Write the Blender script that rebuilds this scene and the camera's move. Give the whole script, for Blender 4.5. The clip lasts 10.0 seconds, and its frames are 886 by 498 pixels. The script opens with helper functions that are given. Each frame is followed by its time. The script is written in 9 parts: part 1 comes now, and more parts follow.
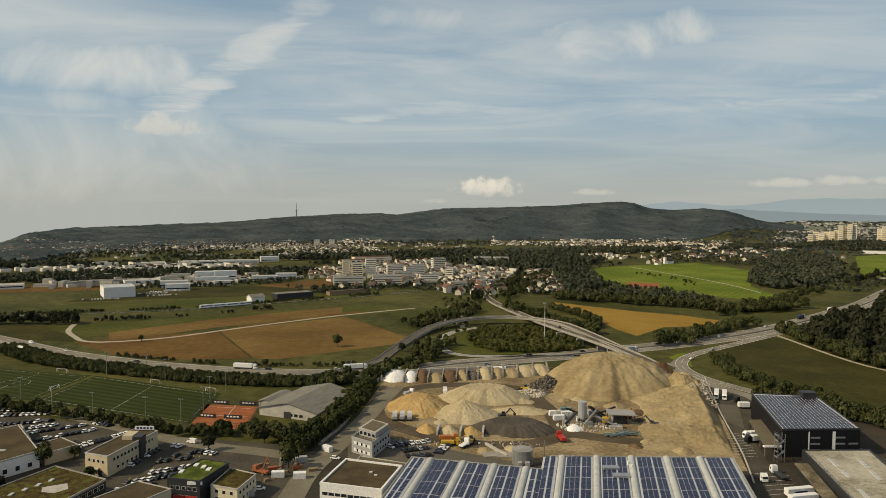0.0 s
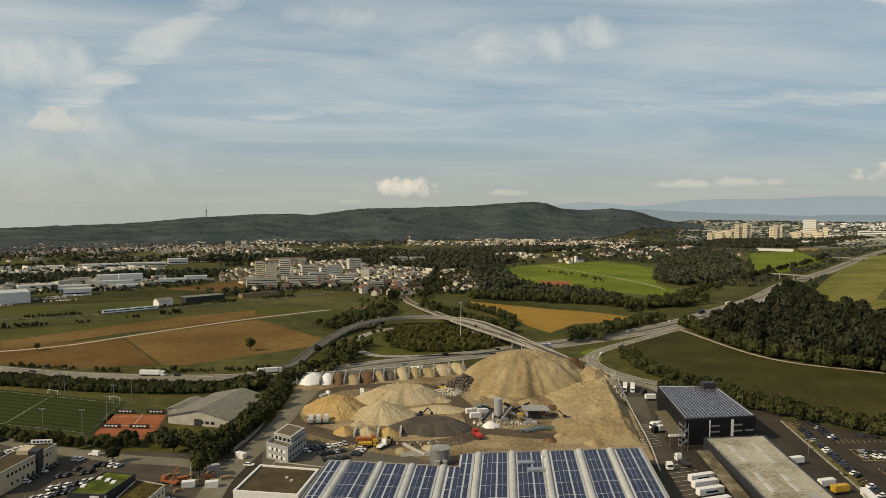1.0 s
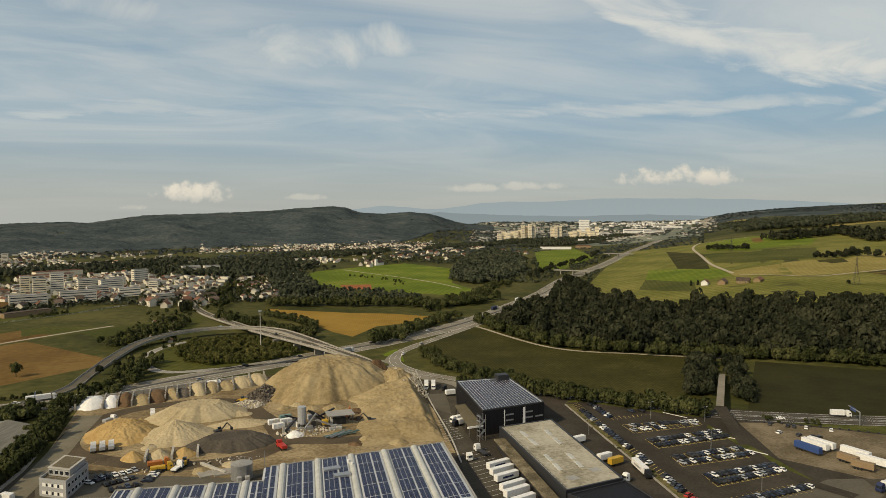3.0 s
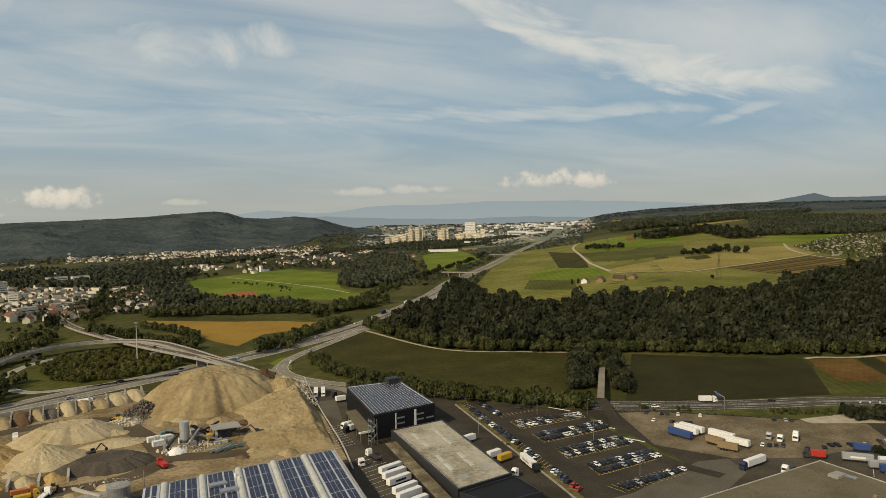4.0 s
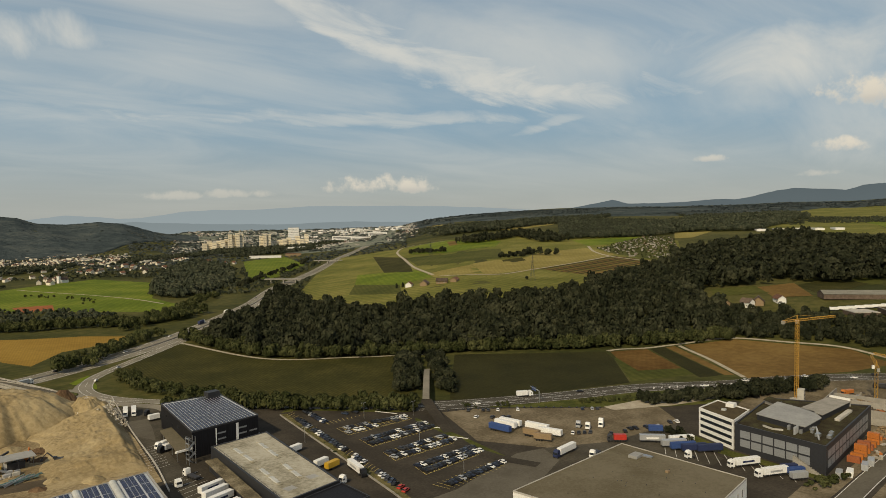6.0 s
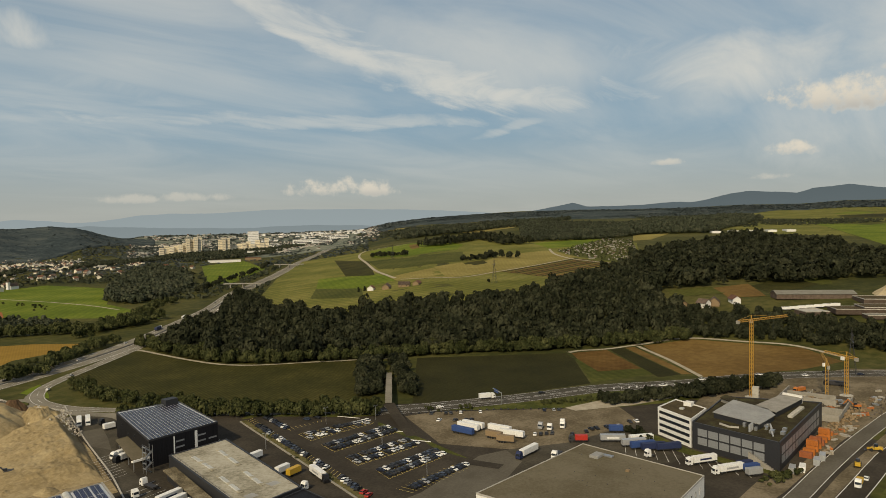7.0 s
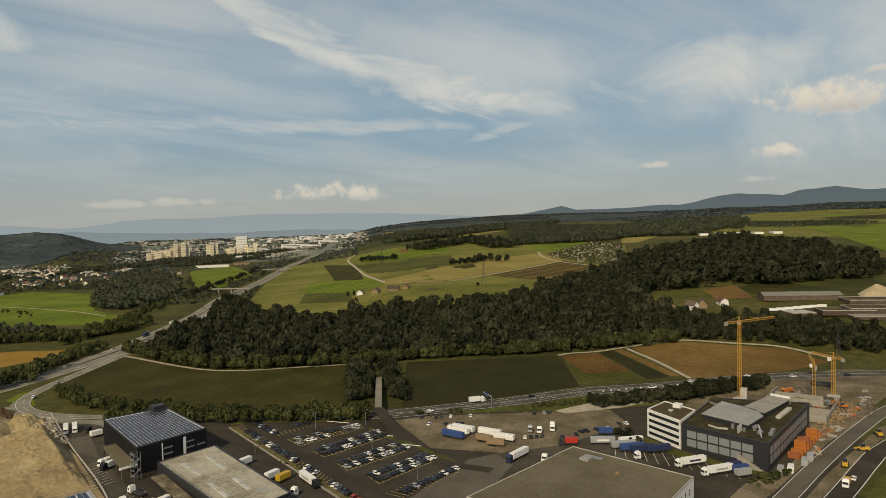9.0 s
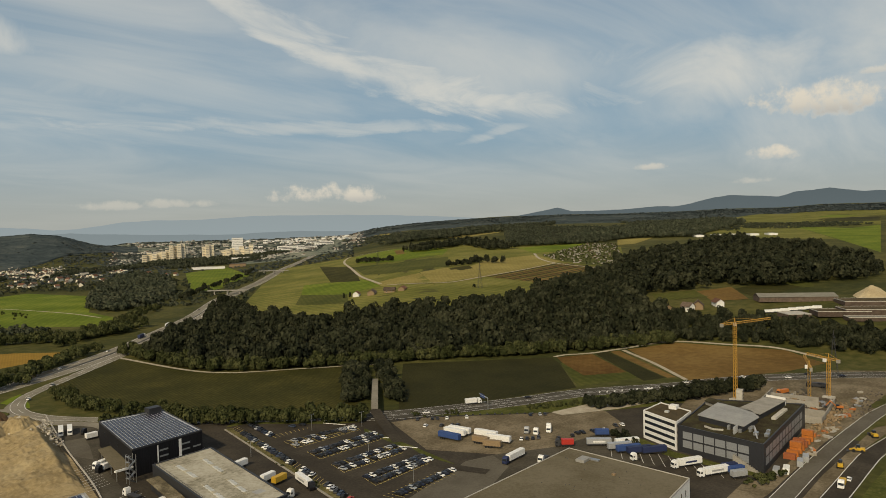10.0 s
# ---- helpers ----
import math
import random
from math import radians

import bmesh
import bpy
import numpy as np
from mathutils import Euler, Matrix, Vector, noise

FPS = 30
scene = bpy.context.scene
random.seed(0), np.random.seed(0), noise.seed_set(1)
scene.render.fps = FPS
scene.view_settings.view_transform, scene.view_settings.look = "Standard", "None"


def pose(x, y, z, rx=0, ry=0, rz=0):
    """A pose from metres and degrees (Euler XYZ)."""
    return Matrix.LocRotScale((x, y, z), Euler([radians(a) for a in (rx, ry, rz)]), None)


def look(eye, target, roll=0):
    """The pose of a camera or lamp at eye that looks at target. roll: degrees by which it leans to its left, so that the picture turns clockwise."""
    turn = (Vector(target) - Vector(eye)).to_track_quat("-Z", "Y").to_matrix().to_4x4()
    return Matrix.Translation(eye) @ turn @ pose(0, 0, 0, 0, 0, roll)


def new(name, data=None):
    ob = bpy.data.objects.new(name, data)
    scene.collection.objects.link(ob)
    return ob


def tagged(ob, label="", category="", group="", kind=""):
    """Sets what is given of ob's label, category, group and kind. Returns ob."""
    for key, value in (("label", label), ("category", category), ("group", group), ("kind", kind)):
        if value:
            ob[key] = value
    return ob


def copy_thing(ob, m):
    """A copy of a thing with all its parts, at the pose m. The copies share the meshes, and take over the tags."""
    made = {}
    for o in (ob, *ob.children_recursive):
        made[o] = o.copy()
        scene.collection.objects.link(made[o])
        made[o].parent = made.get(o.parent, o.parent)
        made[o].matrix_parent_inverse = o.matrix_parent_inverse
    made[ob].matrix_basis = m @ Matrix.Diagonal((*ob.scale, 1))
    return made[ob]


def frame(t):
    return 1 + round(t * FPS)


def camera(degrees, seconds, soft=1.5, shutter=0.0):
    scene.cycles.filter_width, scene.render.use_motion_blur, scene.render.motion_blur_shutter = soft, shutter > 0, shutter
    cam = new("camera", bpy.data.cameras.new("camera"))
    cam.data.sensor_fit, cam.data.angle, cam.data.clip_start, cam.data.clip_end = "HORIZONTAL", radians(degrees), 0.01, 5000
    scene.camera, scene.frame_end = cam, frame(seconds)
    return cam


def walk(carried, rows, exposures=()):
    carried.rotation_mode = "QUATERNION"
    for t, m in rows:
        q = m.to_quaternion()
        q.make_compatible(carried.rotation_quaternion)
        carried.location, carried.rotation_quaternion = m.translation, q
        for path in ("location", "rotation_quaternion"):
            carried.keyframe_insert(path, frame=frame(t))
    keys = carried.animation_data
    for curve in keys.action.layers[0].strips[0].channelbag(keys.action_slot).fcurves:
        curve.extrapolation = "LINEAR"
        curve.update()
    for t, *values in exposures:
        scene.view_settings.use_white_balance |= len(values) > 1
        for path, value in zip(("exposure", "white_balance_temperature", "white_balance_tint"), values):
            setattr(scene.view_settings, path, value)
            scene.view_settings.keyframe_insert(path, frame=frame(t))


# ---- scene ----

# ---------------------------------------------------------------- camera and walk
cam = camera(64.0, 10.0, soft=0.3)
EYE = (0.0, 0.0, 110.0)


def turn_row(yaw, pitch, roll):
    """A pose at the hover point from yaw (to the left), pitch (up) and roll, in degrees."""
    a, b = radians(yaw), radians(pitch)
    ahead = Vector((-math.sin(a) * math.cos(b), math.cos(a) * math.cos(b), math.sin(b)))
    return look(EYE, Vector(EYE) + ahead * 100, roll)


WALK = [
    (0.0, 0.00, -3.43, 0.53), (0.5, -2.62, -3.43, 0.53), (1.0, -6.78, -3.35, 0.50), (1.5, -10.41, -3.23, 0.41),
    (2.0, -14.68, -3.18, 0.21), (2.5, -18.53, -3.10, 0.10), (4.0, -31.89, -2.76, -0.85), (4.5, -35.75, -2.72, -0.89),
    (5.0, -39.61, -2.65, -0.91), (5.5, -42.82, -2.58, -0.97), (6.0, -45.99, -2.56, -0.90), (7.5, -49.47, -2.26, -1.20),
    (8.0, -49.66, -2.19, -1.28), (8.5, -49.80, -2.12, -1.28), (9.0, -49.95, -2.07, -1.34), (9.5, -50.10, -1.98, -1.36),
    (10.0, -50.26, -1.95, -1.35),
]
walk(cam, [(t, turn_row(*angles)) for t, *angles in WALK], exposures=[(0.0, 0.18, 7000, 8), (2.5, 0.18, 7000, 8), (5.5, 0.06, 7000, 8), (10.0, 0.02, 7000, 8)])

# ---------------------------------------------------------------- sky, sun
SUN_YAW, SUN_UP = 108.0, 36.0   # degrees to the left of +y, degrees over the horizon

world = bpy.data.worlds.new("World")
scene.world = world
world.use_nodes = True
wt = world.node_tree
wt.nodes.clear()


def wnode(kind, **sets):
    n = wt.nodes.new(kind)
    for key, value in sets.items():
        if key in n.inputs:
            n.inputs[key].default_value = value
        else:
            setattr(n, key, value)
    return n


def wlink(a, b):
    wt.links.new(a, b)


def wmath(op, a, b=None, c=None, clamp=False):
    n = wt.nodes.new("ShaderNodeMath")
    n.operation, n.use_clamp = op, clamp
    for slot, value in enumerate((a, b, c)):
        if value is None:
            continue
        if isinstance(value, (int, float)):
            n.inputs[slot].default_value = value
        else:
            wlink(value, n.inputs[slot])
    return n.outputs[0]


def wnoise(vec, scale, detail, rough, distort=0.0):
    n = wt.nodes.new("ShaderNodeTexNoise")
    n.inputs["Scale"].default_value, n.inputs["Detail"].default_value = scale, detail
    n.inputs["Roughness"].default_value, n.inputs["Distortion"].default_value = rough, distort
    wlink(vec, n.inputs["Vector"])
    return n.outputs[0]


def wstep(value, low, high, out_low=0.0, out_high=1.0):
    n = wt.nodes.new("ShaderNodeMapRange")
    n.interpolation_type = "SMOOTHSTEP"
    wlink(value, n.inputs[0])
    for slot, v in zip((1, 2, 3, 4), (low, high, out_low, out_high)):
        n.inputs[slot].default_value = v
    return n.outputs[0]


def wmix(fac, a, b):
    n = wt.nodes.new("ShaderNodeMix")
    n.data_type = "RGBA"
    wlink(fac, n.inputs[0])
    for slot, v in ((6, a), (7, b)):
        if isinstance(v, tuple):
            n.inputs[slot].default_value = v
        else:
            wlink(v, n.inputs[slot])
    return n.outputs[2]


sky = wt.nodes.new("ShaderNodeTexSky")
sky.sky_type = "NISHITA"
sky.sun_disc = False
sky.sun_elevation, sky.sun_rotation = radians(SUN_UP), radians(-SUN_YAW)
sky.altitude, sky.air_density, sky.dust_density, sky.ozone_density = 300, 1.0, 1.6, 1.5
way = wt.nodes.new("ShaderNodeTexCoord").outputs["Generated"]
split = wt.nodes.new("ShaderNodeSeparateXYZ")
wlink(way, split.inputs[0])
wx, wy, wz = split.outputs
# high thin cloud lies in a flat sheet, so the streaks close up towards the horizon
lift = wmath("ADD", wmath("MAXIMUM", wz, 0.0), 0.10)
sheet = wt.nodes.new("ShaderNodeCombineXYZ")
wlink(wmath("DIVIDE", wx, lift), sheet.inputs[0])
wlink(wmath("DIVIDE", wy, lift), sheet.inputs[1])
turned = wt.nodes.new("ShaderNodeMapping")
turned.inputs["Rotation"].default_value = (0, 0, radians(38))
turned.inputs["Scale"].default_value = (0.42, 0.90, 1.0)
turned.inputs["Location"].default_value = (0.35, 1.9, 0.0)
wlink(sheet.outputs[0], turned.inputs[0])
veil = wnoise(turned.outputs[0], 1.15, 9.0, 0.58, 0.8)
wide = wnoise(sheet.outputs[0], 0.42, 3.0, 0.5, 0.2)
thin = wstep(wmath("ADD", wmath("MULTIPLY", veil, 0.55), wmath("MULTIPLY", wide, 0.45)), 0.34, 0.72)
thin = wmath("MULTIPLY", thin, wstep(wz, 0.02, 0.16, 0.12, 0.72))

bearing = wmath("MULTIPLY", wmath("ARCTAN2", wmath("MULTIPLY", wx, -1.0), wy), 180 / math.pi)
height = wmath("MULTIPLY", wmath("ARCSINE", wz), 180 / math.pi)
puffs = wnoise(way, 36.0, 8.0, 0.62)
curl = wnoise(way, 6.0, 7.0, 0.60, 0.8)
streaky = wnoise(turned.outputs[0], 2.6, 8.0, 0.62, 1.2)

# soft high cloud: bearing to the left, height, half width, half height (degrees), strength
SOFT = [(-14, 12.8, 8, 2.2, 1.0), (27, 9.8, 8, 2.6, 1.0), (27, 7.2, 4, 1.2, 0.7), (1, 14.6, 7, 1.6, 0.8), (-71, 11.2, 11, 3.4, 0.9), (-80, 6.5, 10, 4.5, 0.55), (27, 4.0, 14, 4.5, 0.55), (-24, 10.5, 11, 1.8, 0.4)]
# streaks of high cloud: middle bearing, half length, height there, slope, bend, half width, strength
STREAKS = [(-46, 19, 11.6, 0.31, 0.0098, 1.5, 0.82), (15.5, 8, 11.0, -0.66, 0.0, 1.5, 0.65), (-1, 13, 7.7, -0.03, -0.012, 0.55, 0.5), (-36, 19, 7.75, 0.0, 0.0, 0.45, 0.5), (-20, 12, 8.6, -0.04, 0.0, 0.5, 0.3), (-55, 3.5, 7.2, -0.25, 0.0, 0.35, 0.4)]
# heaped clouds near the horizon
HEAPS = [(-3.4, 1.3, 3.0, 1.0, 0.95), (-41.3, 2.5, 4.2, 1.0, 0.9), (-78.0, 8.0, 4.2, 1.75, 1.0), (-75.0, 4.5, 2.0, 0.75, 0.95), (-66.8, 4.05, 1.4, 0.35, 0.6), (21.4, 5.6, 2.7, 1.1, 0.5), (-73.9, 2.7, 1.4, 0.35, 0.45),
         (-30.0, 2.0, 3.4, 0.42, 0.4), (-12.0, 1.2, 1.6, 0.35, 0.35), (-25.5, 1.9, 2.6, 0.5, 0.4), (-82.0, 9.8, 2.0, 0.4, 0.6), (0.8, 0.4, 1.0, 0.3, 0.35)]
high = thin
for left, up, half, tall, much in SOFT:
    u = wmath("DIVIDE", wmath("SUBTRACT", bearing, left), half)
    v = wmath("DIVIDE", wmath("SUBTRACT", height, up), tall)
    near = wmath("SUBTRACT", 1.0, wmath("ADD", wmath("MULTIPLY", u, u), wmath("MULTIPLY", v, v)))
    body = wstep(wmath("ADD", near, wmath("MULTIPLY", wmath("SUBTRACT", curl, 0.5), 3.6)), -0.3, 1.9, 0.0, much)
    high = wmath("MAXIMUM", high, body)
for left, half, up, slope, bend, wide_half, much in STREAKS:
    x = wmath("SUBTRACT", bearing, left)
    mid = wmath("MULTIPLY_ADD", x, slope, wmath("MULTIPLY_ADD", wmath("MULTIPLY", x, x), bend, up))
    v = wmath("DIVIDE", wmath("ADD", wmath("SUBTRACT", height, mid), wmath("MULTIPLY", wmath("SUBTRACT", curl, 0.5), 1.6)), wide_half)
    v = wmath("MULTIPLY", v, wmath("SUBTRACT", 1.0, wmath("MULTIPLY", wmath("GREATER_THAN", v, 0.0), 0.45)))
    u = wmath("DIVIDE", x, half)
    near = wmath("SUBTRACT", 1.0, wmath("ADD", wmath("MULTIPLY", u, u), wmath("MULTIPLY", v, v)))
    body = wstep(wmath("ADD", near, wmath("MULTIPLY", wmath("SUBTRACT", streaky, 0.5), 3.4)), -0.35, 1.35, 0.0, much)
    high = wmath("MAXIMUM", high, body)
heaped = None
under = None
for left, up, half, tall, much in HEAPS:
    u = wmath("DIVIDE", wmath("SUBTRACT", bearing, left), half)
    v = wmath("DIVIDE", wmath("SUBTRACT", height, up), tall)
    v = wmath("MULTIPLY", v, wmath("ADD", 1.0, wmath("MULTIPLY", wmath("LESS_THAN", v, 0.0), 0.8)))
    near = wmath("SUBTRACT", 1.0, wmath("ADD", wmath("MULTIPLY", u, u), wmath("MULTIPLY", v, v)))
    body = wstep(wmath("ADD", near, wmath("MULTIPLY", wmath("SUBTRACT", puffs, 0.5), 4.6)), -0.1, 1.15, 0.0, much)
    heaped = body if heaped is None else wmath("MAXIMUM", heaped, body)
    foot = wmath("MULTIPLY", body, wstep(v, -0.9, 0.5, 1.0, 0.0))
    under = foot if under is None else wmath("MAXIMUM", under, foot)

low_sky = wmix(wstep(wz, 0.0, 0.14), (4.75, 5.12, 5.12, 1), (2.85, 4.45, 6.0, 1))
hazy = wmix(wstep(wz, 0.06, 0.62, 0.90, 0.0), sky.outputs[0], low_sky)
veiled = wmix(high, hazy, (8.3, 8.3, 8.0, 1))
bright = wmix(under, (8.7, 8.2, 7.3, 1), (5.9, 5.9, 5.8, 1))
cloudy = wmix(heaped, veiled, bright)
back = wnode("ShaderNodeBackground")
back.inputs["Strength"].default_value = 0.078
wlink(cloudy, back.inputs["Color"])
wlink(back.outputs[0], wnode("ShaderNodeOutputWorld").inputs["Surface"])

sun = new("sun", bpy.data.lights.new("sun", "SUN"))
sun.data.energy, sun.data.angle, sun.data.color = 3.05, radians(0.6), (1.0, 0.85, 0.60)
_a, _b = radians(SUN_YAW), radians(SUN_UP)
sun.matrix_world = look((-math.sin(_a) * math.cos(_b) * 900, math.cos(_a) * math.cos(_b) * 900, math.sin(_b) * 900 + 100), (0, 0, 100))

# ---------------------------------------------------------------- materials
def material(name, colors, rough=0.85, scale=1.0, fine=8.0, bump=0.3, metal=0.0, island=0.0, spread=0.0, stretch=(1, 1, 1), turn=0.0, depth=0.05, spec=0.1):
    """A surface of two or three colours mixed by noise at two scales (in cycles a metre), with relief."""
    m = bpy.data.materials.new(name)
    m.use_nodes = True
    nt = m.node_tree
    bs = nt.nodes["Principled BSDF"]
    bs.inputs["Roughness"].default_value, bs.inputs["Metallic"].default_value = rough, metal
    bs.inputs["Specular IOR Level"].default_value = spec
    co = nt.nodes.new("ShaderNodeTexCoord")
    mp = nt.nodes.new("ShaderNodeMapping")
    mp.inputs["Scale"].default_value = stretch
    mp.inputs["Rotation"].default_value = (0, 0, radians(turn))
    nt.links.new(co.outputs["Object"], mp.inputs[0])

    def tex(s, d, r):
        n = nt.nodes.new("ShaderNodeTexNoise")
        n.inputs["Scale"].default_value, n.inputs["Detail"].default_value, n.inputs["Roughness"].default_value = s, d, r
        nt.links.new(mp.outputs[0], n.inputs["Vector"])
        return n.outputs[0]

    big, small = tex(scale, 4.0, 0.6), tex(scale * fine, 5.0, 0.65)
    mix = nt.nodes.new("ShaderNodeMath")
    mix.operation = "MULTIPLY_ADD"
    mix.inputs[1].default_value = 0.42
    nt.links.new(small, mix.inputs[0])
    part_big = nt.nodes.new("ShaderNodeMath")
    part_big.operation, part_big.inputs[1].default_value = "MULTIPLY", 0.58
    nt.links.new(big, part_big.inputs[0])
    nt.links.new(part_big.outputs[0], mix.inputs[2])
    ramp = nt.nodes.new("ShaderNodeValToRGB")
    ramp.color_ramp.elements[0].position, ramp.color_ramp.elements[1].position = 0.40, 0.60
    ramp.color_ramp.elements[0].color = (*colors[0], 1)
    ramp.color_ramp.elements[1].color = (*colors[-1], 1)
    if len(colors) == 3:
        ramp.color_ramp.elements.new(0.5).color = (*colors[1], 1)
    nt.links.new(mix.outputs[0], ramp.inputs[0])
    out = ramp.outputs[0]
    for amount, kind, socket in ((island, "ShaderNodeNewGeometry", "Random Per Island"), (spread, "ShaderNodeObjectInfo", "Random")):
        if amount:
            rnd = nt.nodes.new(kind).outputs[socket]
            mr = nt.nodes.new("ShaderNodeMapRange")
            mr.inputs[3].default_value, mr.inputs[4].default_value = 1 - amount, 1 + amount
            nt.links.new(rnd, mr.inputs[0])
            sc = nt.nodes.new("ShaderNodeVectorMath")
            sc.operation = "SCALE"
            nt.links.new(out, sc.inputs[0])
            nt.links.new(mr.outputs[0], sc.inputs[3])
            out = sc.outputs[0]
    nt.links.new(out, bs.inputs["Base Color"])
    if bump:
        bp = nt.nodes.new("ShaderNodeBump")
        bp.inputs["Strength"].default_value, bp.inputs["Distance"].default_value = bump, depth
        nt.links.new(small, bp.inputs["Height"])
        nt.links.new(bp.outputs[0], bs.inputs["Normal"])
    return m


def furrowed(name, colors, pitch, turn, rough=0.95, scale=0.012, amount=0.22):
    """Field soil or crop with drilled rows."""
    m = material(name, colors, rough, scale, 14.0, 0.5, depth=0.2)
    nt = m.node_tree
    bs = nt.nodes["Principled BSDF"]
    co = nt.nodes.new("ShaderNodeTexCoord")
    mp = nt.nodes.new("ShaderNodeMapping")
    mp.inputs["Rotation"].default_value = (0, 0, radians(turn))
    nt.links.new(co.outputs["Object"], mp.inputs[0])
    wv = nt.nodes.new("ShaderNodeTexWave")
    wv.inputs["Scale"].default_value, wv.inputs["Distortion"].default_value = 0.314 / pitch, 0.8
    wv.inputs["Detail"].default_value, wv.inputs["Detail Scale"].default_value = 3.0, 1.2
    nt.links.new(mp.outputs[0], wv.inputs["Vector"])
    mr = nt.nodes.new("ShaderNodeMapRange")
    mr.inputs[3].default_value, mr.inputs[4].default_value = 1 - amount, 1 + amount * 0.6
    nt.links.new(wv.outputs[1], mr.inputs[0])
    was = bs.inputs["Base Color"].links[0].from_socket
    sc = nt.nodes.new("ShaderNodeVectorMath")
    sc.operation = "SCALE"
    nt.links.new(was, sc.inputs[0])
    nt.links.new(mr.outputs[0], sc.inputs[3])
    nt.links.new(sc.outputs[0], bs.inputs["Base Color"])
    return m


def plain(name, color, rough=0.6, metal=0.0, spread=0.0, var=0.12, scale=1.5, spec=0.4):
    dark = tuple(c * (1 - var) for c in color)
    light = tuple(min(1, c * (1 + var)) for c in color)
    return material(name, [dark, light], rough, scale, 6.0, 0.12, metal, 0.0, spread, depth=0.02, spec=spec)


M = {}
M["land"] = material("meadow land", [(0.036, 0.040, 0.011), (0.062, 0.063, 0.017), (0.104, 0.094, 0.030)], 0.95, 0.008, 14, 0.5, depth=0.5)
M["asphalt"] = material("asphalt", [(0.036, 0.031, 0.024), (0.048, 0.041, 0.031), (0.066, 0.056, 0.043)], 0.9, 0.05, 16, 0.2)
M["old_asphalt"] = material("worn asphalt", [(0.092, 0.082, 0.063), (0.132, 0.119, 0.093)], 0.92, 0.06, 14, 0.2)
M["lot_asphalt"] = material("faded parking lot asphalt", [(0.052, 0.046, 0.034), (0.070, 0.062, 0.047), (0.094, 0.084, 0.064)], 0.92, 0.05, 16, 0.2)
M["carriage_asphalt"] = material("grey carriageway asphalt", [(0.060, 0.054, 0.043), (0.088, 0.080, 0.064)], 0.9, 0.06, 14, 0.2)
M["street"] = material("pale worn street asphalt", [(0.150, 0.136, 0.098), (0.205, 0.188, 0.140)], 0.92, 0.06, 14, 0.2)
M["motorway"] = material("motorway concrete asphalt", [(0.175, 0.158, 0.122), (0.255, 0.232, 0.185)], 0.9, 0.05, 14, 0.2)
M["concrete"] = material("concrete", [(0.24, 0.225, 0.195), (0.34, 0.32, 0.28)], 0.85, 0.2, 10, 0.3)
M["pale_concrete"] = material("pale concrete", [(0.36, 0.34, 0.30), (0.48, 0.46, 0.41)], 0.85, 0.3, 10, 0.3)
M["gravel_path"] = material("pale gravel path", [(0.32, 0.28, 0.21), (0.45, 0.40, 0.31)], 0.95, 0.2, 10, 0.4)
M["paint"] = plain("white road paint", (0.62, 0.61, 0.58), 0.7)
M["yellow_paint"] = plain("yellow bay paint", (0.52, 0.41, 0.13), 0.7)
M["soil"] = furrowed("ploughed brown soil", [(0.084, 0.045, 0.012), (0.118, 0.066, 0.018), (0.152, 0.090, 0.027)], 3.4, 62, amount=0.05)
M["soil_pale"] = furrowed("dry stubble soil", [(0.112, 0.066, 0.019), (0.148, 0.090, 0.027), (0.188, 0.120, 0.039)], 1.6, 30, amount=0.08)
M["ochre"] = furrowed("ripe ochre crop", [(0.23, 0.138, 0.024), (0.31, 0.195, 0.040)], 2.2, 20, amount=0.07)
M["crop"] = furrowed("dark green crop", [(0.029, 0.030, 0.006), (0.043, 0.041, 0.009), (0.066, 0.058, 0.014)], 2.2, 12, scale=0.02, amount=0.20)
M["maize"] = furrowed("maize rows", [(0.024, 0.024, 0.007), (0.039, 0.037, 0.011)], 1.9, -62, scale=0.03, amount=0.36)
M["grass"] = furrowed("mown meadow", [(0.080, 0.115, 0.009), (0.118, 0.155, 0.013), (0.165, 0.192, 0.026)], 9, 35, amount=0.10)
M["grass_dull"] = furrowed("dull meadow", [(0.048, 0.055, 0.010), (0.068, 0.073, 0.015), (0.094, 0.094, 0.022)], 6, 35, amount=0.12)
M["grass_dry"] = furrowed("dry meadow", [(0.105, 0.108, 0.020), (0.142, 0.140, 0.030), (0.200, 0.182, 0.048)], 10, 20, amount=0.14)
M["straw"] = furrowed("straw stubble", [(0.20, 0.165, 0.045), (0.29, 0.238, 0.075)], 6, 70, amount=0.14)
M["turf"] = furrowed("striped sports turf", [(0.026, 0.037, 0.006), (0.038, 0.049, 0.009)], 5.5, -67, amount=0.34)
M["clay"] = material("red clay court", [(0.24, 0.080, 0.032), (0.33, 0.118, 0.050)], 0.95, 0.12, 12, 0.2)
M["verge"] = material("rough grass verge", [(0.040, 0.048, 0.010), (0.070, 0.076, 0.017), (0.11, 0.108, 0.03)], 0.95, 0.08, 10, 0.6, depth=0.2)
M["scrub"] = material("scrub ground", [(0.016, 0.024, 0.008), (0.036, 0.046, 0.014)], 0.95, 0.1, 10, 0.7, depth=0.4)
M["yard_dirt"] = material("gravel yard ground", [(0.135, 0.098, 0.052), (0.235, 0.180, 0.100), (0.36, 0.285, 0.168)], 0.95, 0.035, 16, 0.6, depth=0.15)
M["straw_weeds"] = material("dry weeds", [(0.070, 0.066, 0.022), (0.125, 0.108, 0.042), (0.19, 0.160, 0.075)], 0.95, 0.25, 8, 0.7, depth=0.2)
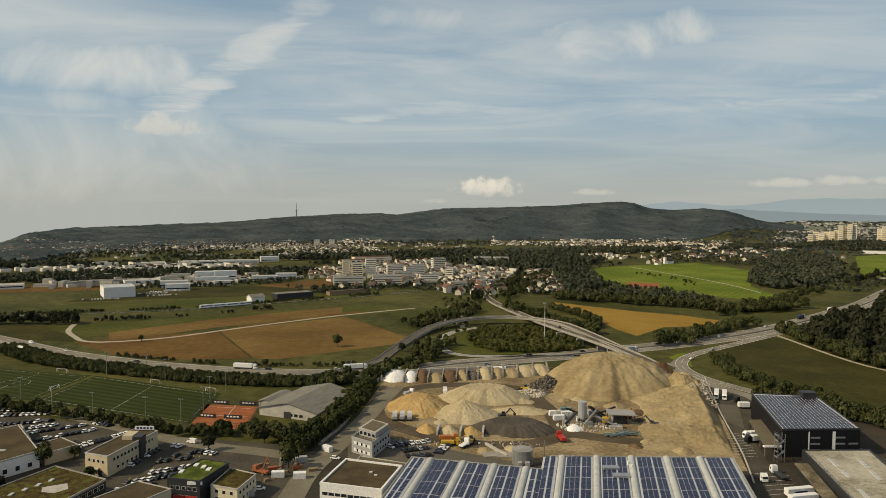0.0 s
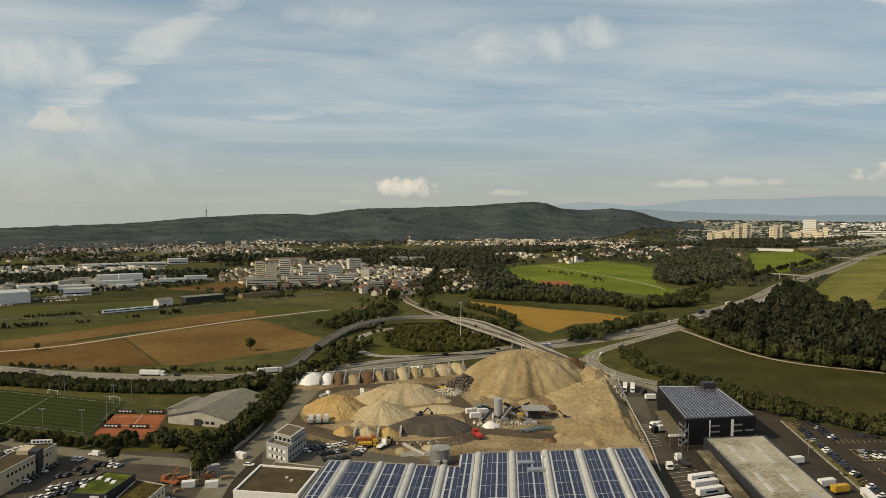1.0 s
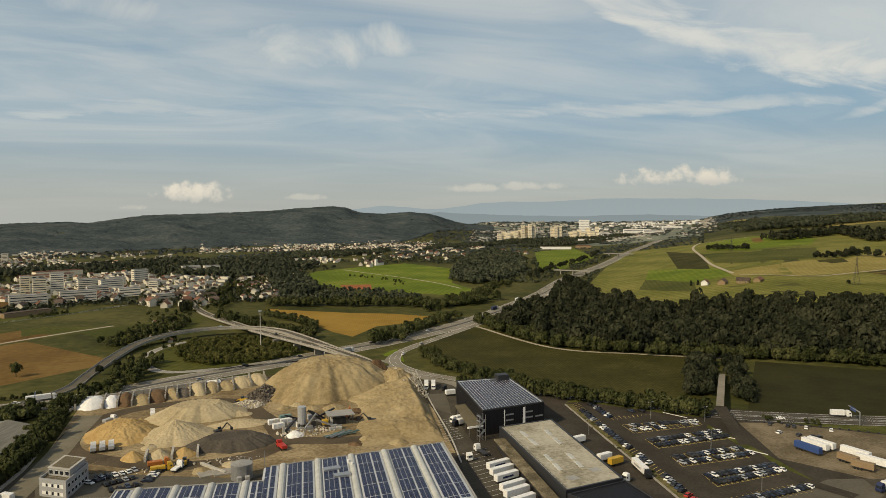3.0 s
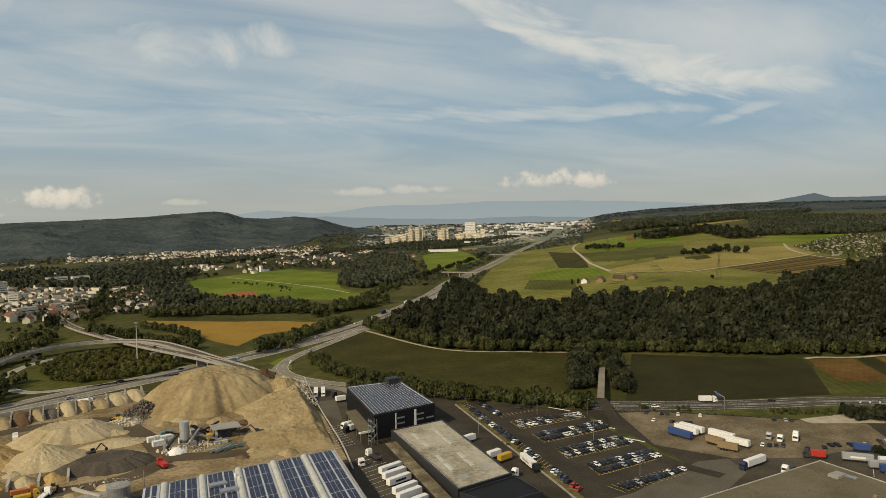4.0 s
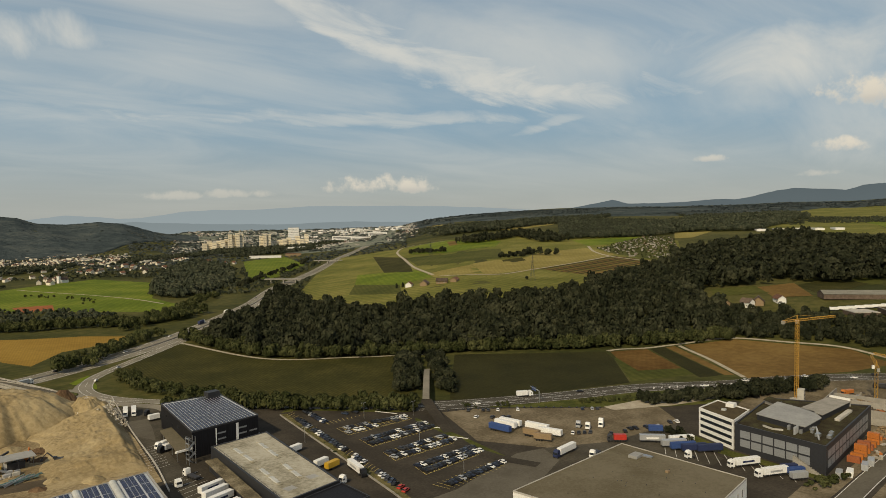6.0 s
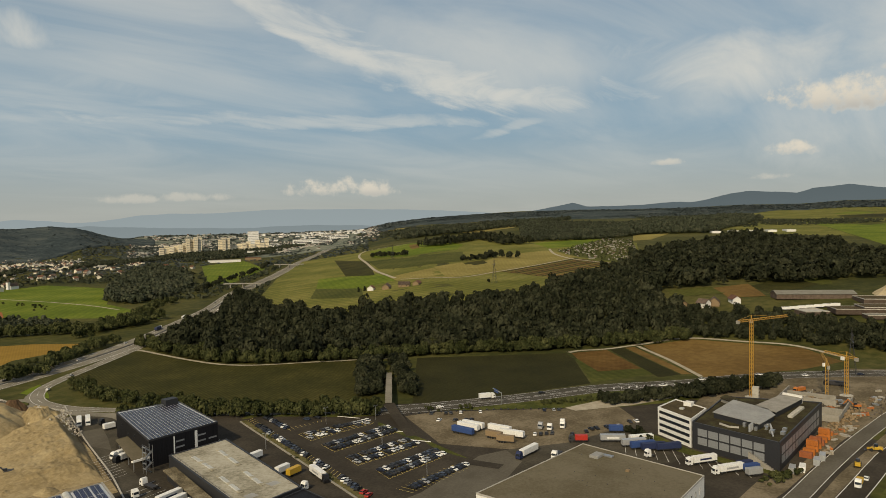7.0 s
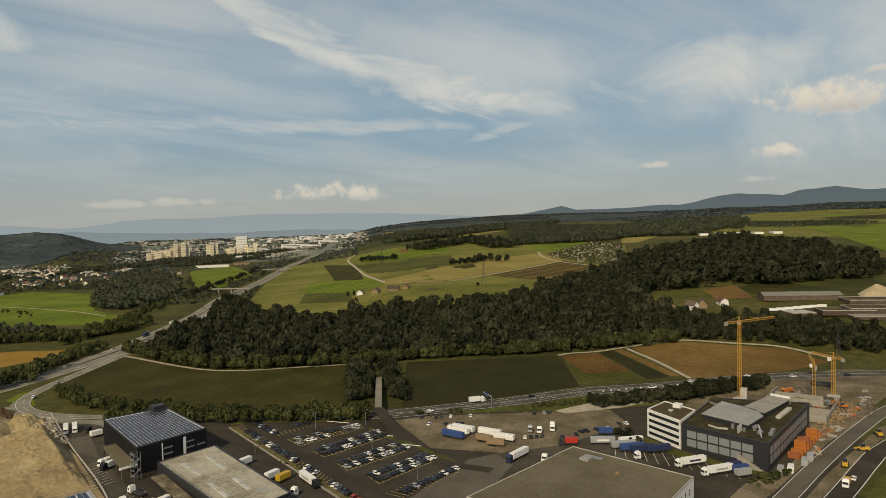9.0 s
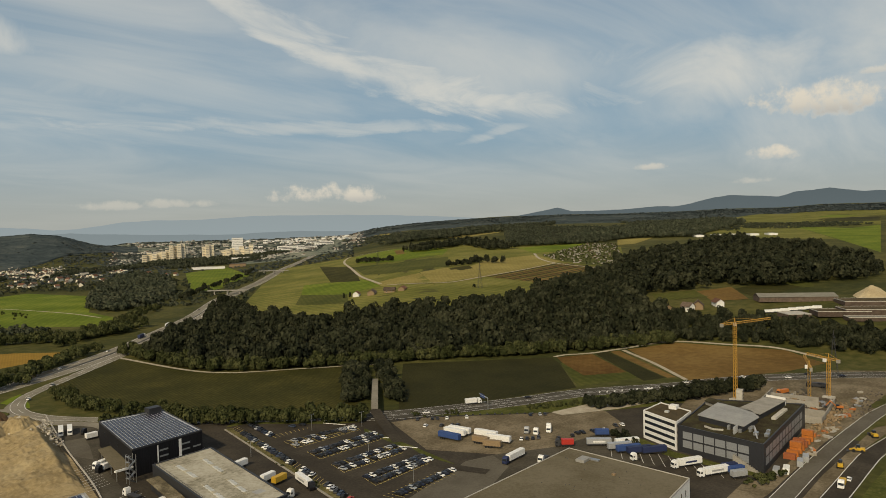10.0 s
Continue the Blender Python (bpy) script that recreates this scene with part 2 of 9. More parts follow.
M["yard_track"] = material("driven yard track", [(0.070, 0.055, 0.037), (0.115, 0.090, 0.060)], 0.95, 0.06, 14, 0.5, depth=0.1)
M["sandy"] = material("pale truck yard gravel", [(0.098, 0.078, 0.047), (0.146, 0.118, 0.075), (0.222, 0.182, 0.122)], 0.95, 0.05, 14, 0.4)


def foliage(name, tones, scale=0.11, island=0.16):
    m = material(name, tones, 0.85, scale, 5.0, 0.0, island=island, spread=0.12, spec=0.06)
    return m


M["leaf"] = foliage("broadleaf foliage", [(0.024, 0.030, 0.010), (0.046, 0.052, 0.020), (0.086, 0.090, 0.036)], 0.08, 0.20)
M["leaf_dark"] = foliage("dark forest foliage", [(0.010, 0.0125, 0.0068), (0.023, 0.0265, 0.0145), (0.052, 0.054, 0.031)], 0.065, 0.18)
# far trees: aerial haze is put into the leaf colour, paler and bluer
M["leaf_haze"] = foliage("haze-paled far foliage", [(0.060, 0.074, 0.070), (0.108, 0.122, 0.108)], 0.02)
# middle distance: a weaker haze mixed into the leaf colour as grey
M["leaf_mid_haze"] = foliage("haze-greyed mid-distance foliage", [(0.030, 0.037, 0.023), (0.052, 0.060, 0.038), (0.084, 0.088, 0.056)], 0.035, 0.18)
M["leaf_light"] = foliage("yellowing foliage", [(0.040, 0.046, 0.012), (0.068, 0.070, 0.022), (0.108, 0.100, 0.034)], 0.09, 0.22)
# ground of the distant plain, its colour lightened to imitate haze
M["far_plain"] = material("haze-paled plain of fields and gardens", [(0.105, 0.125, 0.105), (0.160, 0.176, 0.142), (0.235, 0.240, 0.185)], 0.95, 0.006, 6, 0.3, depth=1.0, spec=0.0, stretch=(1, 1, 1))
# canopy of ridge and uplands: the blue in its colour stands for haze
M["canopy"] = material("haze-blue forest canopy", [(0.042, 0.056, 0.060), (0.060, 0.075, 0.078), (0.090, 0.104, 0.098)], 0.95, 0.006, 9, 0.9, depth=8.0, spec=0.0)
M["forest_floor"] = material("forest floor", [(0.040, 0.050, 0.040), (0.064, 0.075, 0.056)], 0.95, 0.02, 8, 0.4, depth=0.5)
M["bark"] = plain("bark", (0.075, 0.055, 0.038), 0.95)

# ---------------------------------------------------------------- lie of the land
def ease(a, b, v):
    s = min(1.0, max(0.0, (v - a) / (b - a)))
    return s * s * (3 - 2 * s)


def along(v, table):
    for (a, p), (b, q) in zip(table, table[1:]):
        if v <= b:
            s = max(0.0, (v - a) / (b - a))
            return p + (q - p) * s
    return table[-1][1]


CREST_FAR = [(-60, 2000), (-32, 2100), (-28, 2700), (-23, 3000), (-12, 3300), (5, 3700), (15, 3900), (26, 4100)]
CREST_HIGH = [(-60, -8), (-33, -4), (-31.9, 6), (-30.3, 20), (-28.5, 22), (-23, 23), (-17, 31), (-12.6, 51), (-8.6, 66), (-4.9, 70), (-3.8, 64), (0.2, 96), (4.6, 104), (9, 116), (12.8, 136), (14, 140), (15, 132), (16.2, 106), (18.1, 98), (20.1, 108), (21.7, 98), (24, 66), (27, 44)]
UPLAND = [(30, 50), (42.5, 62), (43.8, 92), (45, 108), (46.8, 116), (51, 132), (55, 144), (60, 150), (64, 146), (69, 150), (72, 158), (76, 156), (78.5, 168), (82, 166), (90, 168)]


def terrain(x, y):
    """Height of the ground: a flat valley floor, a wooded ridge beyond it, rising farmland to the east."""
    far, bearing = math.hypot(x, y), math.degrees(math.atan2(x, y))
    if far < 590:
        return 0.0
    crest, high = along(bearing, CREST_FAR), along(bearing, CREST_HIGH)
    if far < crest:
        rise = ease(0.58 * crest, crest, far) ** 1.2
        ridge = high * rise + 0.9 * high * rise * (1 - rise) * 0.5 * math.sin(bearing * 0.85 + far * 0.0022) * math.sin(bearing * 0.37 + 1.0)
    else:
        ridge = max(-200.0, high - (far - crest) * 0.12)
    plain = 48 * max(0.0, (far - 2400) / 2400) ** 1.4
    west = 1 - ease(21.5, 27, bearing)
    if bearing < -70:
        ridge = 0.0
    z = west * ridge + (1 - west) * plain
    east = ease(33, 50, bearing)
    if east > 0:
        slope = 25 * ease(600, 850, far) + 0.03 * max(0.0, far - 850)
        slope += (far / 4500) ** 3 * (along(bearing, UPLAND) - 135)
        z = (1 - east) * z + east * slope
    return z
# end of the land

# ---------------------------------------------------------------- building tools
def mesh_from(name, verts, faces, mats, picks=None, smooth=False):
    me = bpy.data.meshes.new(name)
    me.from_pydata([tuple(v) for v in verts], [], [tuple(f) for f in faces])
    for m in mats:
        me.materials.append(m)
    if picks is not None:
        me.polygons.foreach_set("material_index", picks)
    if smooth:
        me.polygons.foreach_set("use_smooth", [True] * len(me.polygons))
    me.update()
    return me


def part(name, bm, mat, parent=None, label="", smooth=False):
    """Link a bmesh as one mesh object under a thing (or on its own)."""
    me = bpy.data.meshes.new(name)
    bmesh.ops.recalc_face_normals(bm, faces=bm.faces)
    bm.to_mesh(me)
    bm.free()
    me.materials.append(mat)
    if smooth:
        me.polygons.foreach_set("use_smooth", [True] * len(me.polygons))
    ob = new(name, me)
    if parent is not None:
        ob.parent = parent
    if label:
        ob["label"] = label
    return ob


def part_of(name, me, parent, at=None, label=""):
    """Link existing mesh data as an object under a thing."""
    ob = new(name, me)
    ob.parent = parent
    if at is not None:
        ob.matrix_basis = at
    if label:
        ob["label"] = label
    return ob


def thing(name, x, y, z=0.0, turn=0.0, label="", category="", group="", kind=""):
    ob = new(name)
    ob.empty_display_size = 0.3
    ob.matrix_basis = pose(x, y, z, 0, 0, turn)
    return tagged(ob, label, category, group, kind)


def add_box(bm, x0, y0, z0, x1, y1, z1):
    v = [bm.verts.new(p) for p in ((x0, y0, z0), (x1, y0, z0), (x1, y1, z0), (x0, y1, z0), (x0, y0, z1), (x1, y0, z1), (x1, y1, z1), (x0, y1, z1))]
    for f in ((3, 2, 1, 0), (4, 5, 6, 7), (0, 1, 5, 4), (1, 2, 6, 5), (2, 3, 7, 6), (3, 0, 4, 7)):
        bm.faces.new([v[i] for i in f])


def box(*spans, bevel=0.0):
    """A bmesh of boxes (x0, y0, z0, x1, y1, z1)."""
    bm = bmesh.new()
    for s in spans:
        add_box(bm, *s)
    if bevel:
        bmesh.ops.bevel(bm, geom=list(bm.edges), offset=bevel, segments=1, affect="EDGES", profile=0.5)
    return bm


def prism(outline, z0, z1):
    """A bmesh: an outline in x, y drawn up from z0 to z1."""
    bm = bmesh.new()
    low = [bm.verts.new((x, y, z0)) for x, y in outline]
    top = [bm.verts.new((x, y, z1)) for x, y in outline]
    n = len(outline)
    bm.faces.new(low[::-1])
    bm.faces.new(top)
    for i in range(n):
        bm.faces.new((low[i], low[(i + 1) % n], top[(i + 1) % n], top[i]))
    return bm


def tube(r0, r1, z0, z1, sides=10, x=0.0, y=0.0, bm=None):
    bm = bm or bmesh.new()
    low, top = [], []
    for i in range(sides):
        a = 2 * math.pi * i / sides
        low.append(bm.verts.new((x + r0 * math.cos(a), y + r0 * math.sin(a), z0)))
        top.append(bm.verts.new((x + r1 * math.cos(a), y + r1 * math.sin(a), z1)))
    bm.faces.new(low[::-1])
    bm.faces.new(top)
    for i in range(sides):
        bm.faces.new((low[i], low[(i + 1) % sides], top[(i + 1) % sides], top[i]))
    return bm


def bar(bm, p, q, w):
    """A square bar from p to q, into bm."""
    p, q = Vector(p), Vector(q)
    d = (q - p).normalized()
    s = d.cross(Vector((0, 0, 1)) if abs(d.z) < 0.9 else Vector((1, 0, 0))).normalized() * w / 2
    u = d.cross(s).normalized() * w / 2
    v = [bm.verts.new(e + a * s + b * u) for e in (p, q) for a, b in ((-1, -1), (1, -1), (1, 1), (-1, 1))]
    for f in ((3, 2, 1, 0), (4, 5, 6, 7), (0, 1, 5, 4), (1, 2, 6, 5), (2, 3, 7, 6), (3, 0, 4, 7)):
        bm.faces.new([v[i] for i in f])


def curve_points(points, step=8.0):
    """A smooth line through the points (x, y or x, y, z), cut into even steps."""
    pts = [Vector((*p, 0.0)[:3]) for p in points]
    pts = [pts[0] * 2 - pts[1], *pts, pts[-1] * 2 - pts[-2]]
    out = []
    for a, b, c, d in zip(pts, pts[1:], pts[2:], pts[3:]):
        n = max(2, int((c - b).length / step))
        for i in range(n):
            t = i / n
            out.append(0.5 * (2 * b + (c - a) * t + (2 * a - 5 * b + 4 * c - d) * t ** 2 + (3 * b - a - 3 * c + d) * t ** 3))
    out.append(pts[-2])
    return out


def sideways(line):
    out = []
    for i in range(len(line)):
        d = line[min(i + 1, len(line) - 1)] - line[max(i - 1, 0)]
        out.append(Vector((d.y, -d.x, 0)).normalized())
    return out


def ribbon(line, left, right, up, thick=0.0, drape=True, dash=None):
    """Verts and faces of a strip along a line, from `left` to `right` metres off it; dash: (on, off) in steps."""
    side = sideways(line)
    verts, faces = [], []
    for p, s in zip(line, side):
        for off in (left, right):
            q = p + s * off
            verts.append((q.x, q.y, (terrain(q.x, q.y) if drape else 0.0) + p.z + up))
    if thick:
        n = len(verts)
        verts += [(x, y, z - thick) for x, y, z in verts]
    for i in range(len(line) - 1):
        if dash and i % (dash[0] + dash[1]) >= dash[0]:
            continue
        a = 2 * i
        faces.append((a, a + 1, a + 3, a + 2))
        if thick:
            faces += [(n + a, n + a + 2, n + a + 3, n + a + 1), (a, a + 2, n + a + 2, n + a), (a + 1, n + a + 1, n + a + 3, a + 3)]
    return verts, faces


def joined(pieces):
    verts, faces = [], []
    for v, f in pieces:
        n = len(verts)
        verts += v
        faces += [tuple(i + n for i in g) for g in f]
    return verts, faces


def strip(name, pieces, mat, parent=None, label="", kind="", category=""):
    verts, faces = joined(pieces)
    ob = new(name, mesh_from(name, verts, faces, [mat]))
    if parent is not None:
        ob.parent = parent
    return tagged(ob, label, category, "", kind)


def patch(name, outline, mat, up=0.05, cell=45.0, label="", category="", kind="structure", parent=None):
    """A piece of ground with that outline, laid on the land; cut up finely where the land is not flat."""
    bm = bmesh.new()
    verts = []
    n = len(outline)
    for i, (x, y) in enumerate(outline):
        u, v = outline[(i + 1) % n]
        k = max(1, int(math.hypot(u - x, v - y) / cell))
        for j in range(k):
            verts.append(bm.verts.new((x + (u - x) * j / k, y + (v - y) * j / k, 0)))
    bm.faces.new(verts)
    bmesh.ops.triangulate(bm, faces=list(bm.faces))
    if max(terrain(x, y) for x, y in outline) > 0.05:
        for _ in range(4):
            long = [e for e in bm.edges if e.calc_length() > cell]
            if not long:
                break
            bmesh.ops.subdivide_edges(bm, edges=long, cuts=1)
            bmesh.ops.triangulate(bm, faces=[f for f in bm.faces if len(f.verts) > 3])
    for v in bm.verts:
        v.co.z = terrain(v.co.x, v.co.y) + up
    for f in bm.faces:
        f.normal_update()
        if f.normal.z < 0:
            f.normal_flip()
    me = bpy.data.meshes.new(name)
    bm.to_mesh(me)
    bm.free()
    me.materials.append(mat)
    ob = new(name, me)
    if parent is not None:
        ob.parent = parent
        return ob
    return tagged(ob, label, category, "", kind)


def inside(x, y, outline):
    hit = False
    n = len(outline)
    for i in range(n):
        (a, b), (c, d) = outline[i], outline[(i + 1) % n]
        if (b > y) != (d > y) and x < (c - a) * (y - b) / (d - b) + a:
            hit = not hit
    return hit


# ---------------------------------------------------------------- trees
def crown_shape(seed, leaves, lobes, leaf, tall=1.0):
    """Leaf clumps of a crown one metre in radius about z = tall/2; each clump is a bent four-sided leaf mass."""
    rng = np.random.default_rng(seed)
    centres = [(0.0, 0.0, 0.0, 0.72)]
    for i in range(lobes):
        a, e = rng.uniform(0, 2 * math.pi), rng.uniform(-0.55, 0.95)
        d = rng.uniform(0.42, 0.68)
        centres.append((d * math.cos(a) * math.cos(e), d * math.sin(a) * math.cos(e), d * math.sin(e), rng.uniform(0.30, 0.52)))
    c = np.array(centres)
    pick = rng.choice(len(c), leaves, p=c[:, 3] ** 2 / (c[:, 3] ** 2).sum())
    d = rng.normal(size=(leaves, 3))
    d /= np.linalg.norm(d, axis=1)[:, None]
    d[:, 2] = np.where(d[:, 2] < -0.5, -d[:, 2], d[:, 2])
    at = c[pick, :3] + d * c[pick, 3:4] * rng.uniform(0.80, 1.05, (leaves, 1))
    n = d + rng.normal(scale=0.20, size=(leaves, 3))
    n /= np.linalg.norm(n, axis=1)[:, None]
    s = np.cross(n, rng.normal(size=(leaves, 3)))
    s /= np.linalg.norm(s, axis=1)[:, None]
    u = np.cross(n, s)
    k = leaf * rng.uniform(0.6, 1.35, (leaves, 1))
    corners = np.stack([at - s * k - u * k * 0.7, at + s * k * 0.8 - u * k - n * k * 0.3, at + s * k + u * k * 0.8, at - s * k * 0.7 + u * k - n * k * 0.35], 1)
    v = corners.reshape(-1, 3)
    v[:, 2] = v[:, 2] * tall
    return v


CROWNS = [crown_shape(i, 300, 9, 0.118, 1.12) for i in range(6)]
FINE_CROWNS = [crown_shape(20 + i, 520, 10, 0.10, 1.12) for i in range(4)]
SMALL_CROWNS = [crown_shape(40 + i, 80, 6, 0.215, 1.05) for i in range(5)]
MID_CROWNS = [crown_shape(90 + i, 150, 8, 0.155, 1.10) for i in range(5)]
RIDGE_CROWNS = [crown_shape(80 + i, 9, 2, 0.62, 1.0) for i in range(5)]
FAR_CROWNS = [crown_shape(60 + i, 22, 4, 0.36, 1.0) for i in range(5)]
POPLARS = [crown_shape(80 + i, 110, 5, 0.22, 2.6) for i in range(2)]


def quads_mesh(name, clouds, mats):
    v = np.concatenate(clouds)
    n = len(v) // 4
    me = bpy.data.meshes.new(name)
    me.vertices.add(len(v))
    me.vertices.foreach_set("co", v.astype(np.float32).ravel())
    me.loops.add(len(v))
    me.loops.foreach_set("vertex_index", np.arange(len(v), dtype=np.int32))
    me.polygons.add(n)
    me.polygons.foreach_set("loop_start", np.arange(0, 4 * n, 4, dtype=np.int32))
    for m in mats:
        me.materials.append(m)
    me.update(calc_edges=True)
    return me


def wood(name, spots, shapes, mat, seed, label, squat=1.0, kind="stuff", category="trees", under=0.30):
    """Many trees as one mass: spots are (x, y, crown radius)."""
    rng = np.random.default_rng(seed)
    clouds = []
    for x, y, r in spots:
        v = shapes[rng.integers(len(shapes))]
        a = rng.uniform(0, 2 * math.pi)
        c, s = math.cos(a), math.sin(a)
        k = np.array([r, r, r * squat * rng.uniform(0.85, 1.25)])
        w = np.stack([v[:, 0] * c - v[:, 1] * s, v[:, 0] * s + v[:, 1] * c, v[:, 2]], 1) * k
        low = w[:, 2].min()
        w += (x, y, terrain(x, y) - low + r * under)
        clouds.append(w)
    ob = new(name, quads_mesh(name, clouds, [mat]))
    return tagged(ob, label, category, "", kind)


def scatter(outline, gap, seed, keep=None, size=(3.5, 5.5), wild=0.5):
    """Spots in an outline on a shaken grid."""
    rng = np.random.default_rng(seed)
    xs, ys = [p[0] for p in outline], [p[1] for p in outline]
    out = []
    y = min(ys)
    while y <= max(ys):
        x = min(xs)
        while x <= max(xs):
            u, v = x + rng.uniform(-wild, wild) * gap, y + rng.uniform(-wild, wild) * gap
            if inside(u, v, outline) and (keep is None or keep(u, v)):
                out.append((u, v, rng.uniform(*size)))
            x += gap
        y += gap
    return out


def row_spots(points, gap, width, seed, size=(2.5, 4.5)):
    """Spots along a belt."""
    rng = np.random.default_rng(seed)
    line = curve_points(points, gap)
    out = []
    for p, s in zip(line, sideways(line)):
        if size[1] < 2.7 and gap > 2 and noise.noise(Vector((p.x * 0.035, p.y * 0.035, seed))) < -0.08:
            continue
        for _ in range(max(1, round(width / gap))):
            o = rng.uniform(-width / 2, width / 2)
            out.append((p.x + s.x * o + rng.uniform(-gap, gap) * 0.4, p.y + s.y * o + rng.uniform(-gap, gap) * 0.4, rng.uniform(*size)))
    return out


def tree_kind(name, seed, radius, crown_z, mat, label, shape=None, squat=1.0, trunk=0.35):
    """A single tree: tapered trunk with limbs, and a crown of leaf masses. Built at the origin."""
    t = thing(name, 0, 0, 0, 0, label, "tree")
    bm = tube(trunk, trunk * 0.55, -0.3, crown_z, 7)
    rng = random.Random(seed)
    for i in range(5):
        a = rng.uniform(0, 6.28)
        bar(bm, (0, 0, crown_z * rng.uniform(0.55, 0.9)), (math.cos(a) * radius * 0.55, math.sin(a) * radius * 0.55, crown_z + radius * rng.uniform(-0.1, 0.5)), trunk * 0.45)
    part("trunk", bm, M["bark"], t)
    v = (shape if shape is not None else FINE_CROWNS[seed % len(FINE_CROWNS)]).copy() * (radius, radius, radius * squat)
    v[:, 2] += crown_z + radius * squat * 0.35
    part_of("crown", quads_mesh("crown", [v], [mat]), t)
    return t

# ---------------------------------------------------------------- ground, fields, roads
def build_ground():
    bearings = [-75 + 0.75 * i for i in range(241)] + [105 + 5 * i for i in range(36)]
    fars = [0.0]
    r = 40.0
    while r < 4900:
        fars.append(r)
        r *= 1.022 if r > 500 else 1.12
    fars.append(4900.0)
    n = len(bearings)
    verts, faces = [(0.0, 0.0, 0.0)], []
    for far in fars[1:]:
        for b in bearings:
            x, y = far * math.sin(radians(b)), far * math.cos(radians(b))
            verts.append((x, y, terrain(x, y)))
    for j in range(n):
        faces.append((0, 1 + (j + 1) % n, 1 + j))
    for i in range(len(fars) - 2):
        for j in range(n):
            a, b = 1 + i * n + j, 1 + i * n + (j + 1) % n
            faces.append((a, b, b + n, a + n))
    faces = [f[::-1] for f in faces]
    tagged(new("ground", mesh_from("ground", verts, faces, [M["land"]], smooth=True)), "green and brown valley land reaching to the horizon", "ground", "", "structure")


build_ground()

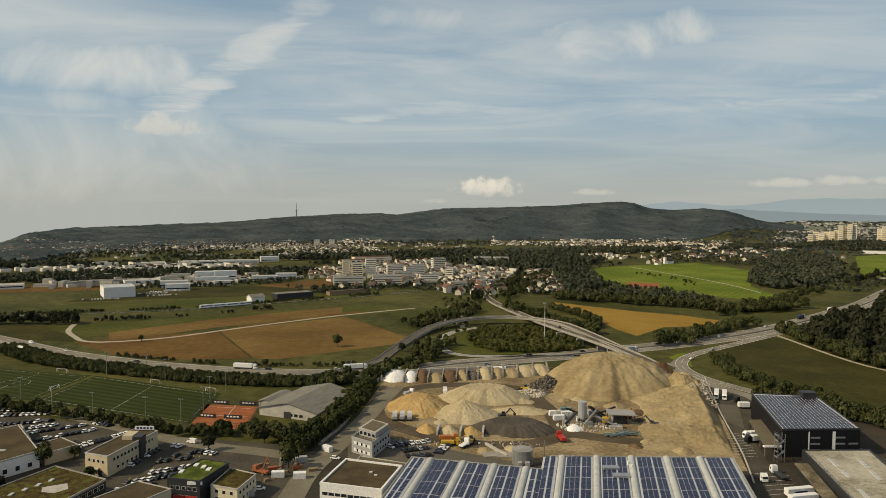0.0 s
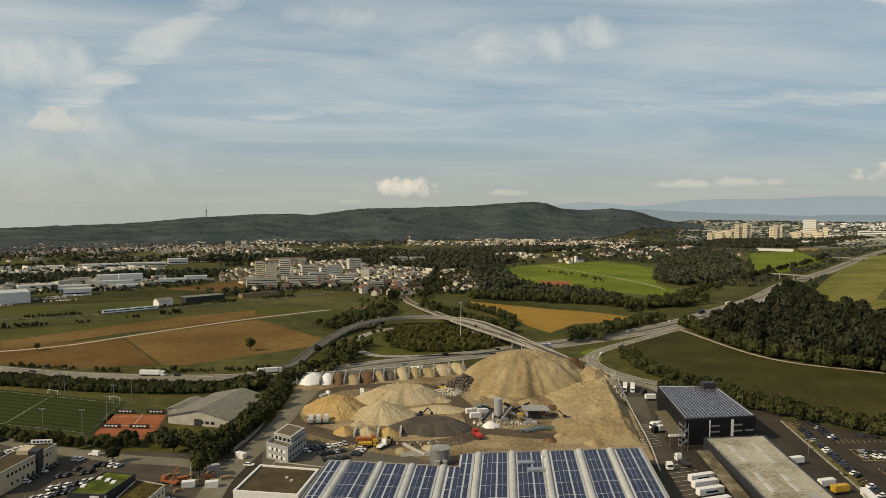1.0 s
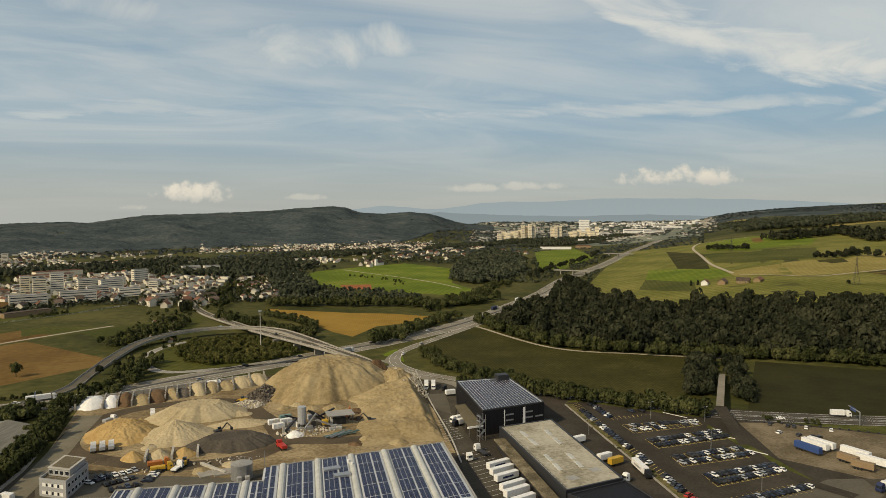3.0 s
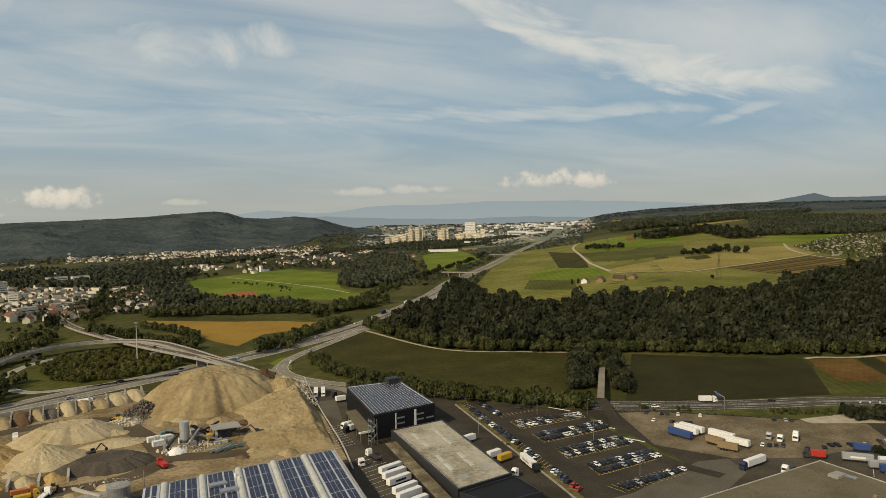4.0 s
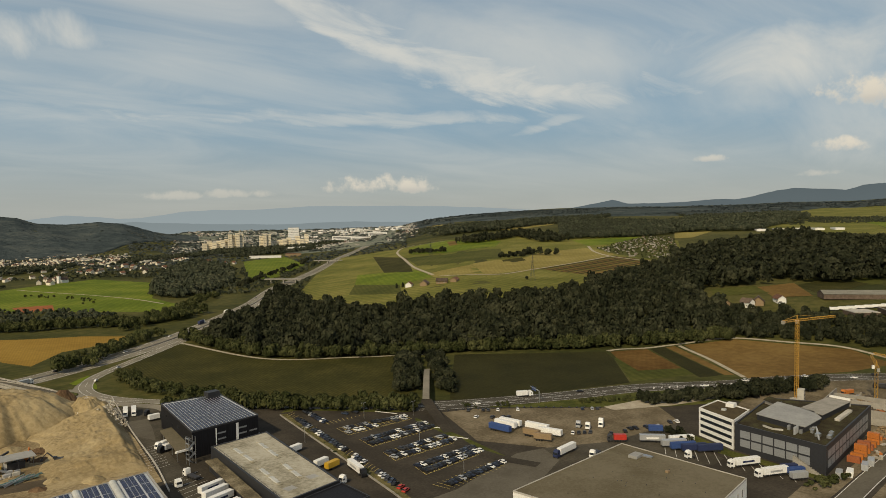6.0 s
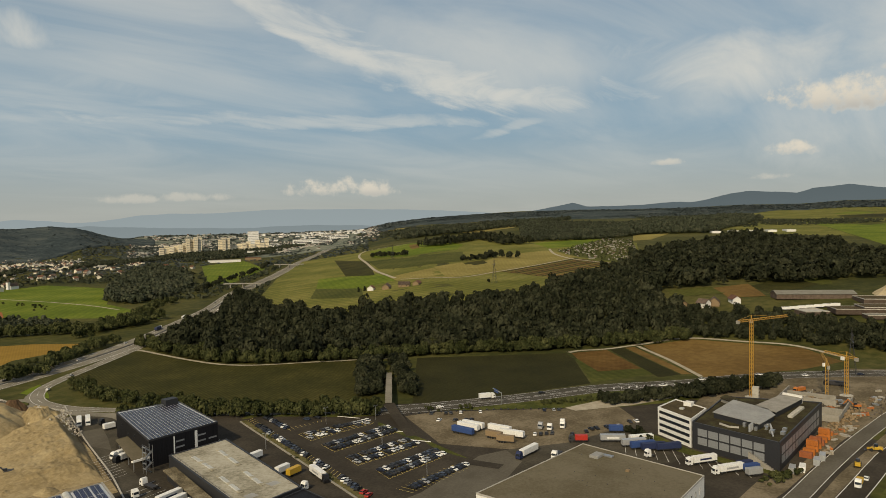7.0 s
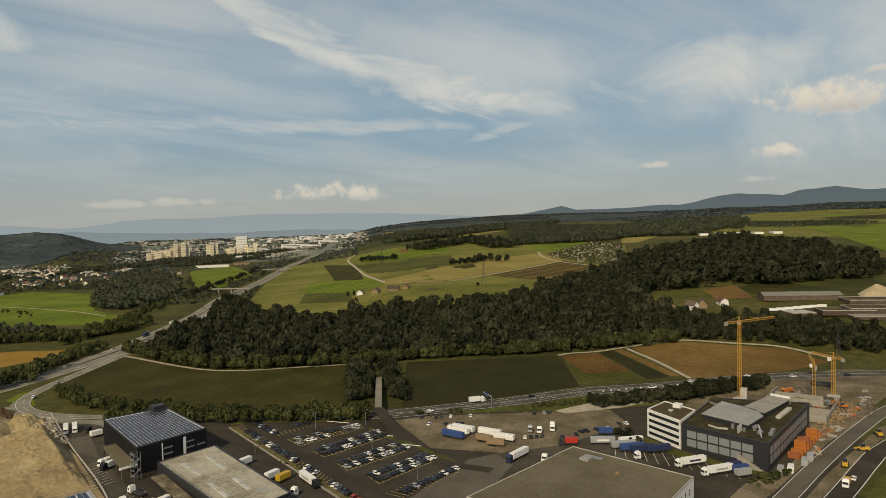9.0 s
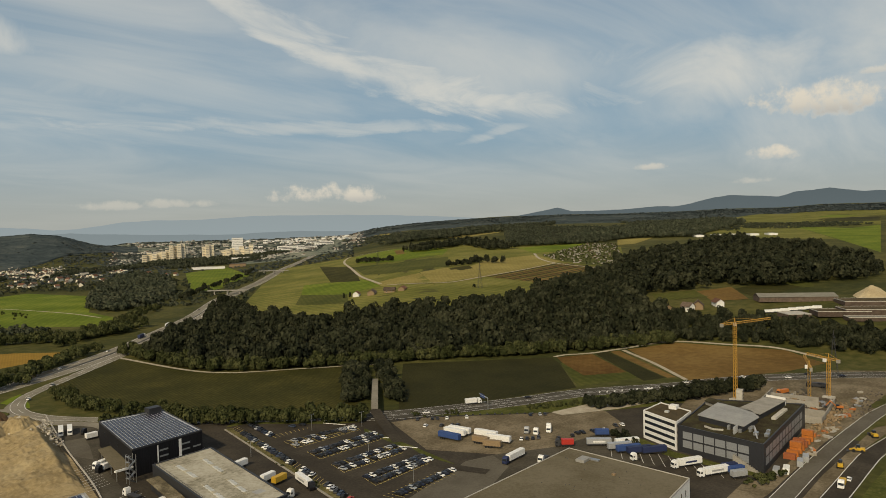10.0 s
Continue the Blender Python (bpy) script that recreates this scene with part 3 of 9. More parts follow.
FIELDS = [
    # name, material, height, outline, label
    ("soil_field", "soil", 0.06, [(-292, 556), (-196, 612), (-137, 503), (-180, 496), (-239, 511)], "ploughed brown field beside the motorway"),
    ("soil_field", "soil_pale", 0.06, [(-194, 612), (-96, 697), (-19, 575), (-61, 542), (-118, 500), (-135, 503)], "light brown stubble field with a lone tree"),
    ("soil_strip", "soil", 0.06, [(-190, 618), (-100, 702), (-74, 726), (-92, 735), (-183, 640)], "brown field strip along a gravel track"),
    ("meadow_strip", "grass_dull", 0.05, [(-352, 625), (-216, 704), (-89, 782), (-20, 745), (-102, 700), (-195, 635), (-300, 575)], "bright green meadow strip behind the ploughed fields"),
    ("soil_strip", "soil_pale", 0.075, [(-269, 566), (-238, 590), (-206, 626), (-157, 670), (-103, 724), (-109, 765), (-169, 719), (-221, 672), (-255, 632), (-284, 599)], "brown field strip above the gravel track"),
    ("meadow", "crop", 0.04, [(-420, 640), (-350, 628), (-300, 575), (-292, 556), (-330, 560), (-400, 590)], "dull green meadow beside the motorway"),
    ("meadow", "grass_dull", 0.04, [(-60, 735), (60, 800), (40, 700), (-15, 640)], "green meadow by the garden plots"),
    ("back_meadow", "grass_dull", 0.04, [(-420, 735), (-260, 745), (-90, 850), (-60, 905), (-230, 840), (-400, 775)], "long green meadow beside the railway"),
    ("back_field", "crop", 0.04, [(-420, 780), (-230, 850), (-150, 905), (-250, 960), (-420, 880)], "dull green field beside the railway"),
    ("back_soil", "soil", 0.04, [(-255, 960), (-180, 1050), (-110, 1010), (-180, 930)], "brown field before the town"),
    ("back_soil", "soil", 0.04, [(-560, 850), (-430, 900), (-440, 960), (-560, 930)], "brown field by the industrial sheds"),
    ("ochre_field", "ochre", 0.06, [(126, 824), (171, 783), (206, 752), (248, 727), (282, 684), (255, 664), (205, 652), (168, 606), (158, 640), (150, 705)], "ochre field of ripe crop framed by trees"),
    ("green_slope", "grass", 0.05, [(203, 1074), (250, 1230), (299, 1316), (416, 1394), (518, 1440), (554, 1264), (508, 1148), (440, 1010), (425, 858), (409, 796), (376, 850), (337, 904), (287, 962)], "bright green meadow slope below the village"),
    ("tilled_plot", "clay", 0.08, [(262, 985), (272, 1050), (318, 1040), (300, 975)], "reddish tilled plot in the green meadow"),
    ("green_field", "crop", 0.06, [(203, 535), (285, 614), (300, 572), (306, 490), (389, 408), (330, 335), (292, 316), (240, 388), (212, 446)], "dark green crop field behind the warehouse"),
    ("maize_field", "maize", 0.06, [(411, 386), (450, 346), (496, 300), (478, 282), (414, 232), (362, 256), (325, 276), (306, 292)], "dark green maize field in rows"),
    ("trial_plot", "grass_dull", 0.055, [(480, 282), (500, 262), (470, 208), (418, 233)], "green verge beside the brown plots"),
    ("trial_plot", "soil", 0.07, [(499, 297), (527, 280), (477, 226), (450, 246), (481, 281)], "brown plot beside the maize"),
    ("trial_plot", "maize", 0.07, [(529, 278), (543, 273), (474, 196), (457, 204)], "green vegetable plot beside the maize"),
    ("trial_plot", "soil_pale", 0.07, [(544, 272), (552, 268), (480, 190), (475, 195)], "pale fallow plot beside the track"),
    ("brown_field", "soil_pale", 0.06, [(560, 264), (602, 240), (618, 154), (585, 118), (540, 134), (474, 178)], "large brown field below the wood"),
    ("slope_meadow", "grass_dry", 0.16, [(560, 830), (800, 1112), (1130, 1455), (1330, 1300), (1520, 1150), (1560, 860), (1500, 720), (1040, 490), (830, 470), (690, 445), (600, 490), (560, 535), (520, 570), (500, 640)], "dry sunlit meadow of the rising farmland"),
    ("far_meadow", "grass", 0.30, [(681, 1152), (730, 1150), (990, 1415), (1190, 1810), (985, 1690)], "green meadow beyond the motorway"),
    ("far_crop", "crop", 0.36, [(1095, 1290), (1010, 1080), (790, 832), (800, 914)], "dark green crop on rising farmland"),
    ("far_crop", "grass_dull", 0.36, [(1006, 1079), (1010, 972), (1131, 927), (959, 786), (861, 829), (861, 896)], "long dark green crop on the slope"),
    ("far_meadow", "grass", 0.34, [(1246, 1327), (1361, 1309), (1413, 1235), (1315, 1077), (1176, 979), (1041, 1002), (1066, 1129)], "green meadow on the slope"),
    ("fallow_plot", "soil_pale", 0.40, [(1317, 1258), (1336, 1246), (1217, 1128), (1200, 1138)], "small bare plot on the slope"),
    ("straw_field", "grass_dry", 0.35, [(834, 876), (866, 772), (750, 644), (733, 716)], "dry yellow-green field above the farm"),
    ("straw_field", "straw", 0.35, [(867, 771), (941, 773), (811, 632), (751, 643)], "straw-coloured stubble field above the wood"),
    ("far_crop", "crop", 0.38, [(934, 764), (990, 765), (951, 725), (888, 719)], "small dark green crop between straw fields"),
    ("straw_field", "straw", 0.33, [(990, 758), (1100, 801), (1225, 784), (1127, 658), (1050, 638), (800, 621), (883, 715)], "wide straw-coloured field on the slope"),
    ("pale_plot", "grass_dry", 0.40, [(1361, 949), (1405, 939), (1290, 823), (1249, 860)], "pale yellow plot on the slope"),
    ("far_meadow", "grass", 0.34, [(1405, 938), (1516, 909), (1625, 847), (1356, 777), (1279, 814)], "bright green strip on the slope"),
    ("strip_field", "soil_pale", 0.40, [(849, 623), (1097, 641), (1034, 526), (868, 498), (823, 526)], "field in narrow brown and green strips"),
    ("low_meadow", "grass_dry", 0.36, [(787, 619), (843, 621), (823, 526), (762, 530), (713, 571)], "yellowish meadow above the wood"),
    ("far_meadow", "grass", 0.30, [(790, 973), (806, 843), (734, 719), (668, 731), (686, 852)], "sunlit green meadow above the wood"),
    ("dull_field", "grass_dull", 0.31, [(686, 852), (668, 731), (598, 650), (601, 760)], "dull green field above the wood"),
    ("far_straw", "straw", 0.40, [(2557, 2667), (2063, 1801), (2468, 1992), (2446, 1777), (2284, 1584), (2076, 1464), (1751, 1387), (1797, 1569), (2341, 2434)], "straw field high on the slope"),
    ("upland_meadow", "grass_dry", 0.50, [(2878, 1192), (3279, 1069), (3555, 830), (3112, 439), (2471, 348), (2519, 555), (2525, 804)], "olive green meadow on the upland"),
    ("upland_meadow", "grass", 0.50, [(2489, 615), (2434, 343), (1435, 202), (1749, 318), (2181, 480)], "green meadow below the upland farm"),
    ("upland_crop", "grass_dull", 0.60, [(2561, 615), (2440, 355), (2282, 394), (2379, 524)], "dark crop strip on the upland"),
    ("upland_crop", "crop", 0.60, [(2932, 617), (3112, 439), (2736, 386), (2725, 547)], "dark crop strip along the upland ridge"),
    ("upland_meadow", "grass_dry", 0.45, [(3300, 1060), (3640, 1010), (3800, 560), (3780, 300), (3140, 430), (3560, 835)], "dry meadow below the upland woods"),
    ("upland_meadow", "grass_dry", 0.42, [(1900, 640), (2200, 800), (2515, 880), (2519, 555), (2180, 482), (1800, 340)], "olive meadow behind the wooded hill"),
    ("upland_strip", "maize", 0.62, [(2890, 560), (3060, 520), (3010, 420), (2850, 440)], "ochre strip on the upland fields"),
    ("upland_strip", "grass", 0.62, [(3080, 660), (3250, 640), (3200, 520), (3060, 560)], "bright green strip on the upland fields"),
    ("valley_field", "grass_dull", 0.30, [(773, 334), (827, 305), (781, 272), (731, 311)], "green field in the side valley"),
    ("valley_field", "soil_pale", 0.30, [(818, 299), (874, 278), (781, 230), (756, 260)], "ochre brown field in the side valley"),
    ("valley_field", "crop", 0.30, [(856, 269), (944, 252), (904, 208), (784, 221)], "dark green field below the wood"),
    ("valley_field", "grass_dull", 0.30, [(950, 253), (989, 218), (910, 195), (894, 204)], "green field edged by woods"),
    ("straw_field", "straw", 0.42, [(756, 765), (867, 762), (922, 739), (879, 672), (769, 635), (720, 713)], "ochre stubble field on the slope"),
    ("upland_plot", "straw", 0.55, [(1771, 860), (1860, 795), (1602, 734), (1557, 756)], "ochre plot between the woods"),
]
for name, mat, up, outline, label in FIELDS:
    patch(name, outline, M[mat], up, label=label, category="field")

# narrow strips of crop on the slope
STRIP = [Vector(p) for p in ((849, 623), (1097, 641), (1034, 526), (823, 526))]
for i in range(11):
    s, e = (i + 0.12) / 11, (i + (0.5 if i % 3 else 0.85)) / 11
    patch("crop_strip", [STRIP[0].lerp(STRIP[3], s), STRIP[1].lerp(STRIP[2], s), STRIP[1].lerp(STRIP[2], e), STRIP[0].lerp(STRIP[3], e)], M[("crop", "grass_dry", "maize")[i % 3]], 0.5, label="narrow green crop strip on the slope", category="field")

patch("allotment_ground", [(1217, 755), (1598, 852), (1594, 777), (1258, 602), (1046, 518), (1119, 648)], M["verge"], 0.45, label="green ground of the allotment gardens", category="gardens")

# sports ground, parking lots and yards
patch("sports_pitch", [(-226, 388), (-221, 447), (-128, 407), (-126, 349)], M["turf"], 0.05, label="striped green football pitch", category="pitch")
patch("sports_pitch", [(-300, 400), (-295, 465), (-224, 448), (-229, 389)], M["turf"], 0.05, label="second green football pitch", category="pitch")
patch("tennis_court", [(-129, 385), (-100, 381), (-97, 342), (-125, 342)], M["clay"], 0.05, label="red clay tennis courts", category="court")
patch("street_land", [(-330, 405), (-128, 330), (-60, 318), (-30, 400), (-52, 300), (-55, 150), (-330, 150)], M["lot_asphalt"], 0.03, label="asphalt of the commercial streets and car parks", category="asphalt")
patch("works_land", [(-52, 300), (-44, 350), (-36, 452), (66, 489), (160, 436), (178, 420), (262, 330), (330, 270), (420, 190), (390, 60), (150, 40), (-55, 150)], M["asphalt"], 0.035, label="asphalt of the works yards", category="asphalt")
YARD = [(-36, 449), (-45, 349), (-20, 328), (29, 302), (45, 300), (129, 292), (146, 360), (160, 433), (120, 470), (67, 485)]
patch("gravel_yard", YARD, M["yard_dirt"], 0.06, label="sandy ground of the gravel works", category="yard")
patch("truck_yard", [(283, 276), (300, 268), (372, 190), (352, 168), (300, 178), (272, 196), (258, 228)], M["sandy"], 0.06, label="pale gravel lorry park", category="yard")
patch("lorry_apron", [(203, 164), (279, 163), (300, 128), (312, 128), (322, 158), (345, 166), (352, 168), (300, 178), (272, 196), (256, 201), (206, 192)], M["lot_asphalt"], 0.05, label="worn asphalt of the lorry apron", category="asphalt")
patch("hall_apron", [(150, 200), (168, 196), (206, 193), (256, 202), (270, 197), (262, 182), (206, 164), (204, 120), (150, 150)], M["old_asphalt"], 0.054, label="pale worn asphalt beside the grey hall", category="asphalt")
patch("loading_yard", [(131, 294), (163, 430), (178, 418), (192, 398), (166, 372), (152, 346), (142, 300), (120, 205), (100, 205)], M["lot_asphalt"], 0.05, label="worn asphalt of the loading yard", category="asphalt")
patch("office_yard", [(-44, 332), (-20, 329), (29, 303), (44, 300), (20, 284), (-8, 282), (-40, 296)], M["old_asphalt"], 0.05, label="pale asphalt before the site office", category="asphalt")
patch("building_site", [(360, 150), (440, 165), (560, 110), (590, 60), (420, 76), (392, 82)], M["sandy"], 0.06, label="bare sandy ground of the building site", category="yard")
patch("verge", [(292, 282), (330, 262), (450, 180), (520, 140), (510, 126), (400, 170), (372, 190)], M["verge"], 0.05, label="rough grass verge along the dual carriageway", category="verge")
patch("sand_bank", [(352, 214), (400, 200), (430, 178), (420, 170), (380, 186), (350, 206)], M["gravel_path"], 0.07, label="bare sandy bank by the carriageway", category="verge")


def road(name, points, width, mat, label, up=0.10, lines=(), dash=(2, 2), step=6.0, thick=0.0, edge=None, drape=True):
    """A road as one thing: its surface, painted lines and, on bridges, deck edges."""
    line = curve_points(points, step)
    base = thing(name, 0, 0, 0, 0, label, "road", kind="structure")
    strip("surface", [ribbon(line, -width / 2, width / 2, up, thick, drape)], M[mat], base)
    for off, w, dashed in lines:
        strip("lane_line", [ribbon(line, off - w / 2, off + w / 2, up + 0.02, 0.0, drape, dash if dashed else None)], M["paint"], base)
    if edge:
        for s in (-1, 1):
            strip("parapet", [ribbon([p + Vector((0, 0, edge)) for p in line], s * width / 2 - 0.14, s * width / 2 + 0.14, up, edge + thick, drape)], M["concrete"], base)
    return line


MOTORWAY = [(-480, 645), (-420, 601), (-348, 555), (-280, 511), (-227, 487), (-182, 471), (-129, 460), (-81, 458), (-34, 468), (11, 490), (50, 506), (93, 523), (138, 546), (177, 564), (243, 602), (314, 655), (406, 740), (497, 829), (624, 975), (727, 1076), (875, 1213), (1121, 1454), (1397, 1698), (1946, 2218), (2400, 2650)]
mline = road("motorway", MOTORWAY, 27, "motorway", "pale grey motorway with white lane lines", 0.12, [(-12.0, 0.35, 0), (-2.0, 0.35, 0), (2.0, 0.35, 0), (12.0, 0.35, 0), (-7.5, 0.25, 1), (7.5, 0.25, 1)])
strip("median_barrier", [ribbon([p + Vector((0, 0, 0.9)) for p in mline], -0.3, 0.3, 0.12, 0.9)], M["concrete"], None, "low concrete median barrier of the motorway", "structure", "barrier")
road("slip_road", [(-90, 440), (-49, 490), (-37, 535), (-24, 583, 1.5), (-4, 630, 4), (25, 655, 6), (57, 663, 6.5), (86, 652, 6.8), (107, 625, 7), (120, 576, 7), (130, 522, 7), (146, 487, 3), (154, 484, 0)], 8, "old_asphalt", "curving concrete slip road rising to a bridge", 0.2, [(-3.6, 0.3, 0), (3.6, 0.3, 0)], thick=1.2, edge=0.8)
road("flyover", [(20, 1300), (29, 1154), (46, 979), (57, 819, 1), (80, 690, 4), (98, 605, 7), (115, 552, 7.5), (132, 510, 6), (146, 486, 1), (152, 478, 0)], 8, "old_asphalt", "straight concrete flyover over the motorway", 0.25, [(-4.2, 0.3, 0), (4.2, 0.3, 0), (0, 0.25, 1)], thick=1.2, edge=0.8)
road("loop_road", [(124, 530), (111, 524), (77, 520), (44, 518), (16, 520), (2, 538), (-2, 571), (4, 604), (22, 632), (50, 648)], 7, "concrete", "inner loop of the motorway junction", 0.12, [(-3, 0.25, 0), (3, 0.25, 0)])
road("link_road", [(497, 815), (392, 712), (313, 637), (245, 578), (198, 538), (177, 513), (167, 484), (171, 454), (185, 427), (204, 398), (240, 345), (285, 300)], 9, "motorway", "curving link road beside the crop field", 0.13, [(-4, 0.3, 0), (4, 0.3, 0), (0, 0.25, 1)])
road("dual_carriageway", [(255, 338), (285, 294), (321, 268), (359, 245), (406, 220), (452, 182), (485, 161), (521, 130), (562, 81), (590, 30), (600, -40)], 19, "carriage_asphalt", "dual carriageway with white lane markings", 0.14, [(-8.6, 0.3, 0), (-1.0, 0.3, 0), (1.0, 0.3, 0), (8.6, 0.3, 0), (-4.8, 0.3, 1), (4.8, 0.3, 1)])
ring = [(150 + 15 * math.cos(k * math.pi / 8), 486 + 15 * math.sin(k * math.pi / 8)) for k in range(17)]
road("roundabout_road", ring, 7.5, "motorway", "pale asphalt ring of the small roundabout", 0.14, step=2.0)
road("junction_road", [(163, 493), (174, 512), (196, 534), (228, 562)], 6.5, "motorway", "short slip from the roundabout to the motorway", 0.135)
road("junction_road", [(154, 484), (157, 470), (163, 452), (172, 430), (182, 409), (178, 380)], 8, "motorway", "short road from the roundabout to the works", 0.125)
road("bridge_road", [(352, 358, 2), (338, 344, 4), (316, 322, 5), (296, 302, 5.5), (284, 290, 5)], 4.0, "motorway", "narrow pale bridge road over the dual carriageway", 0.18, thick=0.8)
road("bridge_track", [(284, 290, 4.8), (275, 274, 2), (262, 252, 0), (249, 229, 0), (246, 205, 0), (250, 185, 0)], 6.5, "asphalt", "dark ramp road beside the car park", 0.17)
road("gravel_track", [(-335, 640), (-322, 605), (-304, 580), (-285, 560), (-262, 559), (-224, 580), (-182, 626), (-122, 687), (-71, 730), (-30, 760)], 4.5, "gravel_path", "pale gravel farm track", 0.10)
road("wood_track", [(280, 640), (292, 618), (302, 493), (351, 441), (391, 409), (405, 392)], 3.5, "gravel_path", "pale gravel track along the wood", 0.11)
road("wood_track", [(500, 300), (512, 297), (530, 283), (559, 270), (603, 244), (616, 200), (622, 160), (600, 118)], 4, "gravel_path", "pale gravel track along the wood", 0.11)
road("field_track", [(556, 266), (520, 225), (476, 182)], 3.5, "gravel_path", "pale track between the fields", 0.12)
road("side_street", [(-300, 412), (-240, 383), (-199, 365), (-161, 344), (-113, 320), (-77, 309), (-50, 300)], 9, "street", "grey side street beside the playing fields", 0.10)
road("works_street", [(-62, 180), (-57, 240), (-55, 285), (-48, 318), (-41, 352), (-33, 400), (-28, 425)], 10, "street", "grey works street beside the gravel yard", 0.11)
road("new_road", [(230, 78), (289, 75), (329, 74), (373, 72), (414, 69), (460, 64), (520, 50)], 8, "old_asphalt", "new road under construction", 0.12, [(-3.9, 0.3, 0), (3.9, 0.3, 0)])
road("new_road", [(250, 61), (299, 59), (324, 58), (354, 57), (379, 55), (440, 44)], 9, "asphalt", "freshly paved dark road lane", 0.12, [(4.3, 0.35, 0), (-4.3, 0.35, 0)])
road("town_road", [(22, 1290), (-20, 1150), (-40, 1050), (-30, 950)], 8, "asphalt", "road into the town", 0.14)
road("farm_lane", [(1340, 1289), (1306, 1339), (1264, 1363), (1140, 1253), (969, 1042), (851, 895), (783, 798), (744, 740)], 5, "gravel_path", "pale lane across the farmland", 0.6)
road("field_lane", [(730, 715), (740, 669), (764, 627), (845, 628), (957, 632), (1085, 645)], 4, "gravel_path", "thin pale lane between the straw fields", 0.6)
road("field_lane", [(1265, 803), (1158, 723), (1085, 645), (1047, 569), (1023, 502)], 5, "gravel_path", "pale lane beside the allotments", 0.6)
road("field_lane", [(352, 1330), (372, 1240), (400, 1130), (418, 1020), (420, 930)], 3.5, "gravel_path", "thin pale lane across the green slope", 0.14)
road("railway", [(-480, 668), (-330, 712), (-251, 745), (-170, 805), (-80, 870), (-20, 930)], 9, "scrub", "railway line on dark ballast", 0.15, [(-2.6, 0.2, 0), (-1.1, 0.2, 0), (1.1, 0.2, 0), (2.6, 0.2, 0)])
patch("junction_verge", [(167, 519), (176, 529), (186, 537), (183, 520), (178, 500), (174, 488), (171, 500)], M["grass"], 0.12, label="bright grass between slip roads", category="verge")
bm = tube(10.5, 10.5, 0.0, 0.35, 24)
ob = part("roundabout_island", bm, M["verge"])
ob.matrix_basis = pose(150, 486, 0.1)
tagged(ob, "small grassy roundabout island", "roundabout", "", "structure")

# ---------------------------------------------------------------- woods and hedges
def off_road(x, y, clear=16.0):
    return all((p.x - x) ** 2 + (p.y - y) ** 2 > clear * clear for p in mline)


WOOD_MAIN = [(306, 622), (308, 500), (355, 446), (395, 414), (462, 362), (502, 324), (557, 284), (608, 250), (660, 265), (700, 305), (765, 345), (775, 372), (860, 415), (960, 472), (830, 470), (690, 440), (640, 440), (598, 481), (556, 523), (518, 556), (478, 570), (490, 650), (512, 720), (552, 805), (578, 860), (560, 868), (505, 808), (440, 720), (380, 670)]
wood("main_wood", scatter(WOOD_MAIN, 8.8, 3, lambda x, y: off_road(x, y, 21 if y > 690 else 30), (3.4, 8.0)), CROWNS, M["leaf_dark"], 1, "dense dark green broadleaf wood on the slope", 1.25, under=0.5)
wood("wood_edge", row_spots([(310, 630), (312, 505), (357, 448), (397, 416), (464, 364), (506, 322), (560, 282), (606, 246)], 4.6, 22, 4, (2.4, 5.2)), CROWNS, M["leaf"], 2, "lighter green wood edge along the track", 1.1)
WOOD_EAST = [(772, 374), (765, 347), (805, 318), (880, 276), (900, 226), (968, 190), (985, 160), (1080, 150), (1214, 180), (1330, 262), (1480, 300), (1560, 390), (1500, 440), (1640, 470), (1700, 560), (1500, 540), (1330, 560), (1199, 535), (1090, 540), (980, 475), (860, 420)]
wood("east_wood", scatter(WOOD_EAST, 10.5, 5, lambda x, y: noise.noise(Vector((x * 0.011, y * 0.011, 7.0))) > -0.42, (3.6, 9.6)), MID_CROWNS, M["leaf_dark"], 3, "dense dark wood on the rising slope", 1.25, under=0.5)
WOOD_VALLEY = [(606, 246), (655, 266), (690, 278), (694, 250), (620, 240), (705, 235), (700, 160), (690, 90), (700, 20), (640, 10), (625, 90), (630, 160)]
wood("valley_wood", scatter(WOOD_VALLEY, 7.5, 6, None, (2.8, 5.0)), CROWNS, M["leaf_dark"], 4, "green wood along the stream", 1.25)


def wood_far(outline, gap, seed, size, label, mat="leaf_mid_haze"):
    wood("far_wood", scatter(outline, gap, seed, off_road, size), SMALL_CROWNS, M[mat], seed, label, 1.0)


wood_far([(1417, 975), (1604, 840), (1879, 844), (2303, 1055), (2375, 1647)], 11, 11, (5, 8), "dark copse on the slope")
wood_far([(1700, 1000), (2000, 1100), (2500, 1150), (3000, 1000), (2700, 800), (1900, 700)], 13.5, 12, (6, 10), "wooded hillside of dark trees")
wood_far([(1500, 1500), (2300, 1750), (2700, 1600), (2300, 1480), (2050, 1500), (1700, 1400)], 13.5, 13, (6, 10), "wooded hilltop spur of dark trees")
wood_far([(449, 1037), (582, 1315), (737, 1575), (896, 1771), (835, 1501), (657, 1161), (514, 987), (495, 993), (449, 957)], 9, 14, (4, 7), "dark round copse by the motorway")
wood_far([(160, 950), (190, 1260), (250, 1280), (230, 1000), (205, 930)], 9, 15, (4, 6.5), "dark wood beside the green slope")
wood_far([(0, 1340), (120, 1560), (260, 1600), (330, 1440), (250, 1310), (150, 1200)], 11, 16, (5, 8), "belt of trees by the suburbs")
wood_far([(-640, 940), (-480, 985), (-330, 1080), (-215, 1120), (-205, 1165), (-330, 1170), (-500, 1090), (-660, 1010)], 9, 17, (3.5, 6), "belt of dark trees behind the industrial sheds")
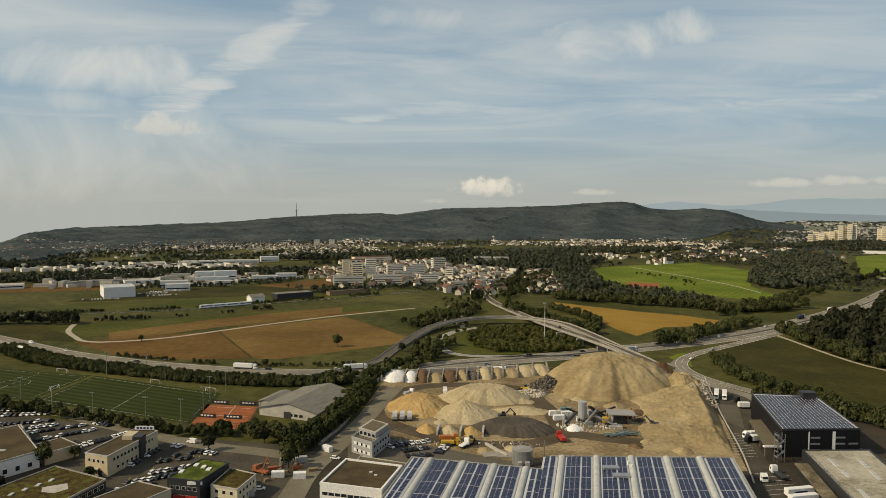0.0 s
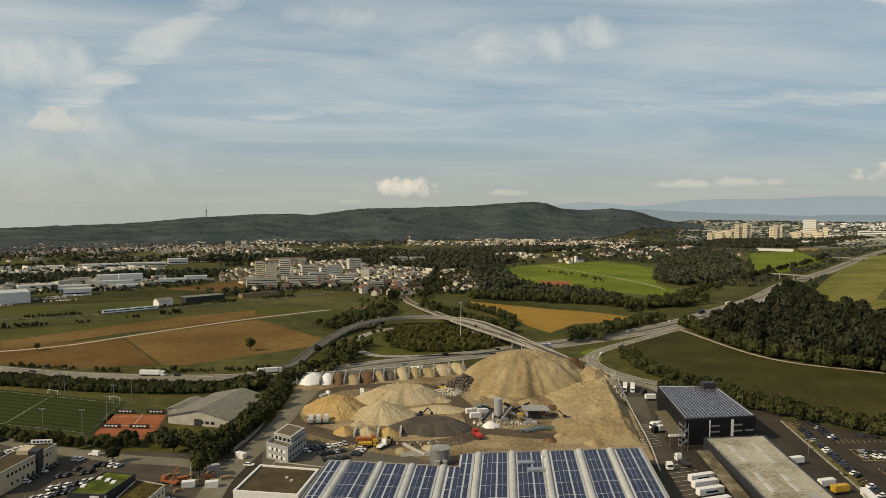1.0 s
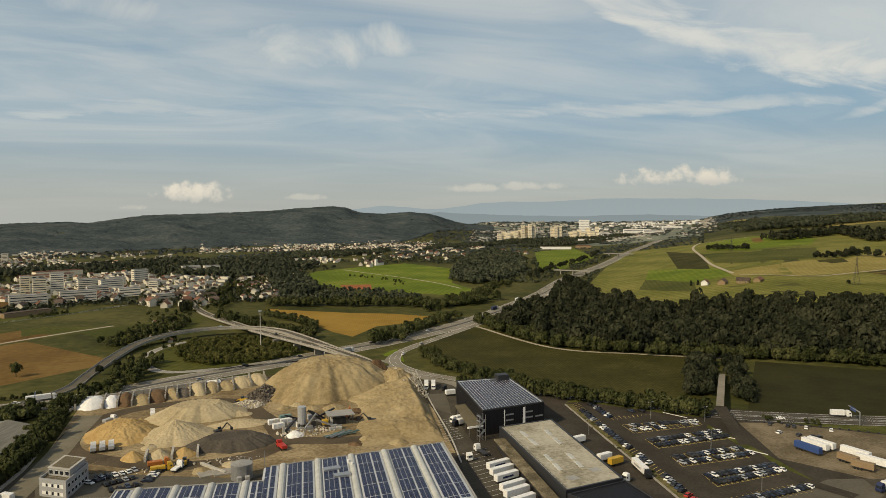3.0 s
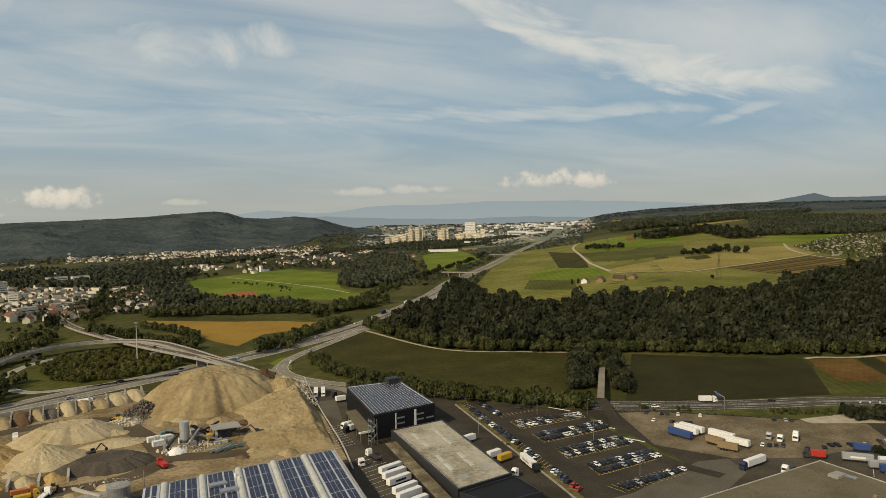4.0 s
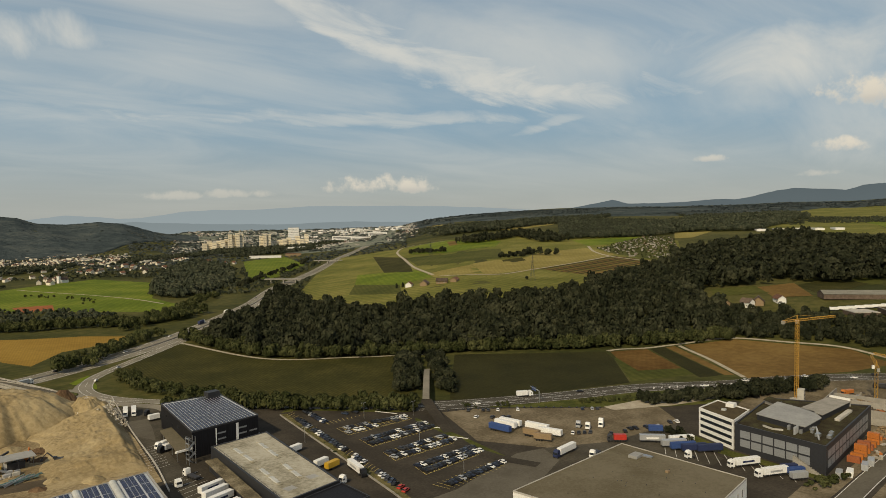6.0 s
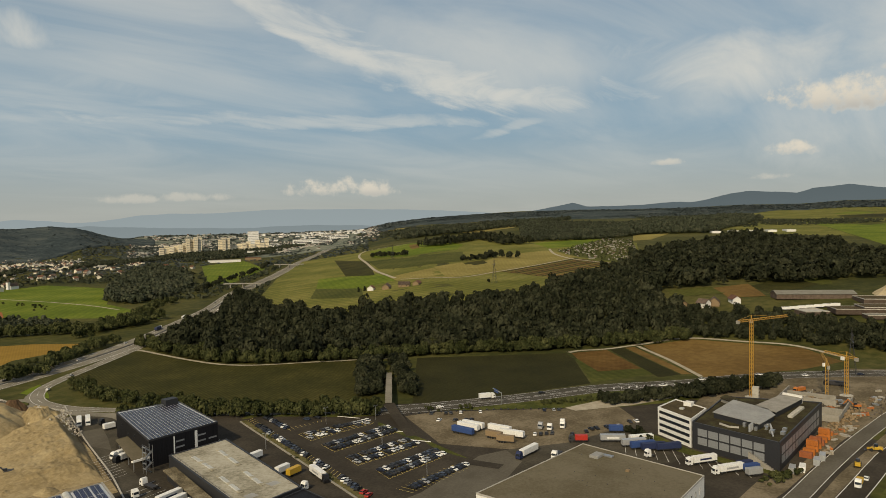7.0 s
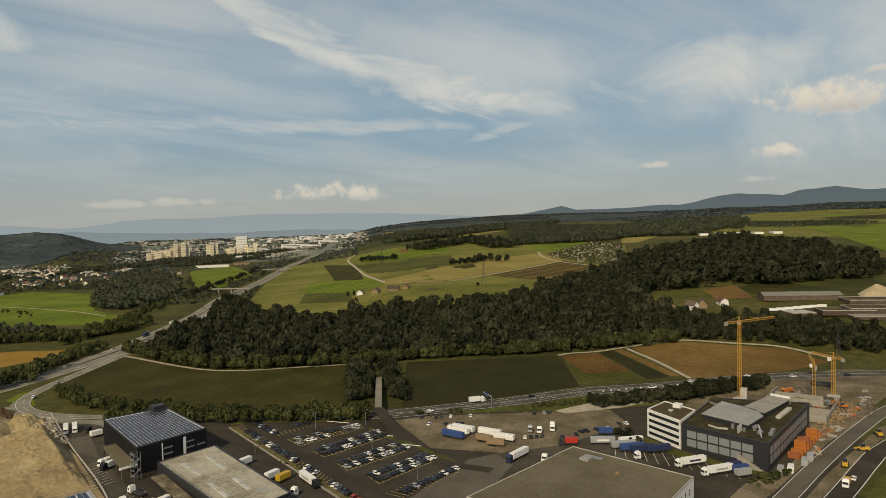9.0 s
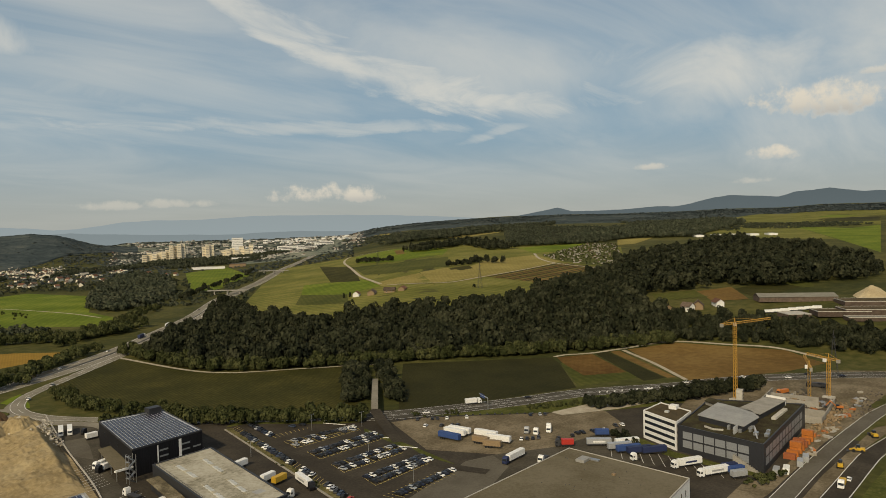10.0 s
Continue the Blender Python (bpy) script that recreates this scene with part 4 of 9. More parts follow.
wood_far([(-800, 1130), (-640, 1180), (-590, 1230), (-700, 1260), (-860, 1230)], 10, 18, (4, 6.5), "dark copse on the river plain")
wood_far([(-330, 1390), (-120, 1440), (40, 1560), (120, 1700), (60, 1760), (-80, 1600), (-300, 1480)], 12, 19, (4, 7), "wooded bank of the river")
wood_far([(190, 1560), (330, 1650), (560, 1760), (640, 1900), (420, 1880), (230, 1720)], 12, 20, (4, 7), "tree belt across the plain")
wood_far([(700, 1840), (900, 1960), (1150, 2090), (1420, 2160), (1420, 2225), (1150, 2200), (860, 2080)], 13, 22, (4, 7), "long tree belt before the tower blocks")
wood_far([(1160, 2220), (1350, 2180), (1560, 2230), (1730, 2200), (1720, 2290), (1500, 2320), (1250, 2320)], 12, 24, (4, 7.5), "dark trees at the foot of the tower blocks")
wood_far([(1090, 1900), (1300, 1960), (1500, 2040), (1500, 2110), (1300, 2060), (1080, 1990)], 12, 25, (4, 7), "tree belt beside the long glasshouse")


def ridge_spots(seed, count):
    rng = np.random.default_rng(seed)
    out = []
    while len(out) < count:
        b = rng.uniform(-34, 25)
        crest = along(b, CREST_FAR)
        far = crest * (rng.uniform(0.965, 1.0) if rng.random() < 0.45 else rng.uniform(0.66, 1.0))
        x, y = far * math.sin(radians(b)), far * math.cos(radians(b))
        out.append((x, y, rng.uniform(0.0008, 0.0015) * far))
    return out


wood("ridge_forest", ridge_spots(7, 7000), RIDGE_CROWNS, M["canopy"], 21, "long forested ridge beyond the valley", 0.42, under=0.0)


def upland_spots(seed, count):
    rng = np.random.default_rng(seed)
    out = []
    while len(out) < count:
        b, far = rng.uniform(44, 90), rng.uniform(2300, 4500)
        x, y = far * math.sin(radians(b)), far * math.cos(radians(b))
        open_land = b > 73.0 and far < 3750
        if noise.noise(Vector((x * 0.0014, y * 0.0014, 9.0))) > (0.42 if open_land else 0.10 if far < 3300 else -0.10) or far > 4250:
            out.append((x, y, rng.uniform(0.0012, 0.0021) * far))
    return out


UP = upland_spots(8, 14000)
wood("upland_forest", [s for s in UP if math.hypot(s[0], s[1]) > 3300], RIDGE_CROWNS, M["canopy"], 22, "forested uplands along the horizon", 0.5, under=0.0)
wood("upland_wood", [s for s in UP if math.hypot(s[0], s[1]) <= 3300], FAR_CROWNS, M["leaf_mid_haze"], 23, "woods on the nearer uplands", 0.7, under=0.0)

HEDGES = [
    # points, gap, width, size, material, label
    ([(184, 402), (206, 378), (226, 353), (246, 330), (264, 308), (276, 292)], 3.2, 10, (2.2, 4.6), "leaf", "row of dark trees behind the warehouse"),
    ([(204, 512), (196, 480), (196, 452), (206, 424), (222, 398)], 4.4, 12, (1.8, 3.8), "leaf", "trees inside the curve of the link road"),
    ([(-330, 530), (-280, 490), (-227, 466), (-150, 440), (-90, 432), (-60, 440)], 1.5, 19, (0.9, 2.2), "leaf", "hedge of bushes along the motorway"),
    ([(-64, 305), (-62, 325), (-55, 350), (-50, 385), (-45, 425)], 3.0, 11, (1.8, 3.8), "leaf", "thicket of trees beside the works street"),
    ([(-95, 340), (-78, 330), (-66, 330)], 4.0, 12, (2.0, 3.6), "leaf", "trees before the sports hall"),
    ([(-285, 395), (-210, 366), (-130, 335), (-100, 333)], 2.8, 7, (1.6, 3.2), "leaf", "hedge of trees between street and pitch"),
    ([(-75, 425), (-40, 455), (-20, 480), (-12, 520), (0, 560)], 6.0, 18, (2.6, 4.2), "leaf", "scrub trees along the slip road"),
    ([(175, 560), (210, 585), (260, 640), (290, 668)], 7.0, 14, (3.6, 5.2), "leaf", "trees between field and motorway"),
    ([(70, 760), (96, 690), (118, 640), (134, 612)], 6.0, 10, (3.2, 5.0), "leaf", "tree row along the flyover"),
    ([(140, 640), (146, 672), (138, 715), (118, 770)], 5.0, 9, (2.2, 4.2), "leaf", "trees along the edge of the ochre field"),
    ([(180, 594), (212, 622), (244, 648)], 5.0, 7, (1.8, 3.4), "leaf", "bushes before the ochre field"),
    ([(330, 1180), (352, 1120), (372, 1060), (352, 1010)], 9.0, 14, (1.2, 2.4), "leaf", "bushes along the lane of the green slope"),
    ([(135, 850), (215, 815), (300, 775), (350, 765), (400, 800)], 6.0, 26, (3.2, 5.6), "leaf", "broad tree belt behind the ochre field"),
    ([(303, 326), (322, 346), (345, 371), (372, 398)], 3.4, 14, (2.2, 4.8), "leaf_dark", "clump of trees by the bridge road"),
    ([(318, 305), (340, 330), (364, 358), (384, 384)], 3.4, 11, (2.0, 4.6), "leaf_dark", "trees on the far side of the bridge road"),
    ([(300, 274), (322, 256), (350, 232), (380, 206)], 2.6, 9, (0.5, 1.4), "leaf", "low bushes along the carriageway"),
    ([(374, 200), (395, 186), (420, 168)], 3.0, 11, (1.6, 3.4), "leaf_dark", "bushes behind the lorry park"),
    ([(418, 168), (446, 156), (462, 148)], 3.6, 13, (2.4, 4.3), "leaf_dark", "trees behind the office block"),
    ([(462, 140), (474, 137), (488, 140)], 3.4, 8, (2.6, 4.8), "leaf_dark", "clump of dark trees behind the tall crane"),
    ([(-440, 640), (-380, 640), (-335, 645)], 6.0, 12, (3.6, 5.0), "leaf_dark", "tree row at the motorway's edge"),
    ([(-330, 655), (-250, 690), (-180, 745)], 4.0, 9, (0.8, 2.6), "leaf_dark", "scattered bushes by the railway"),
    ([(-470, 676), (-330, 720), (-251, 753), (-170, 813), (-80, 878)], 2.6, 5, (0.7, 1.9), "leaf", "low hedge along the railway"),
    ([(-30, 640), (10, 700), (30, 760)], 7.0, 30, (2.6, 4.4), "leaf", "garden trees and bushes"),
    ([(60, 850), (90, 940), (130, 1060), (170, 1180)], 12.0, 50, (2.6, 4.6), "leaf", "trees among garden plots"),
    ([(-235, 508), (-182, 489), (-129, 479), (-60, 482)], 2.4, 4, (0.5, 1.6), "leaf", "bushes along the motorway"),
    ([(290, 720), (350, 790), (410, 850), (500, 950)], 9.0, 20, (3.5, 5.0), "leaf", "trees along the motorway"),
    ([(600, 1030), (720, 1170), (860, 1300), (1060, 1500)], 12, 14, (3.5, 5.5), "leaf_dark", "trees along the far motorway"),
    ([(959, 780), (1004, 784), (1051, 793)], 8, 16, (3.5, 6), "leaf_dark", "copse in the straw fields"),
    ([(1051, 800), (1050, 767), (1048, 737)], 9, 22, (4, 7), "leaf_dark", "copse above the straw fields"),
    ([(1249, 1123), (1379, 1148), (1512, 1159), (1344, 948)], 10, 60, (5, 9), "leaf_dark", "dark tree belt above the meadow"),
    ([(1079, 1142), (1075, 1094), (1063, 1023)], 9, 14, (3.5, 6), "leaf_dark", "clump of trees between crops"),
]
for i, (points, gap, width, size, mat, label) in enumerate(HEDGES):
    wood("tree_belt", row_spots(points, gap, width, 100 + i, size), CROWNS if size[0] < 4.4 else SMALL_CROWNS, M[mat], 200 + i, label, 1.1)

ISLAND = [(20, 590), (34, 622), (58, 638), (84, 628), (104, 596), (110, 552), (98, 534), (66, 530), (40, 532), (24, 552)]


def polar_sheet(name, b0, b1, near_of, far_of, nb, nf, mat, up, wob, label, category):
    """A sheet laid over the land between two bearings and two distances, uneven by `wob` metres."""
    verts, faces = [], []
    for i in range(nb + 1):
        b = b0 + (b1 - b0) * i / nb
        n0, n1 = near_of(b), far_of(b)
        for j in range(nf + 1):
            far = n0 + (n1 - n0) * j / nf
            x, y = far * math.sin(radians(b)), far * math.cos(radians(b))
            edge = 0.0 if i in (0, nb) or j == 0 else 1.0
            lift = up + wob * noise.noise(Vector((x * 0.02, y * 0.02, 2.0))) + 0.5 * wob * noise.noise(Vector((x * 0.06, y * 0.06, 5.0)))
            verts.append((x, y, terrain(x, y) + (lift if edge else 0.05)))
    for i in range(nb):
        for j in range(nf):
            k = i * (nf + 1) + j
            faces.append((k, k + nf + 1, k + nf + 2, k + 1))
    me = mesh_from(name, verts, [f[::-1] for f in faces], [mat], smooth=True)
    return tagged(new(name, me), label, category, "", "structure")


polar_sheet("ridge_canopy", -40, 27, lambda b: (0.63 + 0.22 * ease(18.0, 26.0, b)) * along(b, CREST_FAR), lambda b: 1.005 * along(b, CREST_FAR), 420, 110, M["canopy"], 3.5, 4.5, "closed haze-blue canopy of the forested ridge", "forest")
polar_sheet("upland_canopy", 43.2, 92, lambda b: 3250.0 + 560.0 * ease(71.5, 75.0, b) + 250.0 * noise.noise(Vector((b * 0.35, 1.0, 4.0))), lambda b: 4560.0, 200, 40, M["canopy"], 4.0, 4.0, "closed haze-blue canopy of the wooded uplands", "forest")
polar_sheet("far_plain", 25.5, 43, lambda b: 2380.0 if b < 34 else 2300.0, lambda b: 4850.0, 90, 40, M["far_plain"], 0.4, 0.0, "haze-paled plain of gardens and small fields", "plain")
patch("junction_lawn", [(6, 540), (2, 571), (8, 602), (24, 627), (50, 642), (84, 636), (108, 600), (116, 545), (100, 528), (40, 523), (14, 525)], M["grass_dull"], 0.07, label="green grass inside the junction loop", category="lawn")
wood("junction_thicket", scatter(ISLAND, 4.2, 31, None, (1.5, 3.2)), CROWNS, M["leaf_light"], 31, "dense green thicket inside the junction loop", 1.0)

# ---------------------------------------------------------------- more materials
M["beige"] = plain("beige render", (0.50, 0.42, 0.28), 0.85)
M["cream"] = plain("cream render", (0.56, 0.50, 0.34), 0.85)
M["white_wall"] = plain("white render", (0.72, 0.71, 0.68), 0.8)
M["grey_clad"] = plain("grey cladding", (0.33, 0.33, 0.33), 0.6)
M["black_clad"] = material("black ribbed cladding", [(0.010, 0.010, 0.012), (0.018, 0.018, 0.021)], 0.55, 0.4, 8, 0.4, stretch=(6, 6, 0.2))
M["dark_clad"] = plain("anthracite cladding", (0.026, 0.027, 0.031), 0.5)
M["light_panel"] = plain("translucent grey panels", (0.21, 0.22, 0.23), 0.35)
M["glass"] = plain("dark window glass", (0.020, 0.024, 0.030), 0.10, spec=0.45)
M["frame_white"] = plain("white frame", (0.70, 0.70, 0.68), 0.5)
M["roof_brown"] = material("brown planted roof", [(0.056, 0.043, 0.024), (0.098, 0.076, 0.042)], 0.95, 0.12, 12, 0.4)
M["roof_moss"] = material("mossy green roof", [(0.034, 0.018, 0.009), (0.066, 0.050, 0.015), (0.098, 0.100, 0.018)], 0.95, 0.30, 6, 0.6)
M["roof_dark"] = material("dark planted roof", [(0.030, 0.024, 0.014), (0.048, 0.040, 0.022), (0.066, 0.062, 0.026)], 0.95, 0.2, 9, 0.4)
M["roof_green"] = material("green sedum roof", [(0.040, 0.055, 0.010), (0.075, 0.100, 0.014), (0.135, 0.150, 0.026)], 0.95, 0.15, 9, 0.5)
M["roof_grey"] = material("grey gravel roof", [(0.110, 0.093, 0.058), (0.160, 0.138, 0.094)], 0.95, 0.05, 18, 0.3)
M["roof_stained"] = material("stained pale membrane roof", [(0.215, 0.195, 0.140), (0.355, 0.328, 0.255), (0.44, 0.41, 0.33)], 0.85, 0.07, 9, 0.3)
M["ledge"] = material("weedy stained ledge roof", [(0.085, 0.072, 0.046), (0.155, 0.128, 0.080), (0.26, 0.225, 0.15)], 0.92, 0.16, 9, 0.4)
M["roof_metal"] = material("worn metal roof sheet", [(0.30, 0.295, 0.275), (0.40, 0.39, 0.36)], 0.55, 0.1, 9, 0.2, metal=0.2)
M["fibre"] = material("weathered fibre cement roof", [(0.15, 0.145, 0.12), (0.235, 0.225, 0.19)], 0.9, 0.12, 9, 0.4, stretch=(1, 8, 1))
M["skylight"] = material("milky skylight", [(0.40, 0.405, 0.38), (0.52, 0.52, 0.49)], 0.35, 0.3, 8, 0.1)
M["panel"] = material("dark blue solar panel", [(0.007, 0.010, 0.040), (0.012, 0.017, 0.060)], 0.22, 0.5, 4, 0.0, island=0.22, spec=0.32)
M["panel_grey"] = material("grey blue solar panel", [(0.020, 0.022, 0.040), (0.034, 0.036, 0.058)], 0.25, 0.5, 4, 0.0, island=0.2, spec=0.3)
M["steel"] = plain("galvanised steel", (0.42, 0.43, 0.44), 0.35, 0.7)
M["dark_steel"] = plain("dark steel", (0.05, 0.05, 0.054), 0.5, 0.3)
M["crane_yellow"] = plain("crane yellow paint", (0.50, 0.28, 0.05), 0.5)
M["array_bed"] = plain("pale roof sheet under panels", (0.46, 0.48, 0.50), 0.6)
M["orange"] = plain("orange paint", (0.42, 0.14, 0.03), 0.5, spread=0.15)
M["yellow"] = plain("yellow paint", (0.50, 0.31, 0.03), 0.5)
M["red"] = plain("red paint", (0.42, 0.035, 0.025), 0.45)
M["blue"] = plain("blue tarpaulin", (0.030, 0.065, 0.20), 0.6)
M["navy"] = plain("navy blue tarpaulin", (0.020, 0.030, 0.085), 0.6)
M["car_navy"] = plain("dark blue car paint", (0.012, 0.016, 0.034), 0.35)
M["car_slate"] = plain("slate blue car paint", (0.035, 0.050, 0.085), 0.35)
M["rust"] = plain("rusty orange paint", (0.30, 0.095, 0.035), 0.7)
M["white"] = plain("white paint", (0.76, 0.76, 0.74), 0.45)
M["silver"] = plain("silver paint", (0.42, 0.43, 0.44), 0.35, 0.3)
M["black"] = plain("black paint", (0.014, 0.014, 0.016), 0.42, spec=0.3)
M["tyre"] = plain("black rubber tyre", (0.018, 0.018, 0.018), 0.9)
M["brown_tarp"] = plain("brown tarpaulin", (0.24, 0.17, 0.095), 0.7)
M["teal"] = plain("teal painted steel", (0.13, 0.22, 0.21), 0.6)
M["red_tile"] = material("red clay roof tiles", [(0.125, 0.066, 0.046), (0.20, 0.108, 0.074)], 0.9, 0.3, 8, 0.5, spread=0.3)
M["brown_tile"] = material("brown roof tiles", [(0.078, 0.058, 0.046), (0.135, 0.102, 0.080)], 0.9, 0.3, 8, 0.5, spread=0.3)
M["house_wall"] = plain("pale house render", (0.65, 0.60, 0.49), 0.85, spread=0.25)
M["tower_wall"] = plain("sandy tower block concrete", (0.70, 0.62, 0.46), 0.8, spread=0.12)
M["flat_roof"] = plain("grey flat roof", (0.30, 0.29, 0.27), 0.9, spread=0.25)
M["sand_yellow"] = material("yellow sand heap", [(0.33, 0.215, 0.085), (0.41, 0.280, 0.118), (0.46, 0.325, 0.148)], 0.95, 0.05, 14, 0.5, depth=0.35)
M["sand_pale"] = material("pale gravel heap", [(0.34, 0.275, 0.165), (0.41, 0.338, 0.210), (0.475, 0.395, 0.255)], 0.95, 0.05, 16, 0.5, depth=0.35)
M["sand_tan"] = material("tan excavation heap", [(0.235, 0.178, 0.092), (0.315, 0.245, 0.134), (0.385, 0.308, 0.176)], 0.95, 0.035, 14, 0.55, depth=0.5)
M["grit_dark"] = material("dark grit heap", [(0.062, 0.054, 0.044), (0.105, 0.092, 0.074)], 0.95, 0.1, 12, 0.6, depth=0.2)
M["earth_brown"] = material("brown earth heap", [(0.10, 0.062, 0.036), (0.17, 0.11, 0.062)], 0.95, 0.1, 12, 0.6, depth=0.2)
M["rubble"] = material("pale concrete rubble", [(0.34, 0.30, 0.235), (0.58, 0.54, 0.46)], 0.9, 0.5, 6, 0.4, island=0.35)
M["scrap"] = material("grey brown scrap", [(0.060, 0.050, 0.040), (0.17, 0.148, 0.122)], 0.85, 0.5, 6, 0.4, island=0.5)
M["tarp_white"] = plain("white plastic sheet", (0.80, 0.79, 0.76), 0.5)


# ---------------------------------------------------------------- buildings
WINDOWS = {}


def window_mesh(w, h, border=0.07, glass="glass", rim="frame_white"):
    """A framed pane, its outer face to -y, set 2 cm proud of the wall."""
    key = (round(w, 2), round(h, 2), glass, rim)
    if key not in WINDOWS:
        b = border
        v, f, p = [], [], []
        for x0, z0, x1, z1, y0, y1, k in ((-w / 2, 0, w / 2, b, -0.05, 0.1, 0), (-w / 2, h - b, w / 2, h, -0.05, 0.1, 0), (-w / 2, b, -w / 2 + b, h - b, -0.05, 0.1, 0),
                                          (w / 2 - b, b, w / 2, h - b, -0.05, 0.1, 0), (-w / 2 + b, b, w / 2 - b, h - b, -0.02, 0.1, 1)):
            n = len(v)
            v += [(x0, y0, z0), (x1, y0, z0), (x1, y1, z0), (x0, y1, z0), (x0, y0, z1), (x1, y0, z1), (x1, y1, z1), (x0, y1, z1)]
            for g in ((3, 2, 1, 0), (4, 5, 6, 7), (0, 1, 5, 4), (1, 2, 6, 5), (3, 0, 4, 7)):
                f.append(tuple(n + i for i in g))
                p.append(k)
        WINDOWS[key] = mesh_from("window", v, f, [M[rim], M[glass]], p)
    return WINDOWS[key]


def corners_of(cx, cy, w, d, turn):
    c, s = math.cos(radians(turn)), math.sin(radians(turn))
    return [(cx + x * c - y * s, cy + x * s + y * c) for x, y in ((-w / 2, -d / 2), (w / 2, -d / 2), (w / 2, d / 2), (-w / 2, d / 2))]


def inset(outline, by):
    """The outline (counter-clockwise) moved inwards."""
    n = len(outline)
    out = []
    for i in range(n):
        a, b, c = Vector(outline[i - 1]), Vector(outline[i]), Vector(outline[(i + 1) % n])
        d, e = (b - a).normalized(), (c - b).normalized()
        m, k = Vector((-d.y, d.x)), Vector((-e.y, e.x))
        q = b + (m + k) * (by / max(0.3, 1 + m.dot(k)))
        out.append((q.x, q.y))
    return out


def counter(outline):
    area = sum(a[0] * b[1] - b[0] * a[1] for a, b in zip(outline, outline[1:] + outline[:1]))
    return list(outline) if area > 0 else list(outline)[::-1]


def block(name, outline, h, wall, roof, label, category="building", parapet=0.5, rim="pale_concrete", windows=(), group="", rim_w=0.35, base=None):
    """A flat-roofed building: wall, parapet, roof; windows: (edge, rows, columns, width, height, first sill, storey, margin)."""
    outline = counter(outline)
    cx, cy = sum(p[0] for p in outline) / len(outline), sum(p[1] for p in outline) / len(outline)
    z = terrain(cx, cy) if base is None else base
    t = thing(name, cx, cy, z, 0, label, category, group)
    rel = [(x - cx, y - cy) for x, y in outline]
    body = part("wall", prism(rel, -0.6, h - 0.12), M[wall], t)
    part("roof", prism(inset(rel, rim_w + 0.01), h - 0.3, h + 0.02), M[roof], t)
    bm = bmesh.new()
    outer, inner = inset(rel, -0.06), inset(rel, rim_w)
    n = len(rel)
    v = [[bm.verts.new((x, y, zz)) for x, y in ring] for ring, zz in ((outer, h - 0.35), (outer, h + parapet), (inner, h + parapet), (inner, h - 0.2))]
    for r in range(3):
        for i in range(n):
            bm.faces.new((v[r][i], v[r][(i + 1) % n], v[r + 1][(i + 1) % n], v[r + 1][i]))
    part("parapet", bm, M[rim], t)
    for spec in windows:
        edge, rows, cols, w, hh, sill, storey, margin = spec[:8]
        kind = spec[8] if len(spec) > 8 else "glass"
        a, b = Vector(rel[edge % n]), Vector(rel[(edge + 1) % n])
        d = b - a
        turn = math.degrees(math.atan2(d.y, d.x))
        for r in range(rows):
            for c in range(cols):
                s = margin + (d.length - 2 * margin) * ((c + 0.5) / cols)
                q = a + d.normalized() * s
                part_of("window", window_mesh(w, hh, glass=kind, rim=spec[9] if len(spec) > 9 else "frame_white"), body, pose(q.x, q.y, sill + r * storey, 0, 0, turn))
    return t


def gable(name, cx, cy, w, d, h, rise, turn, wall, roof, label, category="building", eave=0.6, windows=0, base=None, group=""):
    """A pitched building, ridge along its local x."""
    z = terrain(cx, cy) if base is None else base
    t = thing(name, cx, cy, z, turn, label, category, group)
    bm = bmesh.new()
    prof = [(-d / 2, -0.5), (d / 2, -0.5), (d / 2, h), (0, h + rise), (-d / 2, h)]
    ends = [[bm.verts.new((x, y, zz)) for y, zz in prof] for x in (-w / 2, w / 2)]
    bm.faces.new(ends[0])
    bm.faces.new(ends[1][::-1])
    for i in range(5):
        bm.faces.new((ends[0][i], ends[1][i], ends[1][(i + 1) % 5], ends[0][(i + 1) % 5]))
    body = part("wall", bm, M[wall], t)
    k = rise / (d / 2)
    for s in (-1, 1):
        bm = bmesh.new()
        sec = [(0, h + rise + 0.05), (s * (d / 2 + eave), h - eave * k + 0.05), (s * (d / 2 + eave), h - eave * k + 0.27), (0, h + rise + 0.27)]
        e = [[bm.verts.new((x, y, zz)) for y, zz in sec] for x in (-w / 2 - eave, w / 2 + eave)]
        bm.faces.new(e[0])
        bm.faces.new(e[1][::-1])
        for i in range(4):
            bm.faces.new((e[0][i], e[1][i], e[1][(i + 1) % 4], e[0][(i + 1) % 4]))
        part("roof", bm, M[roof], t)
    for i in range(windows):
        x = -w / 2 + w * (i + 0.5) / windows
        for s, a in ((-1, 0), (1, 180)):
            for row in range(max(1, int(h / 2.8))):
                part_of("window", window_mesh(1.2, 1.4), body, pose(x, s * d / 2, 0.9 + row * 2.8, 0, 0, a))
    return t


# ---------------------------------------------------------------- vehicles
def profile(points, y0, y1, squeeze=0.0):
    """A side outline (x, z) drawn across from y0 to y1; squeeze narrows its upper part."""
    bm = bmesh.new()
    top = max(z for _, z in points)
    low = min(z for _, z in points)
    rows = []
    for s in (-1, 1):
        row = []
        for x, z in points:
            half = (y1 - y0) / 2 - squeeze * (z - low) / (top - low)
            row.append(bm.verts.new((x, (y0 + y1) / 2 + s * half, z)))
        rows.append(row)
    n = len(points)
    bm.faces.new(rows[0])
    bm.faces.new(rows[1][::-1])
    for i in range(n):
        bm.faces.new((rows[0][i], rows[1][i], rows[1][(i + 1) % n], rows[0][(i + 1) % n]))
    return bm


